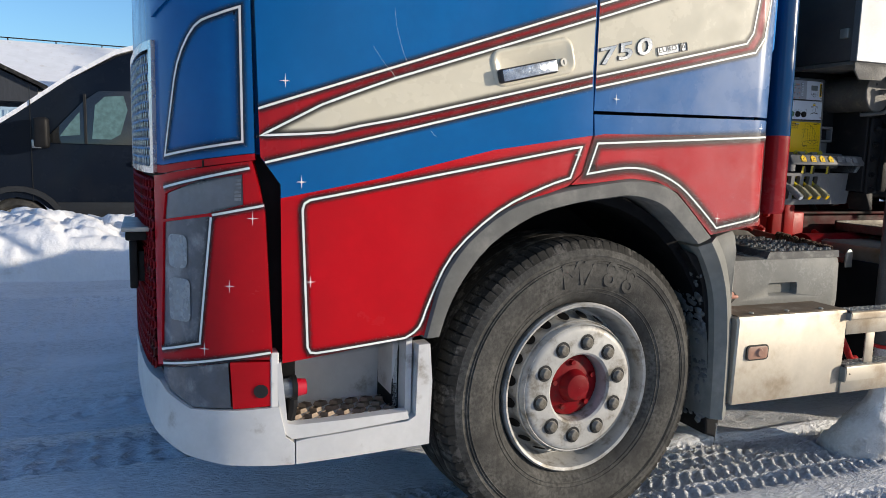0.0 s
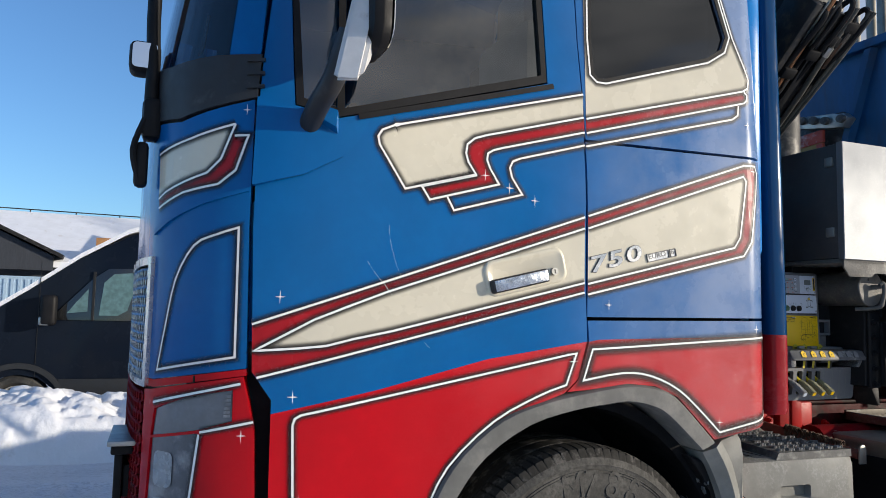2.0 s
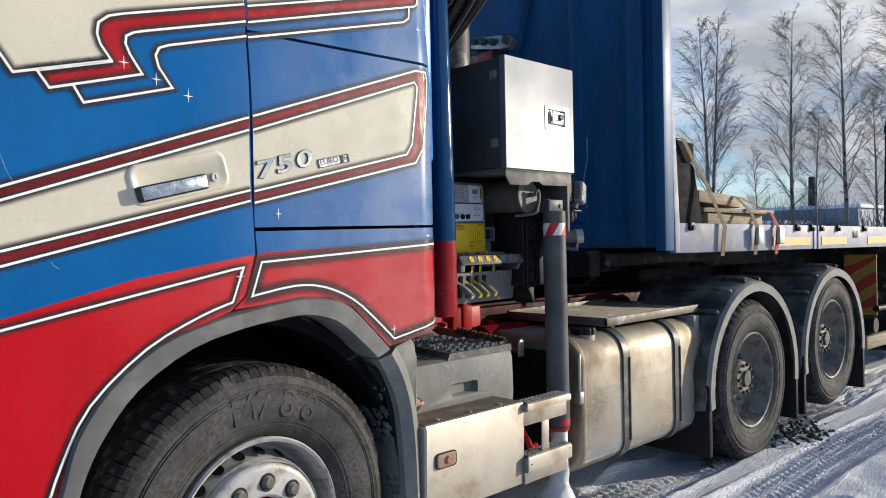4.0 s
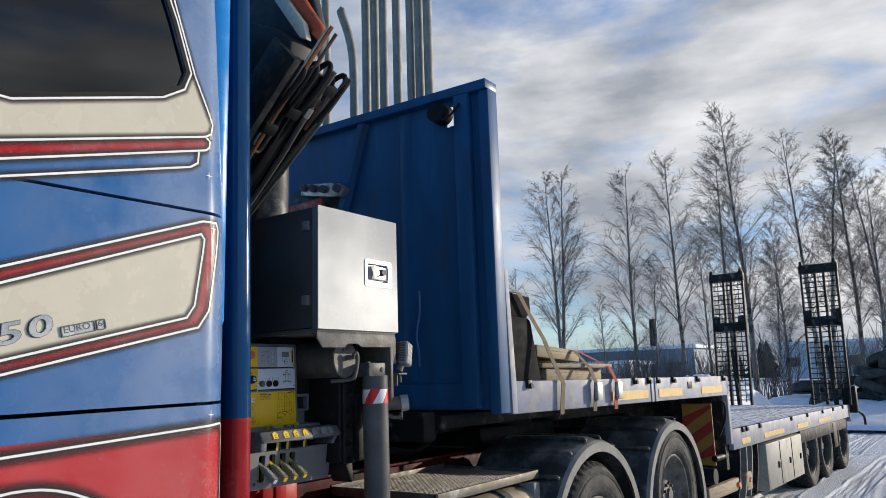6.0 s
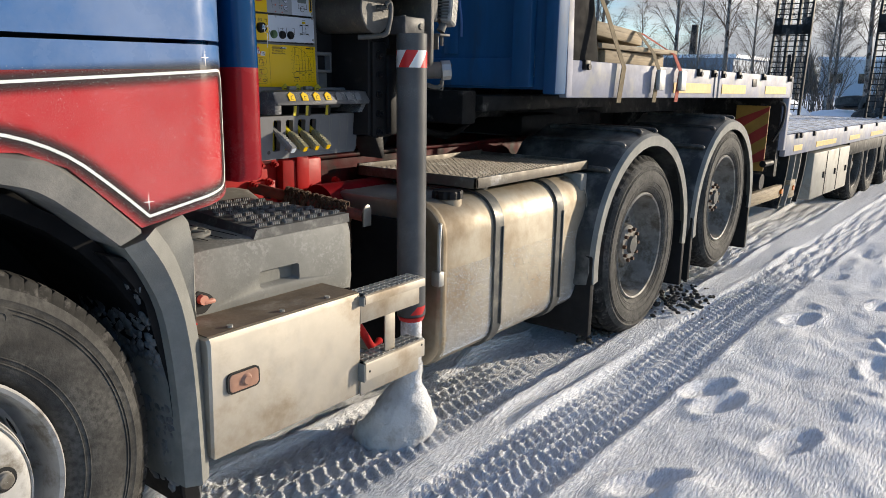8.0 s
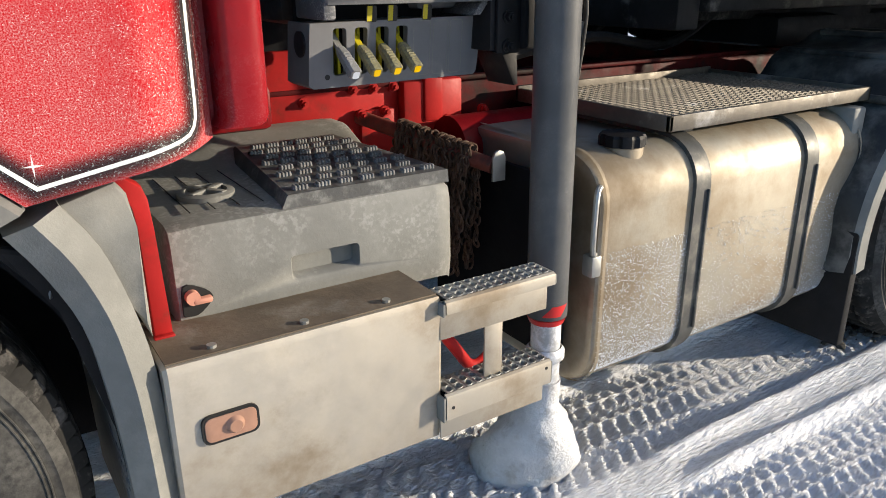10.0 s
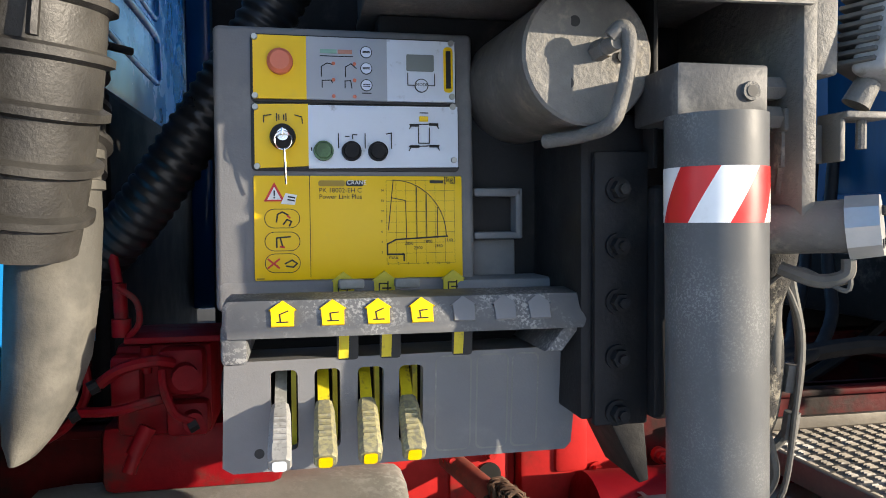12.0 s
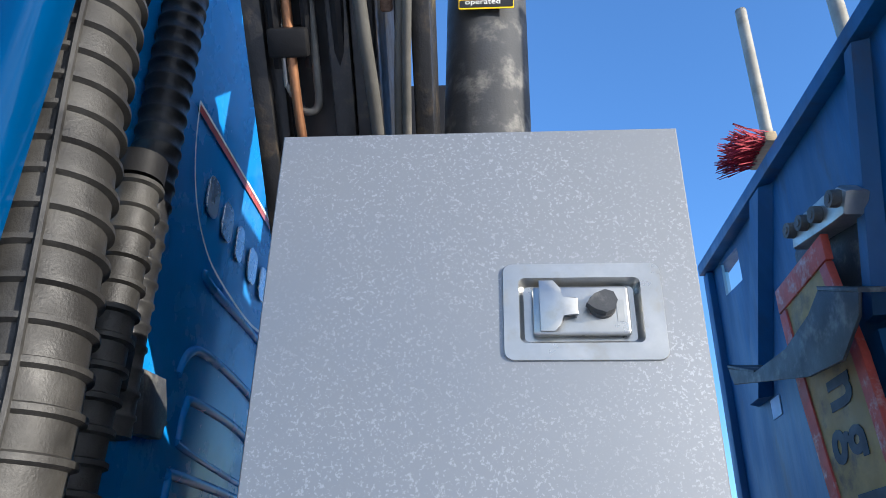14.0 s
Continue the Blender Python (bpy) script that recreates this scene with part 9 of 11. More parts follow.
for pts, r in (([(1.325, -0.02, 0.46), (1.323, -0.024, 0.24), (1.328, -0.024, 0.14), (1.338, -0.02, 0.02), (1.346, -0.01, -0.16), (1.35, 0.0, -0.36)], 0.0125), ([(1.405, -0.02, 0.46), (1.396, -0.022, 0.24), (1.384, -0.02, 0.06), (1.374, -0.01, -0.14), (1.368, 0.0, -0.36)], 0.0085), ([(1.418, -0.03, 0.46), (1.408, -0.03, 0.24), (1.398, -0.026, 0.06), (1.390, -0.016, -0.14), (1.386, 0.0, -0.36)], 0.0085)):
    bm = bmesh.new()
    tube(bm, pts, r, 10, 6)
    boom_part("boom_hose", bm, M_HOSEGREY, "grey hose along the boom")
bm = bmesh.new()
cyl(bm, (1.323, -0.024, 0.23), (1.323, -0.024, 0.275), 0.017, 0.017, 6)
boom_part("hose_union", bm, M_STEEL, "hexagonal hose union", 30)
bm = bmesh.new()
box(bm, (1.358, -0.02, 0.17), (1.378, 0.006, 0.30), 0.004)
boom_part("hose_bracket", bm, M_RUST, "rusty hose bracket", 30)
for k in range(5):
    bm = bmesh.new()
    x = 1.17 + 0.055 * k
    rise = 0.05 * (k % 3)
    tube(bm, [(x, 0.0, 0.08), (x + 0.004, -0.018, 0.22), (x + 0.012, -0.028, 0.33), (x + 0.022, -0.02, 0.40 + rise * 0.5), (x + 0.02, 0.015, 0.43 + rise * 0.4), (x + 0.008, 0.045, 0.39)], 0.009 if k % 2 else 0.012, 8, 5)
    boom_part("boom_hose", bm, M_BLACK, "black hose looping round the boom's end")
for t, x in ((0.10, 1.19), (0.20, 1.25), (0.28, 1.31), (0.35, 1.35)):
    bm = bmesh.new()
    box(bm, (x - 0.03, -0.035, t), (x + 0.04, 0.02, t + 0.05), 0.006)
    boom_part("hose_clamp", bm, M_BLACK, "black hose clamp", 30)
bm = bmesh.new()
prism(bm, [(0.135, 2.80), (0.105, 2.98), (0.17, 3.20), (0.26, 3.42), (0.58, 3.62), (0.78, 3.25), (0.46, 2.92)], 1.30, 1.345, "x", 0.010)
cyl(bm, (1.285, 0.24, 3.22), (1.30, 0.24, 3.22), 0.06, 0.06, 20)
cyl(bm, (1.285, 0.22, 2.99), (1.30, 0.22, 2.99), 0.045, 0.045, 18)
pieces("boom_head", bm, M_BOOM, crane, "black plate of the boom's head with pins", 30)
bm = bmesh.new()
tube(bm, [(1.24, 0.34, 3.26), (1.25, 0.27, 3.25), (1.26, 0.20, 3.13), (1.27, 0.13, 3.02), (1.27, 0.085, 2.955), (1.26, 0.10, 2.93)], lambda t: 0.042 - 0.016 * t, 12, 6)
part("boom_hook", bm, M_ORANGE, crane, "worn orange boom linkage", 40)
bm = bmesh.new()
tube(bm, [(1.20, 0.36, 3.42), (1.21, 0.28, 3.40), (1.22, 0.23, 3.30), (1.22, 0.21, 3.18)], 0.036, 12, 6)
part("boom_hook", bm, M_ORANGE, crane, "worn orange boom linkage", 40)
bm = bmesh.new()
prism(bm, [(0.09, 2.90), (0.13, 2.92), (0.30, 3.16), (0.27, 3.20), (0.11, 2.98)], 1.20, 1.23, "x", 0.003)
part("link_plate", bm, M_CREAM, crane, "pale worn link plate", 30)

# -- air intake hoses behind the cab --
M_HOSEDUST = surface("black rubber hose grey with dust", (0.019, 0.018, 0.017), 0.52, var=0.25, scale=8, dirt=(0.066, 0.063, 0.057, 0.8), dirt_at=(0.36, 0.70), dirt_scale=6, bump=0.25, bump_scale=220)
bm = bmesh.new()
ridged(bm, [(0.865, 0.30, 1.42), (0.905, 0.262, 1.60), (0.922, 0.245, 1.85), (0.907, 0.24, 2.09), (0.880, 0.24, 2.38), (0.868, 0.24, 2.55), (0.850, 0.245, 2.85), (0.838, 0.25, 3.15)], 0.080, 0.055, 0.012, 0.010, 40)
part("intake_hose", bm, M_HOSEDUST, truck, "thick ringed hose grey with dust", 45)
bm = bmesh.new()
tube(bm, [(0.945, 0.168, 1.62), (0.962, 0.165, 1.85), (0.947, 0.160, 2.09), (0.920, 0.160, 2.38), (0.908, 0.160, 2.55), (0.890, 0.165, 2.85), (0.878, 0.17, 3.15)], 0.006, 6, 8)
part("hose_seam", bm, M_HOSEDUST, truck, "moulded seam along the hose", 45)
bm = bmesh.new()
ridged(bm, [(0.912, 0.395, 1.50), (0.900, 0.44, 1.63), (0.889, 0.468, 1.80), (0.890, 0.47, 2.0), (0.887, 0.475, 2.25), (0.880, 0.48, 2.43)], 0.043, 0.050, 0.012, 0.008, 30)
part("intake_hose", bm, M_HOSEDUST, truck, "thin ringed hose grey with dust", 45)
bm = bmesh.new()
cyl(bm, (0.881, 0.479, 2.395), (0.880, 0.480, 2.445), 0.049, 0.049, 26)
part("hose_clip", bm, M_BLACK, truck, "black hose clip", 40)
bm = bmesh.new()
ridged(bm, [(0.858, 0.60, 1.95), (0.856, 0.585, 2.2), (0.854, 0.575, 2.5), (0.850, 0.57, 2.8), (0.845, 0.57, 3.15)], 0.046, 0.042, 0.010, 0.004, 24)
part("intake_hose", bm, M_HOSE, truck, "ringed black hose against the cab", 45)
bm = bmesh.new()
cyl(bm, (0.930, 0.520, 1.69), (0.955, 0.555, 1.69), 0.006, 0.006, 8)
box(bm, (0.880, 0.500, 2.02), (0.905, 0.560, 2.12), 0.004)
pieces("hose_bracket", bm, M_BLACK, truck, "small black hose bracket", 30)
bm = bmesh.new()
rings(bm, [[(0.900 + dx + rx * math.cos(a) * (1 + 0.012 * math.sin(5 * a + z * 40)), 0.345 + 0.05 * math.sin(a), z) for a in [2 * math.pi * i / 28 for i in range(28)]] for z, rx, dx in ((1.165, 0.012, -0.030), (1.185, 0.026, -0.026), (1.22, 0.038, -0.016), (1.28, 0.048, -0.004), (1.36, 0.052, 0.004), (1.44, 0.052, 0.008), (1.478, 0.050, 0.010), (1.480, 0.055, 0.010), (1.490, 0.055, 0.010), (1.492, 0.050, 0.010), (1.515, 0.050, 0.010), (1.517, 0.055, 0.010), (1.527, 0.055, 0.010), (1.529, 0.049, 0.010))])
part("hose_boot", bm, M_HOSEGREY, truck, "dusty grey rubber boot", 50)
bm = bmesh.new()
ribbed(bm, [(1.30, 0.62, 2.05), (1.24, 0.61, 1.92), (1.13, 0.60, 1.73), (1.03, 0.60, 1.57), (0.95, 0.63, 1.46), (0.87, 0.68, 1.38), (0.80, 0.74, 1.33)], 0.040, 0.019, 0.10, 24)
part("flexible_hose", bm, surface("clean black hose", (0.012, 0.013, 0.015), 0.35, var=0.2, scale=8), crane, "black corrugated hose", 60)

# -- steel cabinet on its shelf --
cabinet = thing("steel_cabinet", "brushed stainless cabinet with a recessed latch, on a bracket", "cabinet")
X0, X1, Z0, Z1, YF = 1.277, 1.770, 1.7355, 2.2265, 0.102
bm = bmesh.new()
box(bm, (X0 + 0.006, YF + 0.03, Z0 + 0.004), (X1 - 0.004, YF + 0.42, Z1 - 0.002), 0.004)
part("cabinet_body", bm, M_CABSIDE, cabinet, "grey cabinet body, darkened for its shaded side", 30)
bm = bmesh.new()
LX0, LX1, LZ0, LZ1 = 1.551, 1.729, 1.926, 2.0415
b = bmesh.new()
RX0, RX1, RZ0, RZ1 = LX0 + 0.018, LX1 - 0.026, LZ0 + 0.022, LZ1 - 0.018
edges = []
for loop in ([(X0, Z0), (X1, Z0), (X1, Z1), (X0, Z1)], rounded(LX0 + 0.012, LZ0 + 0.014, LX1 - 0.018, LZ1 - 0.012, 0.006, 3)):
    vs = [b.verts.new((x, YF, z)) for x, z in loop]
    edges += [b.edges.new((vs[i], vs[(i + 1) % len(vs)])) for i in range(len(vs))]
bmesh.ops.triangle_fill(b, use_beauty=True, edges=edges)
merged(bm, b)
o0, o1 = [(X0, Z0), (X1, Z0), (X1, Z1), (X0, Z1)], [(X0 - 0.002, Z0 - 0.002), (X1 + 0.002, Z0 - 0.002), (X1 + 0.002, Z1 + 0.002), (X0 - 0.002, Z1 + 0.002)]
rings(bm, [[(x, YF, z) for x, z in o0], [(x, YF + 0.003, z) for x, z in o1], [(x, YF + 0.030, z) for x, z in o1]], False)
door_leaf = part("cabinet_door", bm, M_CABINET, cabinet, "brushed steel door with water spots", 30)
latch = new("door_latch")
latch.parent = cabinet
latch["label"] = "recessed stainless paddle latch"
M_LATCH = surface("polished latch steel", (0.42, 0.425, 0.42), 0.34, metal=0.9, var=0.10, scale=12, dirt=(0.36, 0.33, 0.27, 0.6), dirt_at=(0.5, 0.7), dirt_scale=30)
bm = bmesh.new()
outer, inner = rounded(LX0, LZ0, LX1, LZ1, 0.011, 4), rounded(LX0 + 0.018, LZ0 + 0.020, LX1 - 0.024, LZ1 - 0.018, 0.007, 4)
deep = rounded(LX0 + 0.024, LZ0 + 0.026, LX1 - 0.030, LZ1 - 0.024, 0.005, 4)
rings(bm, [[(x, YF - 0.0005, z) for x, z in outer], [(x, YF - 0.0030, z) for x, z in [(cx + (x - cx) * 0.992, cz + (z - cz) * 0.988) for x, z in outer for cx, cz in (((LX0 + LX1) / 2, (LZ0 + LZ1) / 2),)]], [(x, YF - 0.0030, z) for x, z in inner], [(x, YF + 0.010, z) for x, z in deep]], False)
bm.faces.new([bm.verts.new((x, YF + 0.010, z)) for x, z in deep])
part("latch_frame", bm, M_LATCH, latch, "raised latch frame", 30)
bm = bmesh.new()
box(bm, (LX0 + 0.033, YF - 0.001, LZ0 + 0.030), (LX1 - 0.037, YF + 0.008, LZ1 - 0.027), 0.004, 3)
part("paddle", bm, M_LATCH, latch, "bent steel paddle", 40)
bm = bmesh.new()
tz, tx = (LZ0 + LZ1) / 2 + 0.002, LX0 + 0.062
prism(bm, [(tx - 0.022, tz - 0.030), (tx - 0.006, tz - 0.030), (tx + 0.002, tz - 0.020), (tx + 0.003, tz - 0.011), (tx + 0.020, tz - 0.011), (tx + 0.020, tz + 0.009), (tx + 0.003, tz + 0.009), (tx + 0.002, tz + 0.020), (tx - 0.006, tz + 0.030), (tx - 0.022, tz + 0.030)], YF - 0.014, YF - 0.011, "y", 0.001)
box(bm, (tx + 0.017, YF - 0.013, tz - 0.010), (tx + 0.020, YF + 0.002, tz + 0.008), 0.001)
part("pull_tab", bm, M_LATCH, latch, "T-shaped pull tab", 30)
bm = bmesh.new()
kx, kz = LX0 + 0.110, tz + 0.004
cyl(bm, (kx, YF, kz), (kx, YF - 0.006, kz), 0.016, 0.015, 20)
rings(bm, [[(kx + px, y, kz + pz) for px, pz in ((-0.019, -0.003), (-0.010, -0.010), (0.002, -0.014), (0.011, -0.010), (0.015, 0.0), (0.011, 0.010), (0.002, 0.013), (-0.010, 0.008))] for y in (YF - 0.006, YF - 0.016, YF - 0.018)])
part("lock_cover", bm, M_CRANE, latch, "dark lock cover", 30)
bm = bmesh.new()
box(bm, (LX1 - 0.052, YF - 0.0016, LZ0 + 0.045), (LX1 - 0.044, YF - 0.0008, LZ1 - 0.045), 0.0)
part("stamped_bar", bm, M_STEEL, latch, "stamped plain bar")
bm = bmesh.new()
for x in (1.30,):
    for z in (1.84, 2.14):
        box(bm, (X0 - 0.006, YF + 0.05, z - 0.01), (X0 + 0.008, YF + 0.09, z + 0.03), 0.004)
pieces("hinge", bm, M_STEEL, cabinet, "small door hinge", 30)
bm = bmesh.new()
SHELF = [(1.279, 1.728), (1.279, 1.700), (1.310, 1.663), (1.436, 1.665), (1.452, 1.682), (1.512, 1.683), (1.538, 1.668), (1.742, 1.671), (1.756, 1.711), (1.756, 1.728)]
prism(bm, SHELF, 0.110, 0.118, "y", 0.001)
box(bm, (1.279, 0.110, 1.720), (1.756, 0.50, 1.729), 0.002)
box(bm, (1.738, 0.122, 1.44), (1.756, 0.40, 1.726), 0.003)
box(bm, (1.757, 0.132, 1.60), (1.790, 0.172, 1.72), 0.004)
pieces("shelf_bracket", bm, M_CRANELT, crane, "mud-crusted folded steel shelf", 30)
# plates added to blacken the space under the shelf and hide sky
bm = bmesh.new()
box(bm, (1.600, 0.20, 1.50), (1.606, 0.399, 1.719), 0.001)
box(bm, (1.300, 0.40, 1.25), (1.80, 0.46, 1.719), 0.006)
pieces("shelf_backing", bm, M_BEAM, crane, "black plate added for the dark under the shelf", 30)
bm = bmesh.new()
box(bm, (X0 + 0.004, YF + 0.008, Z0 - 0.008), (X1 - 0.006, YF + 0.40, Z0 + 0.002), 0.002)
part("cabinet_foot", bm, M_CRANELT, cabinet, "dirty bottom flange", 30)

# -- rusty snow chain on its hook --
chain = thing("snow_chain", "rusty snow chain hanging in loops on a steel bar", "chain", at=(-0.020, -0.024, -0.028))
bm = bmesh.new()
cyl(bm, (1.48, 0.836, 0.962), (1.652, 0.376, 0.877), 0.022, 0.022, 16)
bar = part("hanger_bar", bm, surface("rusty red bar", (0.20, 0.045, 0.03), 0.65, var=0.3, scale=14, dirt=(0.07, 0.04, 0.03), dirt_at=(0.45, 0.65), dirt_scale=18), truck, "rusty red hanger bar", 40)
bm = bmesh.new()
prism(bm, [(1.640, 0.837), (1.682, 0.837), (1.682, 0.902), (1.675, 0.917), (1.661, 0.923), (1.647, 0.917), (1.640, 0.902)], 0.361, 0.369, "y", 0.001)
part("hanger_plate", bm, M_STEEL, truck, "rounded steel end plate", 30)
def link_pts(m):
    pts = []
    for i in range(13):
        a = 2 * math.pi * i / 12
        pts.append(m @ Vector((0.0095 * math.cos(a), 0, 0.016 * math.sin(a))))
    return pts
rnd = random.Random(17)
for s in range(26):
    bm = bmesh.new()
    t0 = 0.34 + 0.55 * (s / 26) + rnd.uniform(-0.02, 0.02)
    p = Vector((1.50, 0.86, 0.99)).lerp(Vector((1.672, 0.40, 0.905)), t0)
    n = rnd.randint(9, 19)
    lean = Vector((rnd.uniform(-0.05, 0.05), rnd.uniform(-0.05, 0.05), 0))
    for side in (-1, 1):
        q = p + Vector((0, 0, 0.027))
        for k in range(n):
            m = Matrix.Translation(q) @ pose(0, 0, 0, rnd.uniform(-18, 18), (60 * side if k == 0 else rnd.uniform(-18, 18)), (90 if k % 2 else 0) + rnd.uniform(-25, 25))
            tube(bm, link_pts(m), 0.0036, 5, 0, ends=False)
            out = (0.016, 0.012, 0.006)[k] if k < 3 else 0.0
            q = q + Vector((side * out * 0.94, side * out * 0.35, -0.010 if k == 0 else -0.023)) + lean * 0.04 + Vector((rnd.uniform(-0.003, 0.003), rnd.uniform(-0.003, 0.003), 0))
    part("chain_strand", bm, M_RUST, chain, "hanging strand of rusty links", 60)

# ---- the low-loader trailer ----
trailer = thing("semi_trailer", "blue step-deck trailer with raised ramps and a tall headboard", "trailer")
# its near side lies along y = 0 of its own place; it stands turned a little towards the camera's side
trailer.matrix_basis = pose(2.7, 0.22, -0.015, 0, 0.45, -1.9)
# the headboard stands square across, its front face at x 0 of its own place
HM = trailer.matrix_basis.inverted() @ pose(2.60, 0.088, 0, 0, 0, 0.6) @ Matrix.Diagonal((1, 1.085, 1, 1))
W, TOP = 2.27, 3.14


def on_board(name, bm, material, parent, label="", smooth=30):
    ob = part(name, bm, material, parent, label, smooth)
    if parent is trailer or parent.parent is trailer and parent.data is None:
        ob.matrix_basis = HM
    return ob


bm = bmesh.new()
b = bmesh.new()
edges = []
for loop in ([(0, 1.36), (W, 1.36), (W, TOP), (0, TOP)], [(0.16, 2.97), (0.26, 2.96), (0.26, 3.08), (0.16, 3.09)], [(1.92, 2.93), (2.12, 2.95), (2.12, 3.10), (1.92, 3.08)]):
    vs = [b.verts.new((0, y, z)) for y, z in loop]
    edges += [b.edges.new((vs[i], vs[(i + 1) % len(vs)])) for i in range(len(vs))]
flat = bmesh.ops.triangle_fill(b, use_beauty=True, edges=edges)
grow = bmesh.ops.extrude_face_region(b, geom=b.faces[:])
for v in grow["geom"]:
    if isinstance(v, bmesh.types.BMVert):
        v.co.x += 0.012
merged(bm, b)
headboard = on_board("headboard", bm, M_TRAILBLUE, trailer, "tall blue steel headboard with rust spots")
for name, lo, hi in (("top_rail", (-0.05, -0.012, TOP - 0.02), (0.08, W + 0.012, TOP + 0.035)), ("edge_post", (-0.03, -0.015, 1.34), (0.07, 0.045, TOP - 0.021)), ("edge_post", (-0.03, W - 0.045, 1.34), (0.07, W + 0.015, TOP - 0.021)),
                     ("foot_rail", (-0.012, 0.12, 1.37), (-0.001, W - 0.05, 1.50)), ("near_rib", (-0.05, 0.10, 1.37), (-0.001, 0.19, TOP - 0.021))):
    bm = bmesh.new()
    box(bm, lo, hi, 0.006)
    part(name, bm, M_TRAILBLUE, headboard, "blue headboard frame", 30)
for y0, y1, w, z0, z1 in ((1.50, 1.83, 0.15, 2.42, 3.115), (0.80, 1.02, 0.07, 2.40, 3.115), (1.00, 0.98, 0.14, 1.40, 2.36), (0.50, 0.50, 0.08, 1.52, 3.115)):
    bm = bmesh.new()
    if w == 0.08:
        rings(bm, [[(-0.001, y0, z), (-0.010, y0 + 0.02, z), (-0.010, y0 + w - 0.02, z), (-0.001, y0 + w, z)] for z in (z0, z1)])
    else:
        rings(bm, [[(-0.001, y, z), (-0.045, y + w * 0.2, z), (-0.045, y + w * 0.8, z), (-0.001, y + w, z)] for y, z in ((y1, z0), (y0, z1))])
    part("rib", bm, M_TRAILBLUE, headboard, "pressed stiffening rib", 30)
bm = bmesh.new()
box(bm, (-0.012, 0.10, 1.41), (-0.003, 0.145, 1.53), 0.003)
part("tag_plate", bm, surface("pale plate", (0.45, 0.44, 0.40), 0.5, var=0.2), headboard, "small pale plate")
bm = bmesh.new()
box(bm, (-0.004, 1.78, 2.34), (-0.0005, 1.86, 2.41))
part("pale_plate", bm, surface("pale blue film", (0.35, 0.50, 0.70), 0.5), headboard, "pale blue square")
bm = bmesh.new()
prism(bm, rounded(0.885, 2.27, 0.955, 2.33, 0.025), -0.004, -0.001, "x")
part("oval_hole", bm, M_INK, headboard, "dark oval hole")
bm = bmesh.new()
for lo, hi in (((0.955, 2.10), (1.03, 2.115)), ((0.955, 2.165), (1.03, 2.18)), ((0.955, 2.115), (0.967, 2.165)), ((1.018, 2.115), (1.03, 2.165))):
    box(bm, (-0.06, *lo), (-0.001, *hi), 0.002)
part("socket_tube", bm, M_TRAILBLUE, headboard, "square socket tube", 30)
bm = bmesh.new()
tube(bm, [(-0.002, 0.47, 2.03), (-0.014, 0.465, 1.9), (-0.010, 0.49, 1.78), (-0.014, 0.475, 1.68), (-0.004, 0.48, 1.60)], 0.006, 6, 5)
part("pale_cord", bm, surface("faded cord", (0.10, 0.20, 0.42), 0.7), headboard, "thin blue cord", 40)
rlamp = new("work_lamp")
rlamp.parent = trailer
rlamp["label"] = "black round lamp at the headboard's top"
bm = bmesh.new()
cyl(bm, (-0.10, 0.27, 3.03), (-0.01, 0.27, 3.03), 0.055, 0.06, 18)
on_board("lamp_housing", bm, M_BLACK, rlamp, "", 40)
bm = bmesh.new()
tube(bm, [(-0.08, 0.25, 3.01), (-0.12, 0.20, 2.96), (-0.05, 0.15, 3.06), (-0.02, 0.18, 3.10)], 0.007, 6)
on_board("lamp_cable", bm, M_BLACK, rlamp, "", 40)
# holder with a warning board, socket plate and air couplings on the headboard's front
board = new("warning_board")
board.parent = trailer
board["label"] = "yellow board with a red rim and dark letters in a holder"
bm = bmesh.new()
prism(bm, [(1.44, 2.62), (1.12, 2.64), (1.05, 2.30), (0.95, 1.55), (1.28, 1.55), (1.41, 2.30)], -0.09, -0.075, "x", 0.003)
face = on_board("board_face", bm, surface("faded yellow board", (0.42, 0.255, 0.07), 0.6, var=0.2, scale=5, dirt=(0.16, 0.10, 0.05), dirt_at=(0.50, 0.72), dirt_scale=9), board, "faded yellow face")
M_RIMRED = surface("faded red rim", (0.55, 0.085, 0.055), 0.6, var=0.2, scale=9, dirt=(0.6, 0.4, 0.36), dirt_at=(0.5, 0.7), dirt_scale=14)
for outline in ([(1.45, 2.66), (1.10, 2.68), (1.10, 2.60), (1.45, 2.58)], [(1.45, 2.575), (1.40, 2.578), (1.368, 2.30), (1.238, 1.55), (1.285, 1.55), (1.42, 2.30)], [(1.105, 2.595), (1.15, 2.592), (1.085, 2.30), (0.992, 1.55), (0.945, 1.55), (1.04, 2.30)]):
    bm = bmesh.new()
    prism(bm, outline, -0.096, -0.072, "x", 0.003)
    on_board("board_rim", bm, M_RIMRED, board, "faded red rim")
M_LETTER = surface("dark letter paint", (0.022, 0.028, 0.045), 0.6, var=0.15, scale=9)
# letters run down the board, their feet towards its far edge
for ch, y, z in (("n", 1.300, 2.295), ("g", 1.285, 2.150), ("l", 1.262, 1.985), ("o", 1.240, 1.905)):
    o = lettering("board_letter", ch, 0.25, M_LETTER, board, Matrix(((0, 1, 0, -0.0915), (0, 0, -1, y), (-0.80, 0, 0, z), (0, 0, 0, 1))), 0.001, "dark letter", 0.006)
    o.matrix_basis = HM
bm = bmesh.new()
prism(bm, [(1.773, 2.507), (1.545, 2.411), (1.288, 2.399), (1.112, 2.433), (1.038, 2.475), (0.854, 2.385), (0.878, 2.335), (0.994, 2.263), (1.185, 2.284), (1.735, 2.432)], -0.172, -0.162, "x", 0.003)
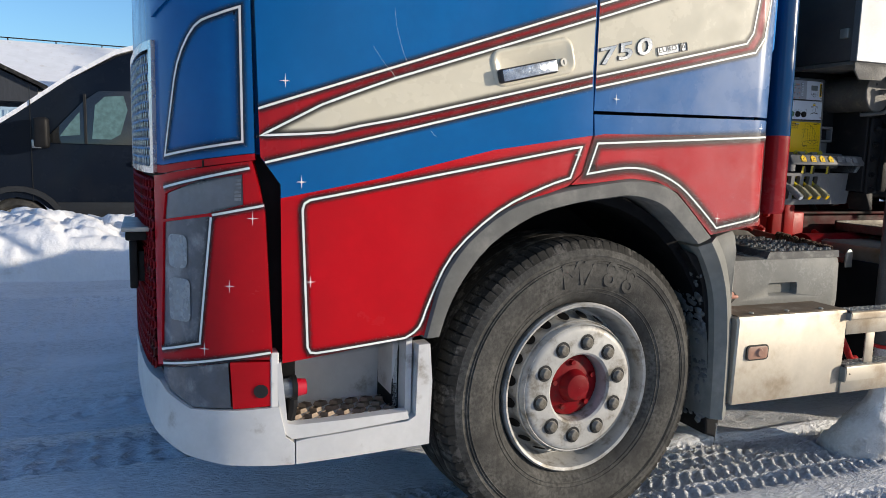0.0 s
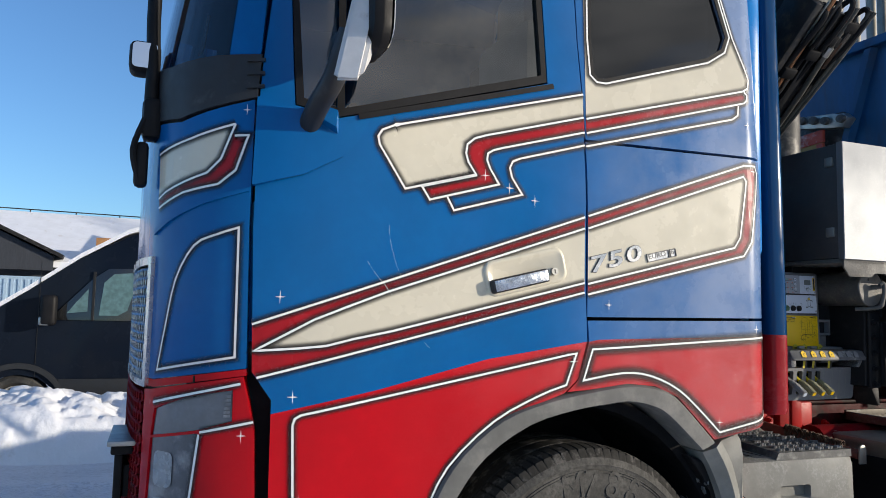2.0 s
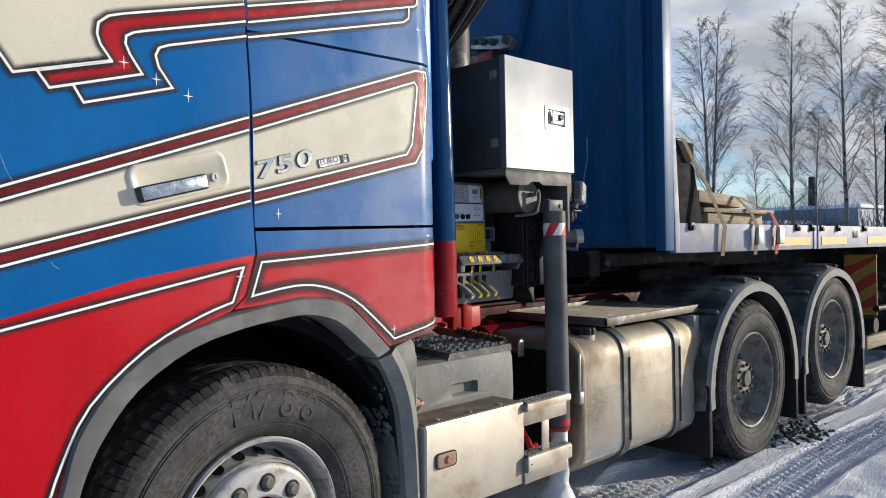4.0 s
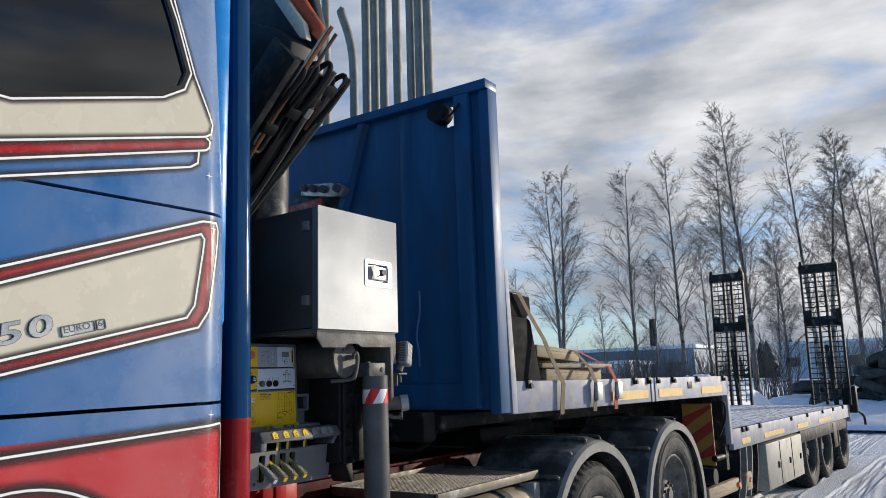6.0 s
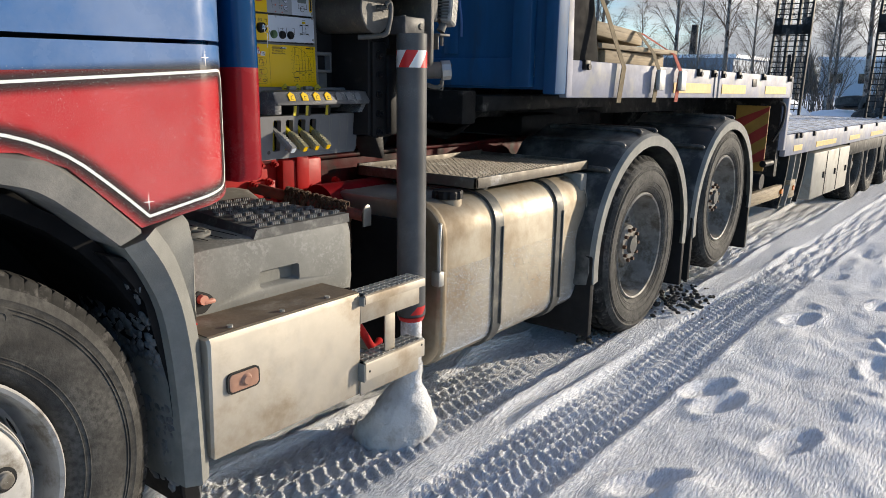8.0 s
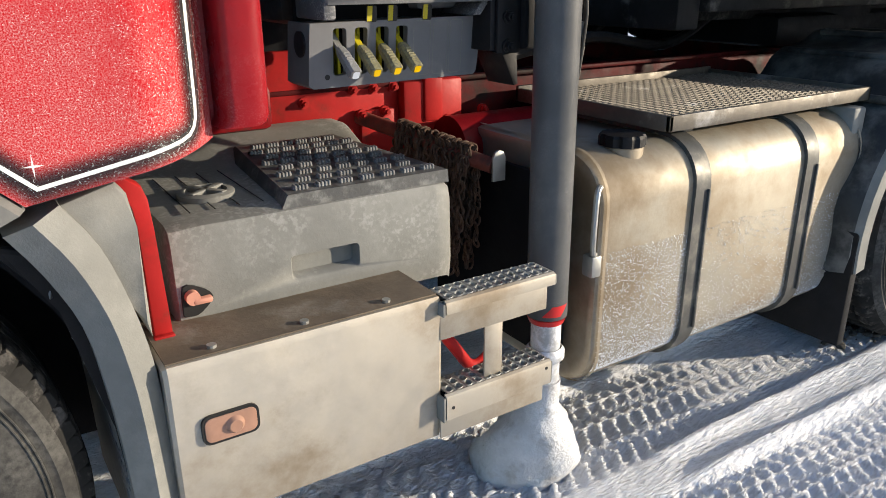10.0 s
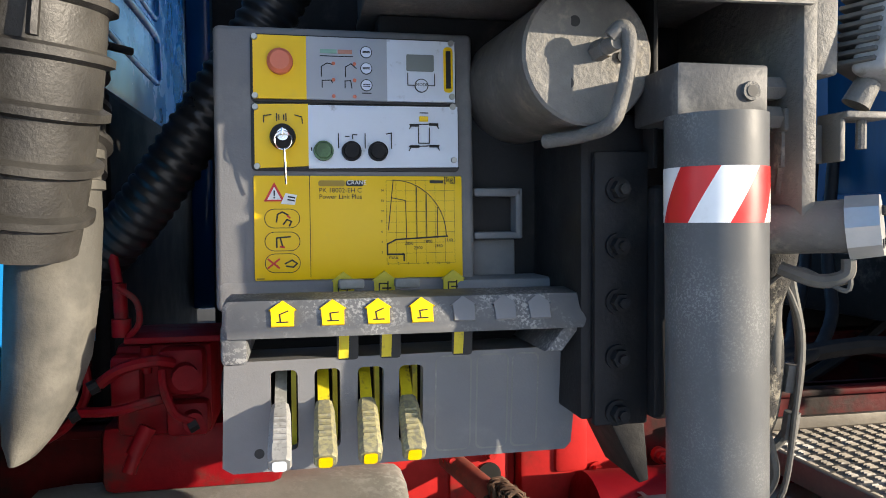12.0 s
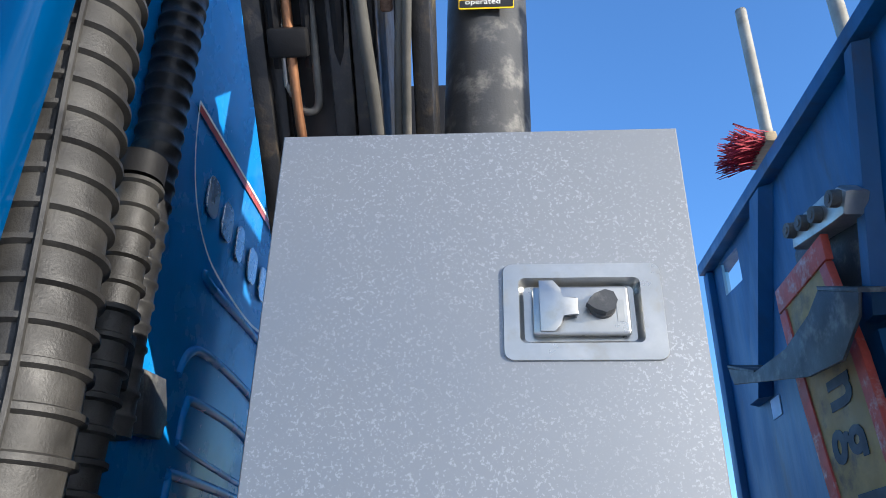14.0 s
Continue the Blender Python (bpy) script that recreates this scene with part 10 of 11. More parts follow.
prism(bm, [(1.545, 2.411), (1.773, 2.507), (1.773, 2.518), (1.545, 2.422)], -0.172, -0.02, "x", 0.002)
prism(bm, [(0.854, 2.385), (1.038, 2.475), (1.038, 2.487), (0.854, 2.397)], -0.172, -0.02, "x", 0.002)
on_board("board_holder", bm, M_CRANE, board, "grey bent holder")
coupl = new("air_coupling")
coupl.parent = trailer
coupl["label"] = "grey air couplings on a socket plate"
bm = bmesh.new()
prism(bm, rounded(1.00, 2.50, 1.40, 2.78, 0.02), -0.03, -0.012, "x", 0.003)
on_board("socket_plate", bm, M_CRANE, coupl, "grey socket plate")
bm = bmesh.new()
prism(bm, [(1.27, 2.72), (1.25, 2.80), (1.02, 2.745), (0.96, 2.75), (0.92, 2.71), (0.96, 2.66), (1.02, 2.67)], -0.10, -0.03, "x", 0.014)
on_board("coupling_bar", bm, M_STEEL, coupl, "grey coupling bar", 40)
for y, z in ((0.965, 2.712), (1.07, 2.725), (1.15, 2.745), (1.23, 2.765)):
    bm = bmesh.new()
    cyl(bm, (-0.125, y, z), (-0.03, y, z), 0.024, 0.028, 14)
    cyl(bm, (-0.128, y, z), (-0.124, y, z), 0.012, 0.012, 10)
    on_board("coupling_head", bm, M_CRANELT, coupl, "grey coupling head", 40)
broom = thing("broom", "broom with red bristles hung on the headboard's top", "broom")
bm = bmesh.new()
rb = random.Random(6)
for k in range(240):
    p = Vector((2.62 + rb.uniform(-0.02, 0.02), 1.86 + rb.uniform(-0.10, 0.10), 3.35 + rb.uniform(-0.02, 0.02)))
    q = p + Vector((-0.11 + rb.uniform(-0.03, 0.01), rb.uniform(-0.06, 0.06), rb.uniform(-0.045, 0.045)))
    tube(bm, [p, q], 0.0022, 3, 0, ends=False)
tagged(part("bristles", bm, surface("red bristles", (0.36, 0.02, 0.04), 0.7, var=0.4, scale=30), broom, "worn red bristles"), kind="stuff")
bm = bmesh.new()
box(bm, (2.605, 1.75, 3.325), (2.655, 1.97, 3.375), 0.012)
part("broom_head", bm, M_WOOD, broom, "pale wooden broom head", 40)
bm = bmesh.new()
cyl(bm, (2.65, 1.86, 3.35), (3.25, 1.78, 3.16), 0.012, 0.012, 10)
part("broom_handle", bm, M_STRAPWEB, broom, "thin brown handle", 40)
# under the headboard: cross beam added to keep it dark, king-pin plate and drooping lines to the truck
for lo, hi, lab in (((0.02, 0.48, 1.18), (0.14, W - 0.1, 1.345), "black beam added to darken the space below the headboard"), ((0.15, 0.45, 1.24), (1.6, 1.95, 1.32), "black king-pin plate")):
    bm = bmesh.new()
    box(bm, lo, hi, 0.01)
    on_board("cross_beam", bm, M_TRAILDARK, trailer, lab)
for k in range(6):
    bm = bmesh.new()
    y0, z0 = 0.95 + 0.07 * k, 2.50 - 0.02 * k
    tube(bm, [(-0.10, y0 - 0.1, 1.62 - 0.03 * k), (-0.16, y0 - 0.15, 1.36 - 0.02 * k), (-0.24 - 0.03 * k, y0 - 0.25, 1.20 + 0.015 * k), (-0.45, y0 - 0.35 - 0.03 * k, 1.14 + 0.012 * k), (-0.80, y0 - 0.2, 1.16 + 0.01 * k), (-1.1, y0, 1.12)], 0.014, 8, 6)
    on_board("air_line", bm, M_BLACK, trailer, "drooping black air line", 50)
# goose neck deck
bm = bmesh.new()
box(bm, (0.24, 0.0, 1.335), (4.26, 0.05, 1.52), 0.006)
box(bm, (0.24, 2.50, 1.335), (4.26, 2.55, 1.52), 0.006)
box(bm, (4.20, 0.0, 0.86), (4.27, 0.09, 1.52), 0.006)
box(bm, (4.20, 2.46, 0.86), (4.27, 2.55, 1.52), 0.006)
box(bm, (2.26, -0.008, 1.335), (2.29, 0.0, 1.52), 0.002)
box(bm, (2.34, -0.008, 1.335), (2.37, 0.0, 1.52), 0.002)
rail = pieces("deck_rail", bm, M_TRAILRAIL, trailer, "dusty blue-grey side rail", 30)
bm = bmesh.new()
for x0, x1 in ((1.55, 2.20), (2.42, 2.95), (3.45, 4.05)):
    box(bm, (x0, -0.004, 1.365), (x1, 0.001, 1.43), 0.001)
for x0, x1 in ((4.55, 4.85), (5.4, 6.3), (7.0, 7.6), (8.3, 9.2)):
    box(bm, (x0, -0.004, 0.835), (x1, 0.001, 0.89), 0.001)
pieces("marking_tape", bm, M_MARKYEL, trailer, "faded yellow marking tape")
bm = bmesh.new()
for x in (0.4, 1.95, 2.22, 2.40, 2.75, 3.35, 4.10):
    box(bm, (x - 0.03, -0.02, 1.475), (x + 0.03, 0.03, 1.525), 0.008)
    cyl(bm, (x, -0.03, 1.49), (x, 0.0, 1.49), 0.016, seg=10)
box(bm, (3.10, -0.006, 1.42), (3.20, 0.0, 1.48), 0.002)
for x in (4.6, 4.75, 5.25, 6.7, 7.6, 8.6, 9.4, 10.2):
    box(bm, (x - 0.03, -0.02, 0.955), (x + 0.03, 0.03, 1.005), 0.008)
pieces("lashing_eye", bm, M_BLACK, trailer, "black lashing eyes", 30)
for j in range(12):
    y = 0.06 + j * 0.203
    bm = bmesh.new()
    box(bm, (0.26, y, 1.47), (4.24, y + 0.195, 1.515), 0.006, 1)
    part("deck_plank", bm, M_PLANK, trailer)
for j in range(12):
    y = 0.06 + j * 0.203
    bm = bmesh.new()
    box(bm, (4.28, y, 0.95), (10.85, y + 0.195, 0.995), 0.006, 1)
    part("deck_plank", bm, M_PLANK, trailer)
bm = bmesh.new()
for y in (0.75, 1.70):
    box(bm, (0.3, y, 1.20), (4.5, y + 0.12, 1.46), 0.01)
    box(bm, (4.2, y, 0.60), (10.8, y + 0.12, 0.94), 0.01)
    prism(bm, [(3.7, 1.2), (4.5, 1.2), (4.9, 0.62), (4.3, 0.62)], y, y + 0.12, "y")
for x in (0.8, 1.8, 2.8, 3.8):
    box(bm, (x, 0.05, 1.34), (x + 0.08, 2.5, 1.46))
for x in (4.5, 5.5, 6.5, 7.5, 8.5, 9.5, 10.5):
    box(bm, (x, 0.05, 0.80), (x + 0.08, 2.5, 0.94))
box(bm, (4.16, 0.05, 0.62), (4.24, 2.5, 1.46))
pieces("frame_beam", bm, M_TRAILDARK, trailer, "black trailer frame", 30)
bm = bmesh.new()
box(bm, (4.27, 0.0, 0.80), (10.86, 0.05, 1.0), 0.006)
box(bm, (4.27, 2.50, 0.80), (10.86, 2.55, 1.0), 0.006)
box(bm, (10.80, 0.0, 0.72), (10.88, 2.55, 1.0), 0.006)
pieces("low_deck_rail", bm, M_TRAILRAIL, trailer, "dusty low deck rail", 30)
# side boxes, side guards, curved mud flaps
bm = bmesh.new()
box(bm, (5.55, 0.03, 0.25), (7.28, 0.45, 0.76), 0.02)
part("side_box", bm, M_SIDEBOX, trailer, "dusty storage box", 30)
bm = bmesh.new()
for x in (6.12, 6.70):
    box(bm, (x, 0.024, 0.27), (x + 0.012, 0.034, 0.75), 0.002)
for x in (6.0, 6.55, 7.1):
    box(bm, (x, 0.015, 0.46), (x + 0.05, 0.034, 0.53), 0.005)
pieces("box_catch", bm, M_BLACK, trailer, "black catches on the box")
for x in (4.55, 4.78, 4.98, 5.2):
    bm = bmesh.new()
    loops = []
    for i in range(9):
        t = i / 8
        loops.append([(x - 0.20 * t * t, y, 0.82 - 0.52 * t) for y in (0.03, 0.50)] + [(x + 0.025 - 0.20 * t * t, y, 0.82 - 0.52 * t) for y in (0.50, 0.03)])
    rings(bm, loops)
    part("curved_guard", bm, M_PLASTIC if x in (4.78, 4.98) else M_TRAILDARK, trailer, "curved side guard", 50)
bm = bmesh.new()
box(bm, (3.55, 0.04, 0.40), (4.55, 0.10, 0.52), 0.012, m=pose(0, 0, 0, 0, 0, 0))
box(bm, (4.70, 0.03, 0.36), (4.90, 0.10, 0.54), 0.012)
pieces("wooden_guard", bm, M_WOOD, trailer, "pale wooden side guard", 30)
bm = bmesh.new()
cyl(bm, (4.42, 0.02, 0.46), (4.42, 0.05, 0.46), 0.025, seg=12)
cyl(bm, (4.82, 0.02, 0.46), (4.82, 0.05, 0.46), 0.025, seg=12)
pieces("side_reflector", bm, M_AMBER, trailer, "orange reflectors")
bm = bmesh.new()
cyl(bm, (3.65, 0.30, 0.62), (3.65, 0.0, 0.62), 0.09, 0.07, 18)
cyl(bm, (3.9, 0.08, 0.75), (4.15, 0.08, 0.75), 0.03, 0.03, 10)
tube(bm, [(4.0, 0.03, 1.30), (4.05, -0.01, 1.26), (4.06, 0.0, 1.10), (4.0, 0.05, 0.95)], 0.012, 8)
pieces("trailer_lamp", bm, M_BLACK, trailer, "black lamp and cables", 40)
# striped warning plate facing forwards
wp = new("striped_plate")
wp.parent = trailer
wp["label"] = "red and yellow striped warning plate"
bm = bmesh.new()
box(bm, (3.96, 0.09, 0.68), (3.975, 0.38, 1.26), 0.003)
part("plate_face", bm, surface("faded ochre film", (0.36, 0.20, 0.04), 0.5, var=0.15), wp, "faded ochre face")
bm = bmesh.new()
for k in range(3):
    z0 = 0.70 + k * 0.22 - 0.12
    pts = [(0.09, z0 + 0.20), (0.38, z0), (0.38, z0 + 0.11), (0.09, z0 + 0.31)]
    pts = [(y, min(max(z, 0.685), 1.255)) for y, z in pts]
    prism(bm, pts, 3.956, 3.959, "x")
pieces("stripe", bm, surface("faded red film", (0.34, 0.035, 0.025), 0.5, var=0.15), wp, "faded red stripe")
# wheels
tw = make_wheel(trailer, "drive", 0.47, 0.36)
tw.matrix_basis = pose(7.95, 0.05, 0.47)
for x in (8.95, 10.3):
    copy_thing(tw, pose(x, 0.05, 0.47, 0, 30))
for x in (7.95, 8.95, 10.3):
    copy_thing(tw, pose(x, 2.50, 0.47, 0, 0, 180))
bm = bmesh.new()
for x in (7.95, 8.95, 10.3):
    cyl(bm, (x, 0.3, 0.47), (x, 2.25, 0.47), 0.07, 0.07, 12)
box(bm, (9.50, 0.04, 0.40), (9.78, 0.10, 0.78), 0.02)
box(bm, (7.35, 0.05, 0.62), (10.75, 0.45, 0.80), 0.02)
pieces("axle", bm, M_TRAILDARK, trailer, "black axles and wheel covers", 40)
# ramps standing at the rear end
for y0 in (1.52, -0.06):
    ramp = new("loading_ramp")
    ramp.parent = trailer
    ramp["label"] = "upright black mesh loading ramp"
    m = pose(10.75, y0, 1.0, 0, 4, 0)
    bm = bmesh.new()
    for y in (0.0, 0.57):
        box(bm, (-0.04, y, 0), (0.04, y + 0.035, 2.45), 0.004, m=m)
    for y in (0.20, 0.34):
        box(bm, (-0.05, y, 0), (0.05, y + 0.04, 2.40), 0.004, m=m)
    pieces("ramp_beam", bm, M_TRAILDARK, ramp, "black ramp beams", 30)
    bm = bmesh.new()
    for k in range(27):
        z = 0.08 + k * 0.088
        box(bm, (-0.03, 0.0, z), (-0.012, 0.60, z + 0.016), 0.0, m=m)
    for y in (0.10, 0.47):
        box(bm, (-0.012, y, 0.05), (0.0, y + 0.012, 2.42), 0.0, m=m)
    part("ramp_mesh", bm, M_TRAILDARK, ramp, "rusty expanded mesh bars")
    bm = bmesh.new()
    box(bm, (-0.06, -0.01, 2.28), (0.05, 0.615, 2.43), 0.006, m=m)
    box(bm, (-0.05, 0.0, 1.34), (0.02, 0.60, 1.50), 0.006, m=m)
    box(bm, (-0.05, 0.0, 1.34), (0.02, 0.14, 1.62), 0.006, m=m)
    box(bm, (-0.05, 0.46, 1.34), (0.02, 0.60, 1.62), 0.006, m=m)
    cyl(bm, m @ Vector((-0.06, 0.22, 0.0)), m @ Vector((-0.06, 0.28, 1.0)), 0.035, 0.03, 10)
    for y in (0.02, 0.55):
        box(bm, (-0.05, y, 2.43), (0.04, y + 0.05, 2.50), 0.004, m=m)
    pieces("ramp_plate", bm, M_TRAILDARK, ramp, "black ramp cross plates", 30)
bm = bmesh.new()
box(bm, (10.86, -0.12, 0.86), (11.0, 0.10, 1.30), 0.02)
tube(bm, [(10.9, -0.1, 0.9), (11.1, -0.16, 0.8), (11.05, -0.18, 0.66)], 0.02, 8)
part("ramp_drive", bm, M_TRAILDARK, trailer, "dark hydraulic box at the rear", 40)
bm = bmesh.new()
prism(bm, [(0.160, 1.34), (0.212, 1.34), (0.206, 1.52), (0.165, 2.15), (0.125, 2.17)], -0.04, 0.0, "y", 0.004)
part("corner_post", bm, M_TRAILRAIL, trailer, "dusty corner post", 30)

# ---- load on the trailer's deck ----
def on_deck(x, y, z, rz=0.0):
    return trailer.matrix_basis @ pose(x, y, z, 0, 0, rz)


# stakes in a rack behind the headboard
for y, top, bend in ((1.515, 4.21, 0.085), (1.275, 4.75, 0.045), (1.15, 4.75, 0.0), (1.06, 4.75, 0.03), (0.92, 4.75, 0.01), (0.84, 4.75, 0.0), (0.775, 4.75, 0.01), (2.57, 4.75, 0.0), (1.74, 4.75, 0.04), (1.34, 4.75, 0.03)):
    bm = bmesh.new()
    l = top - 1.515
    tube(bm, [(0, 0, 0), (0, 0, l * 0.5), (0, 0, l * 0.78), (0, bend * 0.3, l * 0.90), (-bend * 0.4, bend, l - 0.02), (-bend * 0.4, bend, l)], 0.031, 14, 4)
    st = part("steel_stake", bm, M_STAKE, None, "", 50)
    tagged(st, "tall grey galvanised stake in a rack behind the headboard", "stake", "stakes behind the headboard")
    st.matrix_basis = pose(2.98, y - bend, 1.515)
# black steel rack with webbing
rack = thing("steel_rack", "black steel load rack strapped to the deck", "rack")
rack.matrix_basis = on_deck(0.30, 0.10, 1.515)
bm = bmesh.new()
prism(bm, [(-0.08, 0.0), (0.44, 0.0), (0.335, 0.375), (0.31, 0.392), (-0.08, 0.40)], 0.0, 1.0, "y", 0.01)
part("rack_side", bm, M_BACKDARK, rack, "black plate side", 30)
bm = bmesh.new()
prism(bm, [(0.15, 0.40), (0.33, 0.39), (0.39, 0.44), (0.385, 0.535), (0.15, 0.545)], 0.03, 0.045, "y", 0.008)
part("rack_back", bm, M_BACKDARK, rack, "black upright plate", 30)
bm = bmesh.new()
for x in (0.03, 0.10):
    box(bm, (x, 0.05, 0.39), (x + 0.035, 0.09, 0.545), 0.006)
box(bm, (0.02, 0.045, 0.53), (0.36, 0.10, 0.56), 0.006)
pieces("rack_post", bm, M_CRANELT, rack, "dusty posts", 40)
# sawn timber
rnd = random.Random(5)
n = 0
for layer, (z, rows, l) in enumerate(((0.0, 5, 0.86), (0.155, 4, 0.60))):
    for r in range(rows):
        bm = bmesh.new()
        box(bm, (0, 0, 0), (l * rnd.uniform(0.88, 1.02), 0.16, 0.080), 0.010, 2)
        t = part("timber_beam", bm, M_WOOD, None, "", 30)
        tagged(t, "weathered sawn timber beam stacked on the deck", "timber", "timber stack")
        t.matrix_basis = on_deck(0.78 + rnd.uniform(-0.02, 0.04) + layer * 0.02, 0.10 + r * 0.19 + layer * 0.05, 1.517 + z, rnd.uniform(-1.5, 1.5)) @ pose(0, 0, 0, 0, 3.0 * layer)
for k in range(4):
    bm = bmesh.new()
    box(bm, (0, 0, 0), (rnd.uniform(0.80, 0.95), 0.13, 0.028), 0.004)
    t = part("loose_board", bm, M_WOOD, None, "", 30)
    tagged(t, "weathered loose board lying askew on the stack", "timber", "loose boards")
    t.matrix_basis = on_deck(0.74 + 0.03 * k, 0.09 + k * 0.21, 1.5995 if k % 2 else 1.6000, (-3, 2, -4, 3)[k])
# lashing straps over the load
for x, tops, mat, lab in ((0.78, ((0.74, -0.005, 1.60), (0.70, 0.05, 1.78), (0.62, 0.095, 1.93), (0.50, 0.10, 2.06), (0.47, 0.30, 2.085), (0.47, 0.70, 2.06)), M_STRAPWEB, "dirty brown lashing strap over the rack"),
                          (1.24, ((1.28, 0.03, 1.60), (1.25, 0.12, 1.715), (1.22, 0.20, 1.735), (1.22, 0.90, 1.74)), M_STRAPWEB, "dirty brown lashing strap over the timber"),
                          (1.57, ((1.60, 0.03, 1.60), (1.53, 0.11, 1.66), (1.34, 0.14, 1.715), (1.10, 0.24, 1.745), (1.05, 0.90, 1.75)), M_STRAPRED, "faded red lashing strap over the timber")):
    bm = bmesh.new()
    pts = [(x - 0.03, -0.028, 1.31), (x, -0.032, 1.50), *tops]
    w = 0.05
    A = [[bm.verts.new((px - w / 2, py, pz)), bm.verts.new((px + w / 2, py, pz)), bm.verts.new((px + w / 2, py + 0.004, pz + 0.003)), bm.verts.new((px - w / 2, py + 0.004, pz + 0.003))] for px, py, pz in pts]
    for a, b in zip(A, A[1:]):
        for i in range(4):
            bm.faces.new((a[i], a[(i + 1) % 4], b[(i + 1) % 4], b[i]))
    s = part("lashing_strap", bm, mat, None, "")
    tagged(s, lab, "strap", "lashing straps")
    s.matrix_basis = on_deck(0, 0, 0)
    if x > 1:
        bm = bmesh.new()
        box(bm, (x - 0.04, -0.06, 1.38), (x + 0.04, -0.032, 1.50), 0.008)
        part("ratchet", bm, M_STEEL, s, "steel ratchet", 30)

# ---- van behind the snow bank ----
van = thing("van", "dark grey panel van with snow on its windscreen, parked", "van")
van.matrix_basis = pose(-2.75, 7.25, 0.0)
# local: front wheel centre at x 0; the van's nose points to -x; y 0 is its near side
bm = bmesh.new()
SIDE = [(-0.95, 0.30), (-0.98, 0.75), (-0.90, 1.02), (-0.55, 1.20), (-0.40, 1.30), (0.05, 1.62), (0.55, 2.00), (1.05, 2.31), (1.50, 2.47), (5.1, 2.56), (5.15, 0.35), (4.05, 0.30), (3.95, 0.62), (3.6, 0.72), (3.25, 0.62), (3.15, 0.30), (0.44, 0.30), (0.40, 0.56), (0.22, 0.70), (0.0, 0.745), (-0.22, 0.70), (-0.40, 0.56), (-0.44, 0.30)]
prism(bm, SIDE, 0.03, 1.95, "y", 0.05)
part("body", bm, M_VAN, van, "dark grey van body", 40)
bm = bmesh.new()
prism(bm, [(0.32, 1.30), (0.34, 1.38), (0.70, 1.78), (0.86, 1.90), (1.50, 1.93), (1.58, 1.88), (1.60, 1.80), (1.56, 1.40), (1.50, 1.32), (1.20, 1.30)], 0.012, 0.04, "y", 0.004)
part("side_window", bm, M_GLASS, van, "dark frosted side window", 30)
bm = bmesh.new()
prism(bm, [(0.78, 1.36), (0.82, 1.74), (0.92, 1.84), (1.12, 1.86), (1.16, 1.70), (1.08, 1.42), (0.98, 1.36)], 0.008, 0.013, "y")
prism(bm, [(0.45, 1.38), (0.66, 1.40), (0.66, 1.66), (0.55, 1.52)], 0.008, 0.013, "y")
pieces("window_frost", bm, surface("frost on glass", (0.10, 0.19, 0.20), 0.5, var=0.3, scale=14), van, "grey-green frost on the window")
bm = bmesh.new()
box(bm, (0.70, 0.005, 1.30), (0.73, 0.02, 1.86), 0.003)
part("window_bar", bm, M_INK, van, "black window bar")
bm = bmesh.new()
prism(bm, [(0.46, 0.42), (3.1, 0.42), (3.1, 0.64), (0.40, 0.64)], 0.005, 0.04, "y", 0.01)
loops = []
for i in range(17):
    a = radians(180 * i / 16)
    loops.append([(0.44 * math.cos(a), 0.0, 0.34 + 0.42 * math.sin(a)), (0.50 * math.cos(a), 0.0, 0.34 + 0.48 * math.sin(a)), (0.50 * math.cos(a), 0.06, 0.34 + 0.48 * math.sin(a)), (0.44 * math.cos(a), 0.06, 0.34 + 0.42 * math.sin(a))])
rings(bm, loops)
part("cladding", bm, M_VANGREY, van, "grey plastic cladding and arch", 40)
bm = bmesh.new()
box(bm, (0.20, -0.20, 1.24), (0.36, -0.02, 1.58), 0.04, 3)
part("mirror", bm, M_BLACK, van, "black door mirror with a pale edge", 40)
bm = bmesh.new()
box(bm, (0.19, -0.19, 1.24), (0.30, -0.03, 1.34), 0.02, 3)
part("mirror_foot", bm, M_STEEL, van, "pale mirror foot", 40)
bm = bmesh.new()
box(bm, (1.18, -0.01, 1.06), (1.40, 0.03, 1.11), 0.015, 3)
part("door_handle", bm, M_BLACK, van, "black door handle", 40)
bm = bmesh.new()
for x in (0.16, 1.46):
    box(bm, (x, 0.024, 0.66), (x + 0.008, 0.033, 1.95))
pieces("door_gap", bm, M_INK, van)
bm = bmesh.new()
prism(bm, [(-0.94, 0.78), (-0.96, 0.95), (-0.66, 1.08), (-0.55, 0.98), (-0.66, 0.84)], 0.01, 0.20, "y", 0.02)
part("headlamp", bm, M_LAMPGLASS, van, "pale headlamp", 40)
bm = bmesh.new()
box(bm, (1.36, 0.0, 0.47), (1.44, 0.03, 0.52), 0.006)
part("side_marker", bm, M_AMBER, van, "amber side marker")
# snow on bonnet and windscreen
bm = bmesh.new()
rings(bm, [[(x, y, z + 0.085 - 0.03 * abs(y - 0.99) / 0.9) for y in (0.035, 0.3, 1.0, 1.7, 1.88)] + [(x, y, z) for y in (1.88, 0.035)] for x, z in ((-0.86, 1.04), (-0.55, 1.21), (-0.40, 1.31), (0.05, 1.63), (0.55, 2.01), (1.05, 2.32), (1.4, 2.44))])
part("snow_cover", bm, M_SNOWBANK, van, "snow lying on bonnet and windscreen", 40)
bm = bmesh.new()
turned(bm, [(0.20, 0.20), (0.23, 0.05), (0.26, 0.02), (0.31, 0.02), (0.34, 0.05), (0.345, 0.12), (0.34, 0.22), (0.22, 0.24)], 40)
vw = new("wheel")
vw.parent = van
vw.matrix_basis = pose(0, 0.02, 0.345)
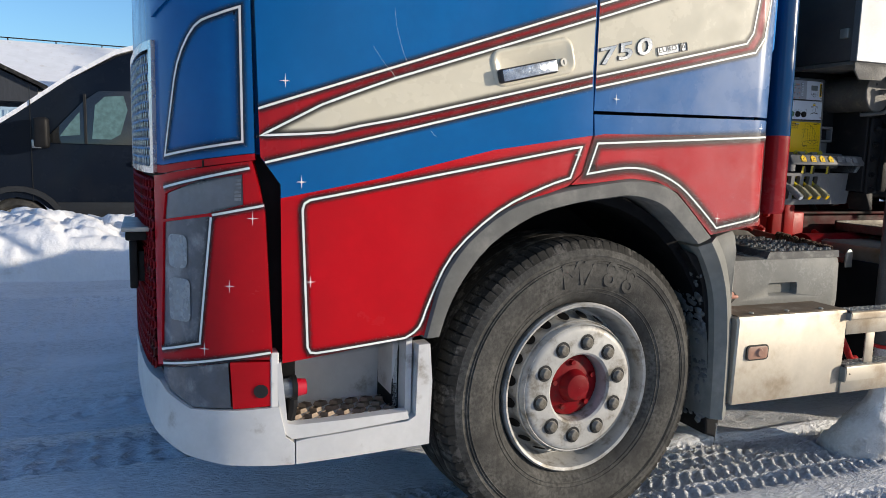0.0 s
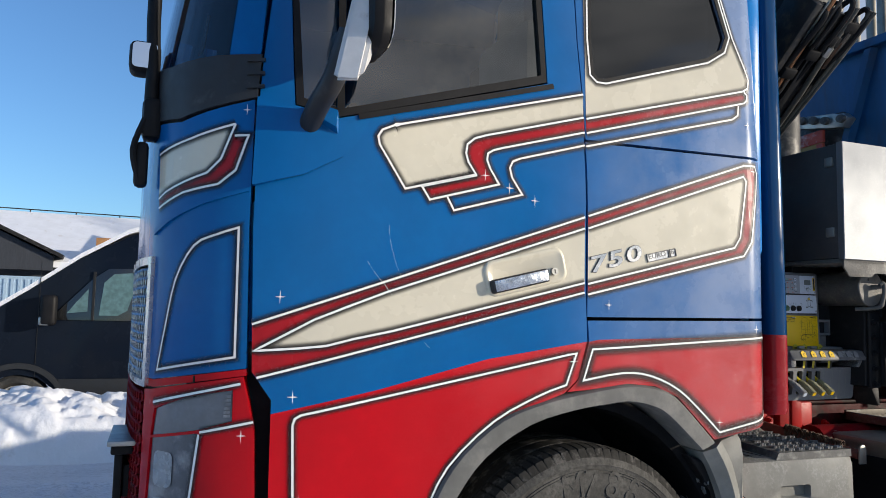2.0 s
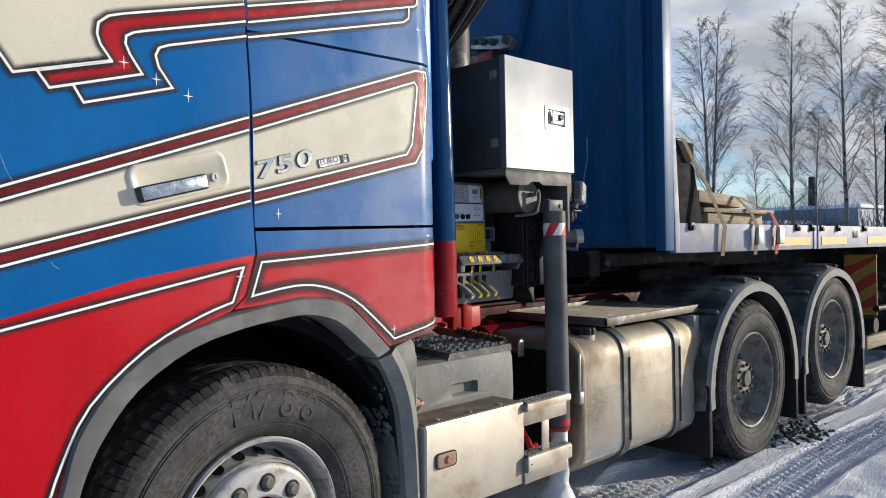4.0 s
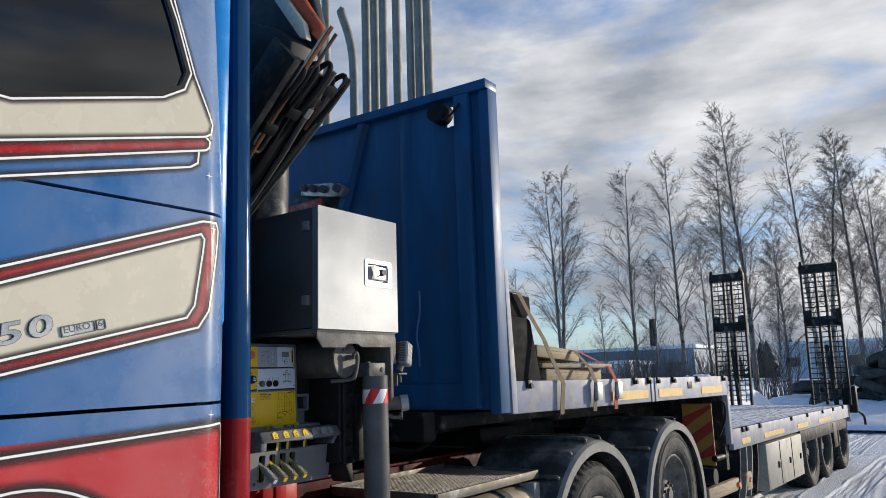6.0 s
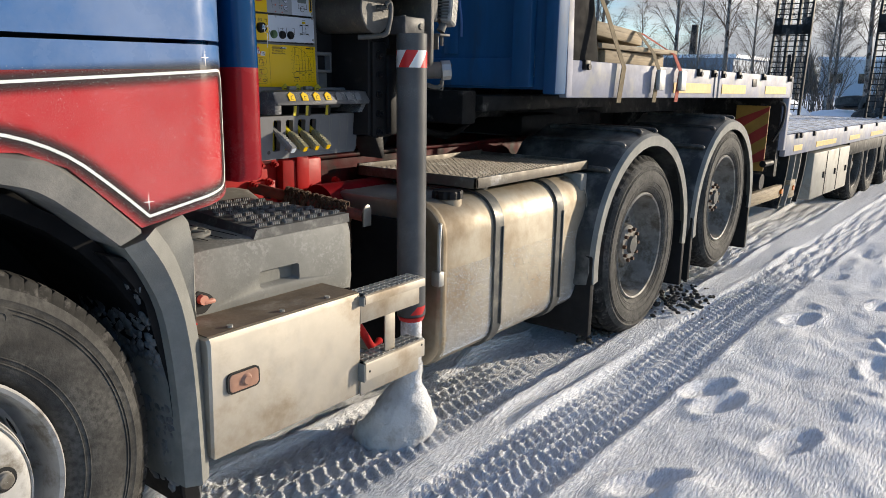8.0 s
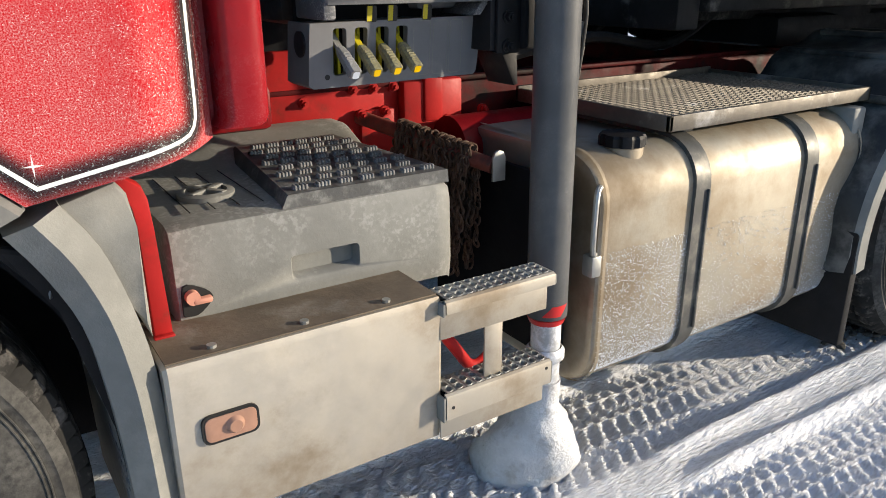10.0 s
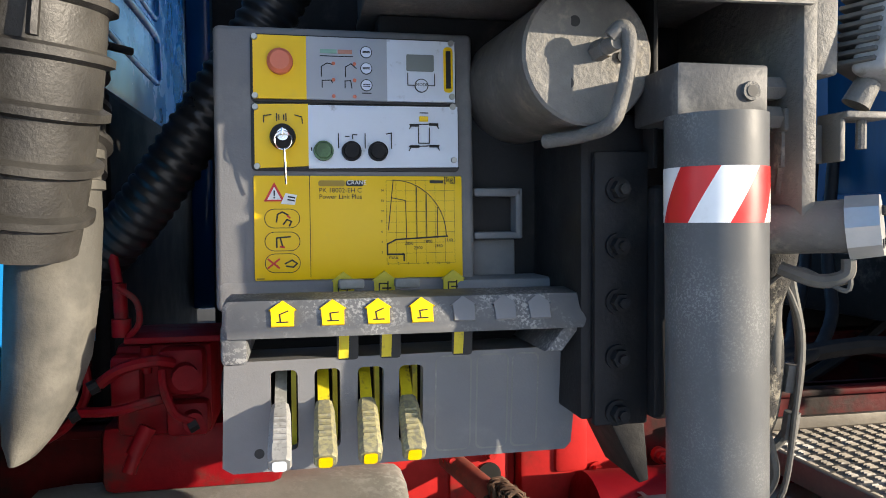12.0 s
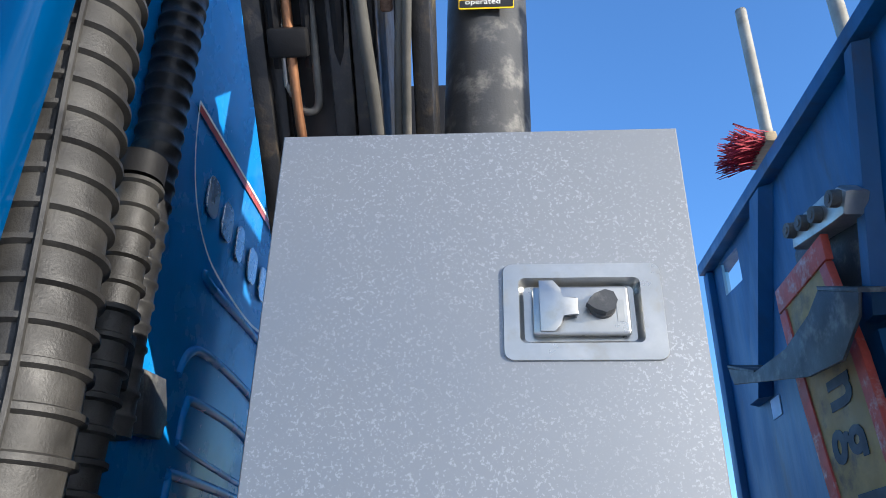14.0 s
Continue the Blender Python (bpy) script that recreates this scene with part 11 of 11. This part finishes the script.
part("tyre", bm, M_RUBBER, vw, "black tyre", 40)
bm = bmesh.new()
turned(bm, [(0.225, 0.06), (0.222, 0.03), (0.215, 0.03), (0.210, 0.09), (0.20, 0.12), (0.06, 0.12)], 40)
for i in range(5):
    a = 2 * math.pi * i / 5 + 0.3
    box(bm, (0.03, 0.045, -0.03), (0.215, 0.075, 0.03), 0.01, m=pose(0, 0, 0, 0, math.degrees(a), 0))
cyl(bm, (0, 0.10, 0), (0, 0.035, 0), 0.06, 0.045, 16)
part("rim", bm, M_RIM, vw, "silver five-spoke rim", 40)
copy_thing(vw, pose(3.6, 0.02, 0.345))

# ---- buildings ----
house = thing("storage_house", "dark timber building with a snow-covered roof and gable", "building")
house.matrix_basis = pose(-8.0, 34.0, 0.0, 0, 0, 4)
bm = bmesh.new()
box(bm, (-14.0, 0.0, 0.0), (7.0, 9.0, 3.4))
part("wall", bm, M_DARKWALL, house, "dark stained wall")
bm = bmesh.new()
rings(bm, [[(x, -0.9, 3.05), (x, -0.9, 3.30), (x, 4.5, 5.95), (x, 9.9, 3.3), (x, 9.9, 3.05), (x, 4.5, 5.6)] for x in (-14.6, 7.6)])
part("roof", bm, M_SNOWBANK, house, "snow-covered pitched roof")
bm = bmesh.new()
prism(bm, [(-1.9, 2.9), (2.4, 2.9), (2.4, 3.5), (0.25, 4.55), (-1.9, 3.5)], -1.2, 3.0, "y")
part("gable", bm, M_DARKWALL, house, "dark gable")
bm = bmesh.new()
for s in (-1, 1):
    prism(bm, [(0.25 + s * 2.5, 3.42), (0.25, 4.62), (0.25, 4.78), (0.25 + s * 2.55, 3.56)], -1.5, 2.6, "y")
part("gable_roof", bm, M_TRAILDARK, house, "dark gable roof edge")
bm = bmesh.new()
for k in range(26):
    box(bm, (4.2 + k * 0.18, -1.3, 3.0 + k * 0.03), (4.31 + k * 0.18, -1.22, 3.75 + k * 0.09))
box(bm, (4.0, -1.25, 2.9), (9.2, -1.2, 4.4))
pieces("wood_slat", bm, M_WOODWALL, house, "orange-brown slatted wood")
bm = bmesh.new()
for x in range(-13, 8, 2):
    cyl(bm, (x, 4.5, 5.9), (x, 4.5, 6.08), 0.03, 0.03, 6)
tube(bm, [(-14, 4.5, 6.05), (-4, 4.5, 6.07), (7.4, 4.5, 6.06)], 0.03, 6, 3)
part("roof_rail", bm, M_TRAILDARK, house, "roof ridge rail")
cont = thing("container", "pale blue shipping container behind the van", "container")
cont.matrix_basis = pose(-6.9, 26.0, 0)
bm = bmesh.new()
box(bm, (0, 0, 0), (6.0, 2.4, 2.4), 0.03)
part("container_body", bm, M_CONTAINER, cont, "pale blue steel body")
bm = bmesh.new()
for k in range(28):
    box(bm, (0.15 + k * 0.21, -0.035, 0.12), (0.26 + k * 0.21, 0.0, 2.3), 0.01)
pieces("corrugation", bm, M_CONTAINER, cont, "corrugated side")


def far_building(name, label, x, y, rz, length, depth, height, material, roof=0.3, windows=0):
    b = thing(name, label, "building")
    b.matrix_basis = pose(x, y, 0, 0, 0, rz)
    bm = bmesh.new()
    box(bm, (0, 0, 0), (depth, length, height))
    part("wall", bm, material, b, "plain sheet wall")
    bm = bmesh.new()
    box(bm, (-0.4, -0.4, height), (depth + 0.4, length + 0.4, height + roof))
    part("roof", bm, M_SNOWBANK, b, "snow-covered flat roof")
    for i in range(windows):
        bm = bmesh.new()
        y0 = length * (i + 0.5) / windows - 1.0
        box(bm, (-0.06, y0, height * 0.35), (0.0, y0 + 2.0, height * 0.62))
        part("window", bm, M_GLASS, b, "dark window")
    return b


far_building("workshop", "long blue-grey workshop with a snowy roof", 92, 26, 0, 26, 14, 4.4, M_FARWALL, 0.4, 5)
far_building("workshop", "low white workshop building with snow on its roof", 80, 30, 4, 14, 10, 2.6, M_FARLIGHT, 0.4, 3)
far_building("workshop", "distant white industrial hall", 120, 6, 0, 16, 12, 5.0, M_FARLIGHT, 0.4, 4)
far_building("workshop", "distant grey industrial hall", 110, 48, 0, 40, 14, 5.0, M_FARWALL, 0.4, 4)
bm = bmesh.new()
cyl(bm, (95, 32, 4.5), (95, 32, 8.5), 0.5, 0.4, 12)
tagged(part("chimney", bm, M_TRAILDARK, None, ""), "dark chimney behind the workshop", "chimney")
bm = bmesh.new()
box(bm, (140, -60, 0), (141, 120, 5.5))
bm2 = bmesh.new()
rnd = random.Random(8)
y = -70.0
loops = []
while y < 130:
    h = 4.6 + 2.4 * rnd.random()
    w = 1.6 + 1.4 * rnd.random()
    cx = 150 + rnd.uniform(-8, 8)
    for k in range(4):
        z0, r = h * k / 4.5, w * (1 - k / 4.6)
        cyl(bm2, (cx, y, z0), (cx, y, min(h, z0 + h / 2.6)), r, 0.05, 7)
    y += rnd.uniform(1.0, 2.4)
bm.free()
tagged(part("far_wood", bm2, M_CONIFER, None, ""), "dark strip of far conifer wood", "wood", kind="stuff")

# ---- bare birches ----
def birch_mesh(seed, height, dense=1.0, forks=1):
    """A bare birch: tapered trunk, rising limbs, drooping twigs. Returns (trunk, crown)."""
    r = random.Random(seed)
    trunk, crown = bmesh.new(), bmesh.new()
    def wand(bm, p, d, length, radius, sag, seg, n, tip=0.15, wob=0.12):
        pts, q, dd = [p.copy()], p.copy(), d.normalized()
        for i in range(n):
            dd = (dd + Vector((r.uniform(-wob, wob), r.uniform(-wob, wob), r.uniform(-0.06, 0.06) - sag * (i / n)))).normalized()
            q = q + dd * (length / n)
            pts.append(q.copy())
        tube(bm, pts, lambda t: radius * (1 - (1 - tip) * t), seg, 0, ends=False)
        return pts
    stems = [wand(trunk, Vector((0.4 * k, 0.2 * k, -0.2)), Vector((0.05 * k + r.uniform(-0.015, 0.015), r.uniform(-0.015, 0.015), 1)), height * (1 - 0.06 * k), 0.0085 * height, -0.03, 8, 12, 0.08, 0.022) for k in range(forks)]
    for stem in stems:
        n = int(50 * dense)
        for i in range(n):
            t = 0.24 + 0.74 * (i + r.random()) / n
            k = t * (len(stem) - 1)
            a, b = stem[int(k)], stem[min(int(k) + 1, len(stem) - 1)]
            p = a.lerp(b, k - int(k))
            az = r.uniform(0, 2 * math.pi)
            shape = min(1.0, (t - 0.14) / 0.22) * (1.02 - t) ** 0.7
            reach = height * (0.235 * shape + 0.03) * r.uniform(0.7, 1.15)
            d = Vector((math.cos(az), math.sin(az), r.uniform(1.3, 2.2)))
            limb = wand(crown, p, d, reach, 0.0019 * height * (1.15 - t), 0.05, 4, 6, 0.2, 0.10)
            for j in range(int(15 * dense)):
                u = 0.2 + 0.8 * r.random()
                kk = u * (len(limb) - 1)
                q = limb[int(kk)].lerp(limb[min(int(kk) + 1, len(limb) - 1)], kk - int(kk))
                d2 = Vector((math.cos(az) + r.uniform(-1.1, 1.1), math.sin(az) + r.uniform(-1.1, 1.1), r.uniform(0.2, 1.8)))
                tw = wand(crown, q, d2, reach * r.uniform(0.18, 0.42), 0.00050 * height, 0.16, 3, 3, 0.4)
                for _ in range(3):
                    q2 = tw[r.randint(1, len(tw) - 1)]
                    d3 = Vector((r.uniform(-1, 1), r.uniform(-1, 1), r.uniform(-0.5, 0.9)))
                    wand(crown, q2, d3, reach * r.uniform(0.10, 0.22), 0.00036 * height, 0.25, 3, 2, 0.5)
    return trunk, crown


def make_tree(name, label, seed, height, dense, forks):
    t = thing(name, label, "tree", "birches at the yard's edge")
    a, b = birch_mesh(seed, height, dense, forks)
    part("trunk", a, M_BARK, t, "pale birch trunk", 60)
    part("crown", b, M_TWIG, t, "fine bare branches")
    return t


EYE_XY = (-0.73, -1.9)


def away(az, dist):
    return EYE_XY[0] + dist * math.cos(radians(az)), EYE_XY[1] + dist * math.sin(radians(az))


BIRCH = [make_tree("birch", "tall slender bare birch with drooping twigs", 101, 15.0, 1.0, 1), make_tree("birch", "bare birch with two stems and drooping twigs", 102, 15.0, 0.95, 2), make_tree("birch", "broad bare birch with many fine branches", 103, 15.0, 1.25, 1)]
PLACES = [(0, 20.7, 46, 14.0), (1, 26.2, 45, 14.2), (2, 12.7, 47, 17.5), (0, 17.4, 46, 14.6), (1, 8.5, 49, 16.0), (0, 13.9, 52, 16.4), (2, 6.1, 50, 15.5), (0, 4.7, 46, 11.8), (2, 10.6, 44, 9.5),
          (0, 19.3, 44, 8.2), (1, 3.6, 52, 15.0), (0, 2.2, 48, 13.5), (2, 0.6, 55, 15.5), (0, 15.6, 50, 10.0), (0, 23.0, 50, 7.0), (2, -1.5, 52, 14.0), (0, 29.5, 60, 10.0), (2, 10.9, 38, 7.6)]
rnd = random.Random(9)
for i, (kind, az, dist, h) in enumerate(PLACES):
    x, y = away(az, dist)
    m = pose(x, y, fall(x), rnd.uniform(-1.5, 1.5), rnd.uniform(-1.5, 1.5), rnd.uniform(0, 360)) @ Matrix.Diagonal((h * 1.25 / 15.0, h * 1.25 / 15.0, h * 1.04 / 15.0, 1))
    if i in (0, 1, 2):
        BIRCH[kind].matrix_basis = m
    else:
        t = copy_thing(BIRCH[kind], m)
        t.matrix_basis = m
# low bushes of bare shoots
bush = thing("bare_bush", "thin bare bush of brown shoots", "bush", "bushes at the yard's edge")
bm = bmesh.new()
r = random.Random(4)
for k in range(60):
    p = Vector((r.uniform(-0.6, 0.6), r.uniform(-0.6, 0.6), 0))
    d = Vector((r.uniform(-0.5, 0.5), r.uniform(-0.5, 0.5), 1.6)).normalized()
    l = r.uniform(1.6, 3.4)
    pts = [p, p + d * l * 0.4, p + d * l * 0.75 + Vector((r.uniform(-0.2, 0.2), r.uniform(-0.2, 0.2), 0)), p + d * l + Vector((r.uniform(-0.4, 0.4), r.uniform(-0.4, 0.4), -0.1))]
    tube(bm, pts, lambda t: 0.018 * (1 - 0.8 * t), 4, 0, ends=False)
    for j in range(4):
        q = pts[1].lerp(pts[2], r.random())
        tube(bm, [q, q + Vector((r.uniform(-0.5, 0.5), r.uniform(-0.5, 0.5), r.uniform(0.2, 0.8)))], 0.006, 3, 0, ends=False)
tagged(part("bush_crown", bm, M_TWIG, bush, "brown bare shoots"), kind="stuff")
bush.matrix_basis = pose(*away(24.0, 40), fall(35))
for az, d, s in ((22.0, 38, 1.0), (19.8, 40, 1.2), (18.0, 37, 1.1), (27.5, 42, 0.9), (15.0, 42, 1.3), (11.5, 44, 1.4), (7.2, 44, 1.2), (5.2, 43, 1.3), (3.0, 45, 1.4), (21.2, 44, 1.3), (25.2, 44, 1.2), (16.4, 40, 0.8)):
    b = copy_thing(bush, pose(*away(az, d), fall(d)))
    b.matrix_basis = pose(*away(az, d), fall(d), 0, 0, az * 50) @ Matrix.Scale(s, 4)

# ---- heap of old tyres ----
old = thing("old_tyre", "worn black tyre in a heap behind the trailer", "tyre", "heap of old tyres")
bm = bmesh.new()
turned(bm, [(0.27, 0.03), (0.32, 0.0), (0.45, 0.0), (0.50, 0.04), (0.51, 0.15), (0.50, 0.26), (0.45, 0.30), (0.32, 0.30), (0.27, 0.27), (0.30, 0.24), (0.46, 0.22), (0.46, 0.08), (0.30, 0.06)], 28, closed=True)
part("tyre_ring", bm, M_RUBBER, old, "worn black rubber", 40)
r = random.Random(12)
first = True
for k in range(84):
    az = r.uniform(1.0, 9.6) if k % 3 else r.uniform(1.0, 6.4)
    dist = r.uniform(26.5, 31.0)
    x, y = away(az, dist)
    lvl = r.choice((0, 0, 1, 1, 2, 3)) if az < 5.8 else r.choice((0, 0, 1, 1))
    m = pose(x, y, fall(x) + 0.40 + lvl * 0.46 + r.uniform(-0.08, 0.08), r.uniform(-60, 60) + (90 if k % 2 else 0), r.uniform(-30, 30), r.uniform(0, 360)) @ Matrix.Scale(r.uniform(0.80, 1.12), 4)
    if first:
        old.matrix_basis, first = m, False
    else:
        o = copy_thing(old, m)
        o.matrix_basis = m
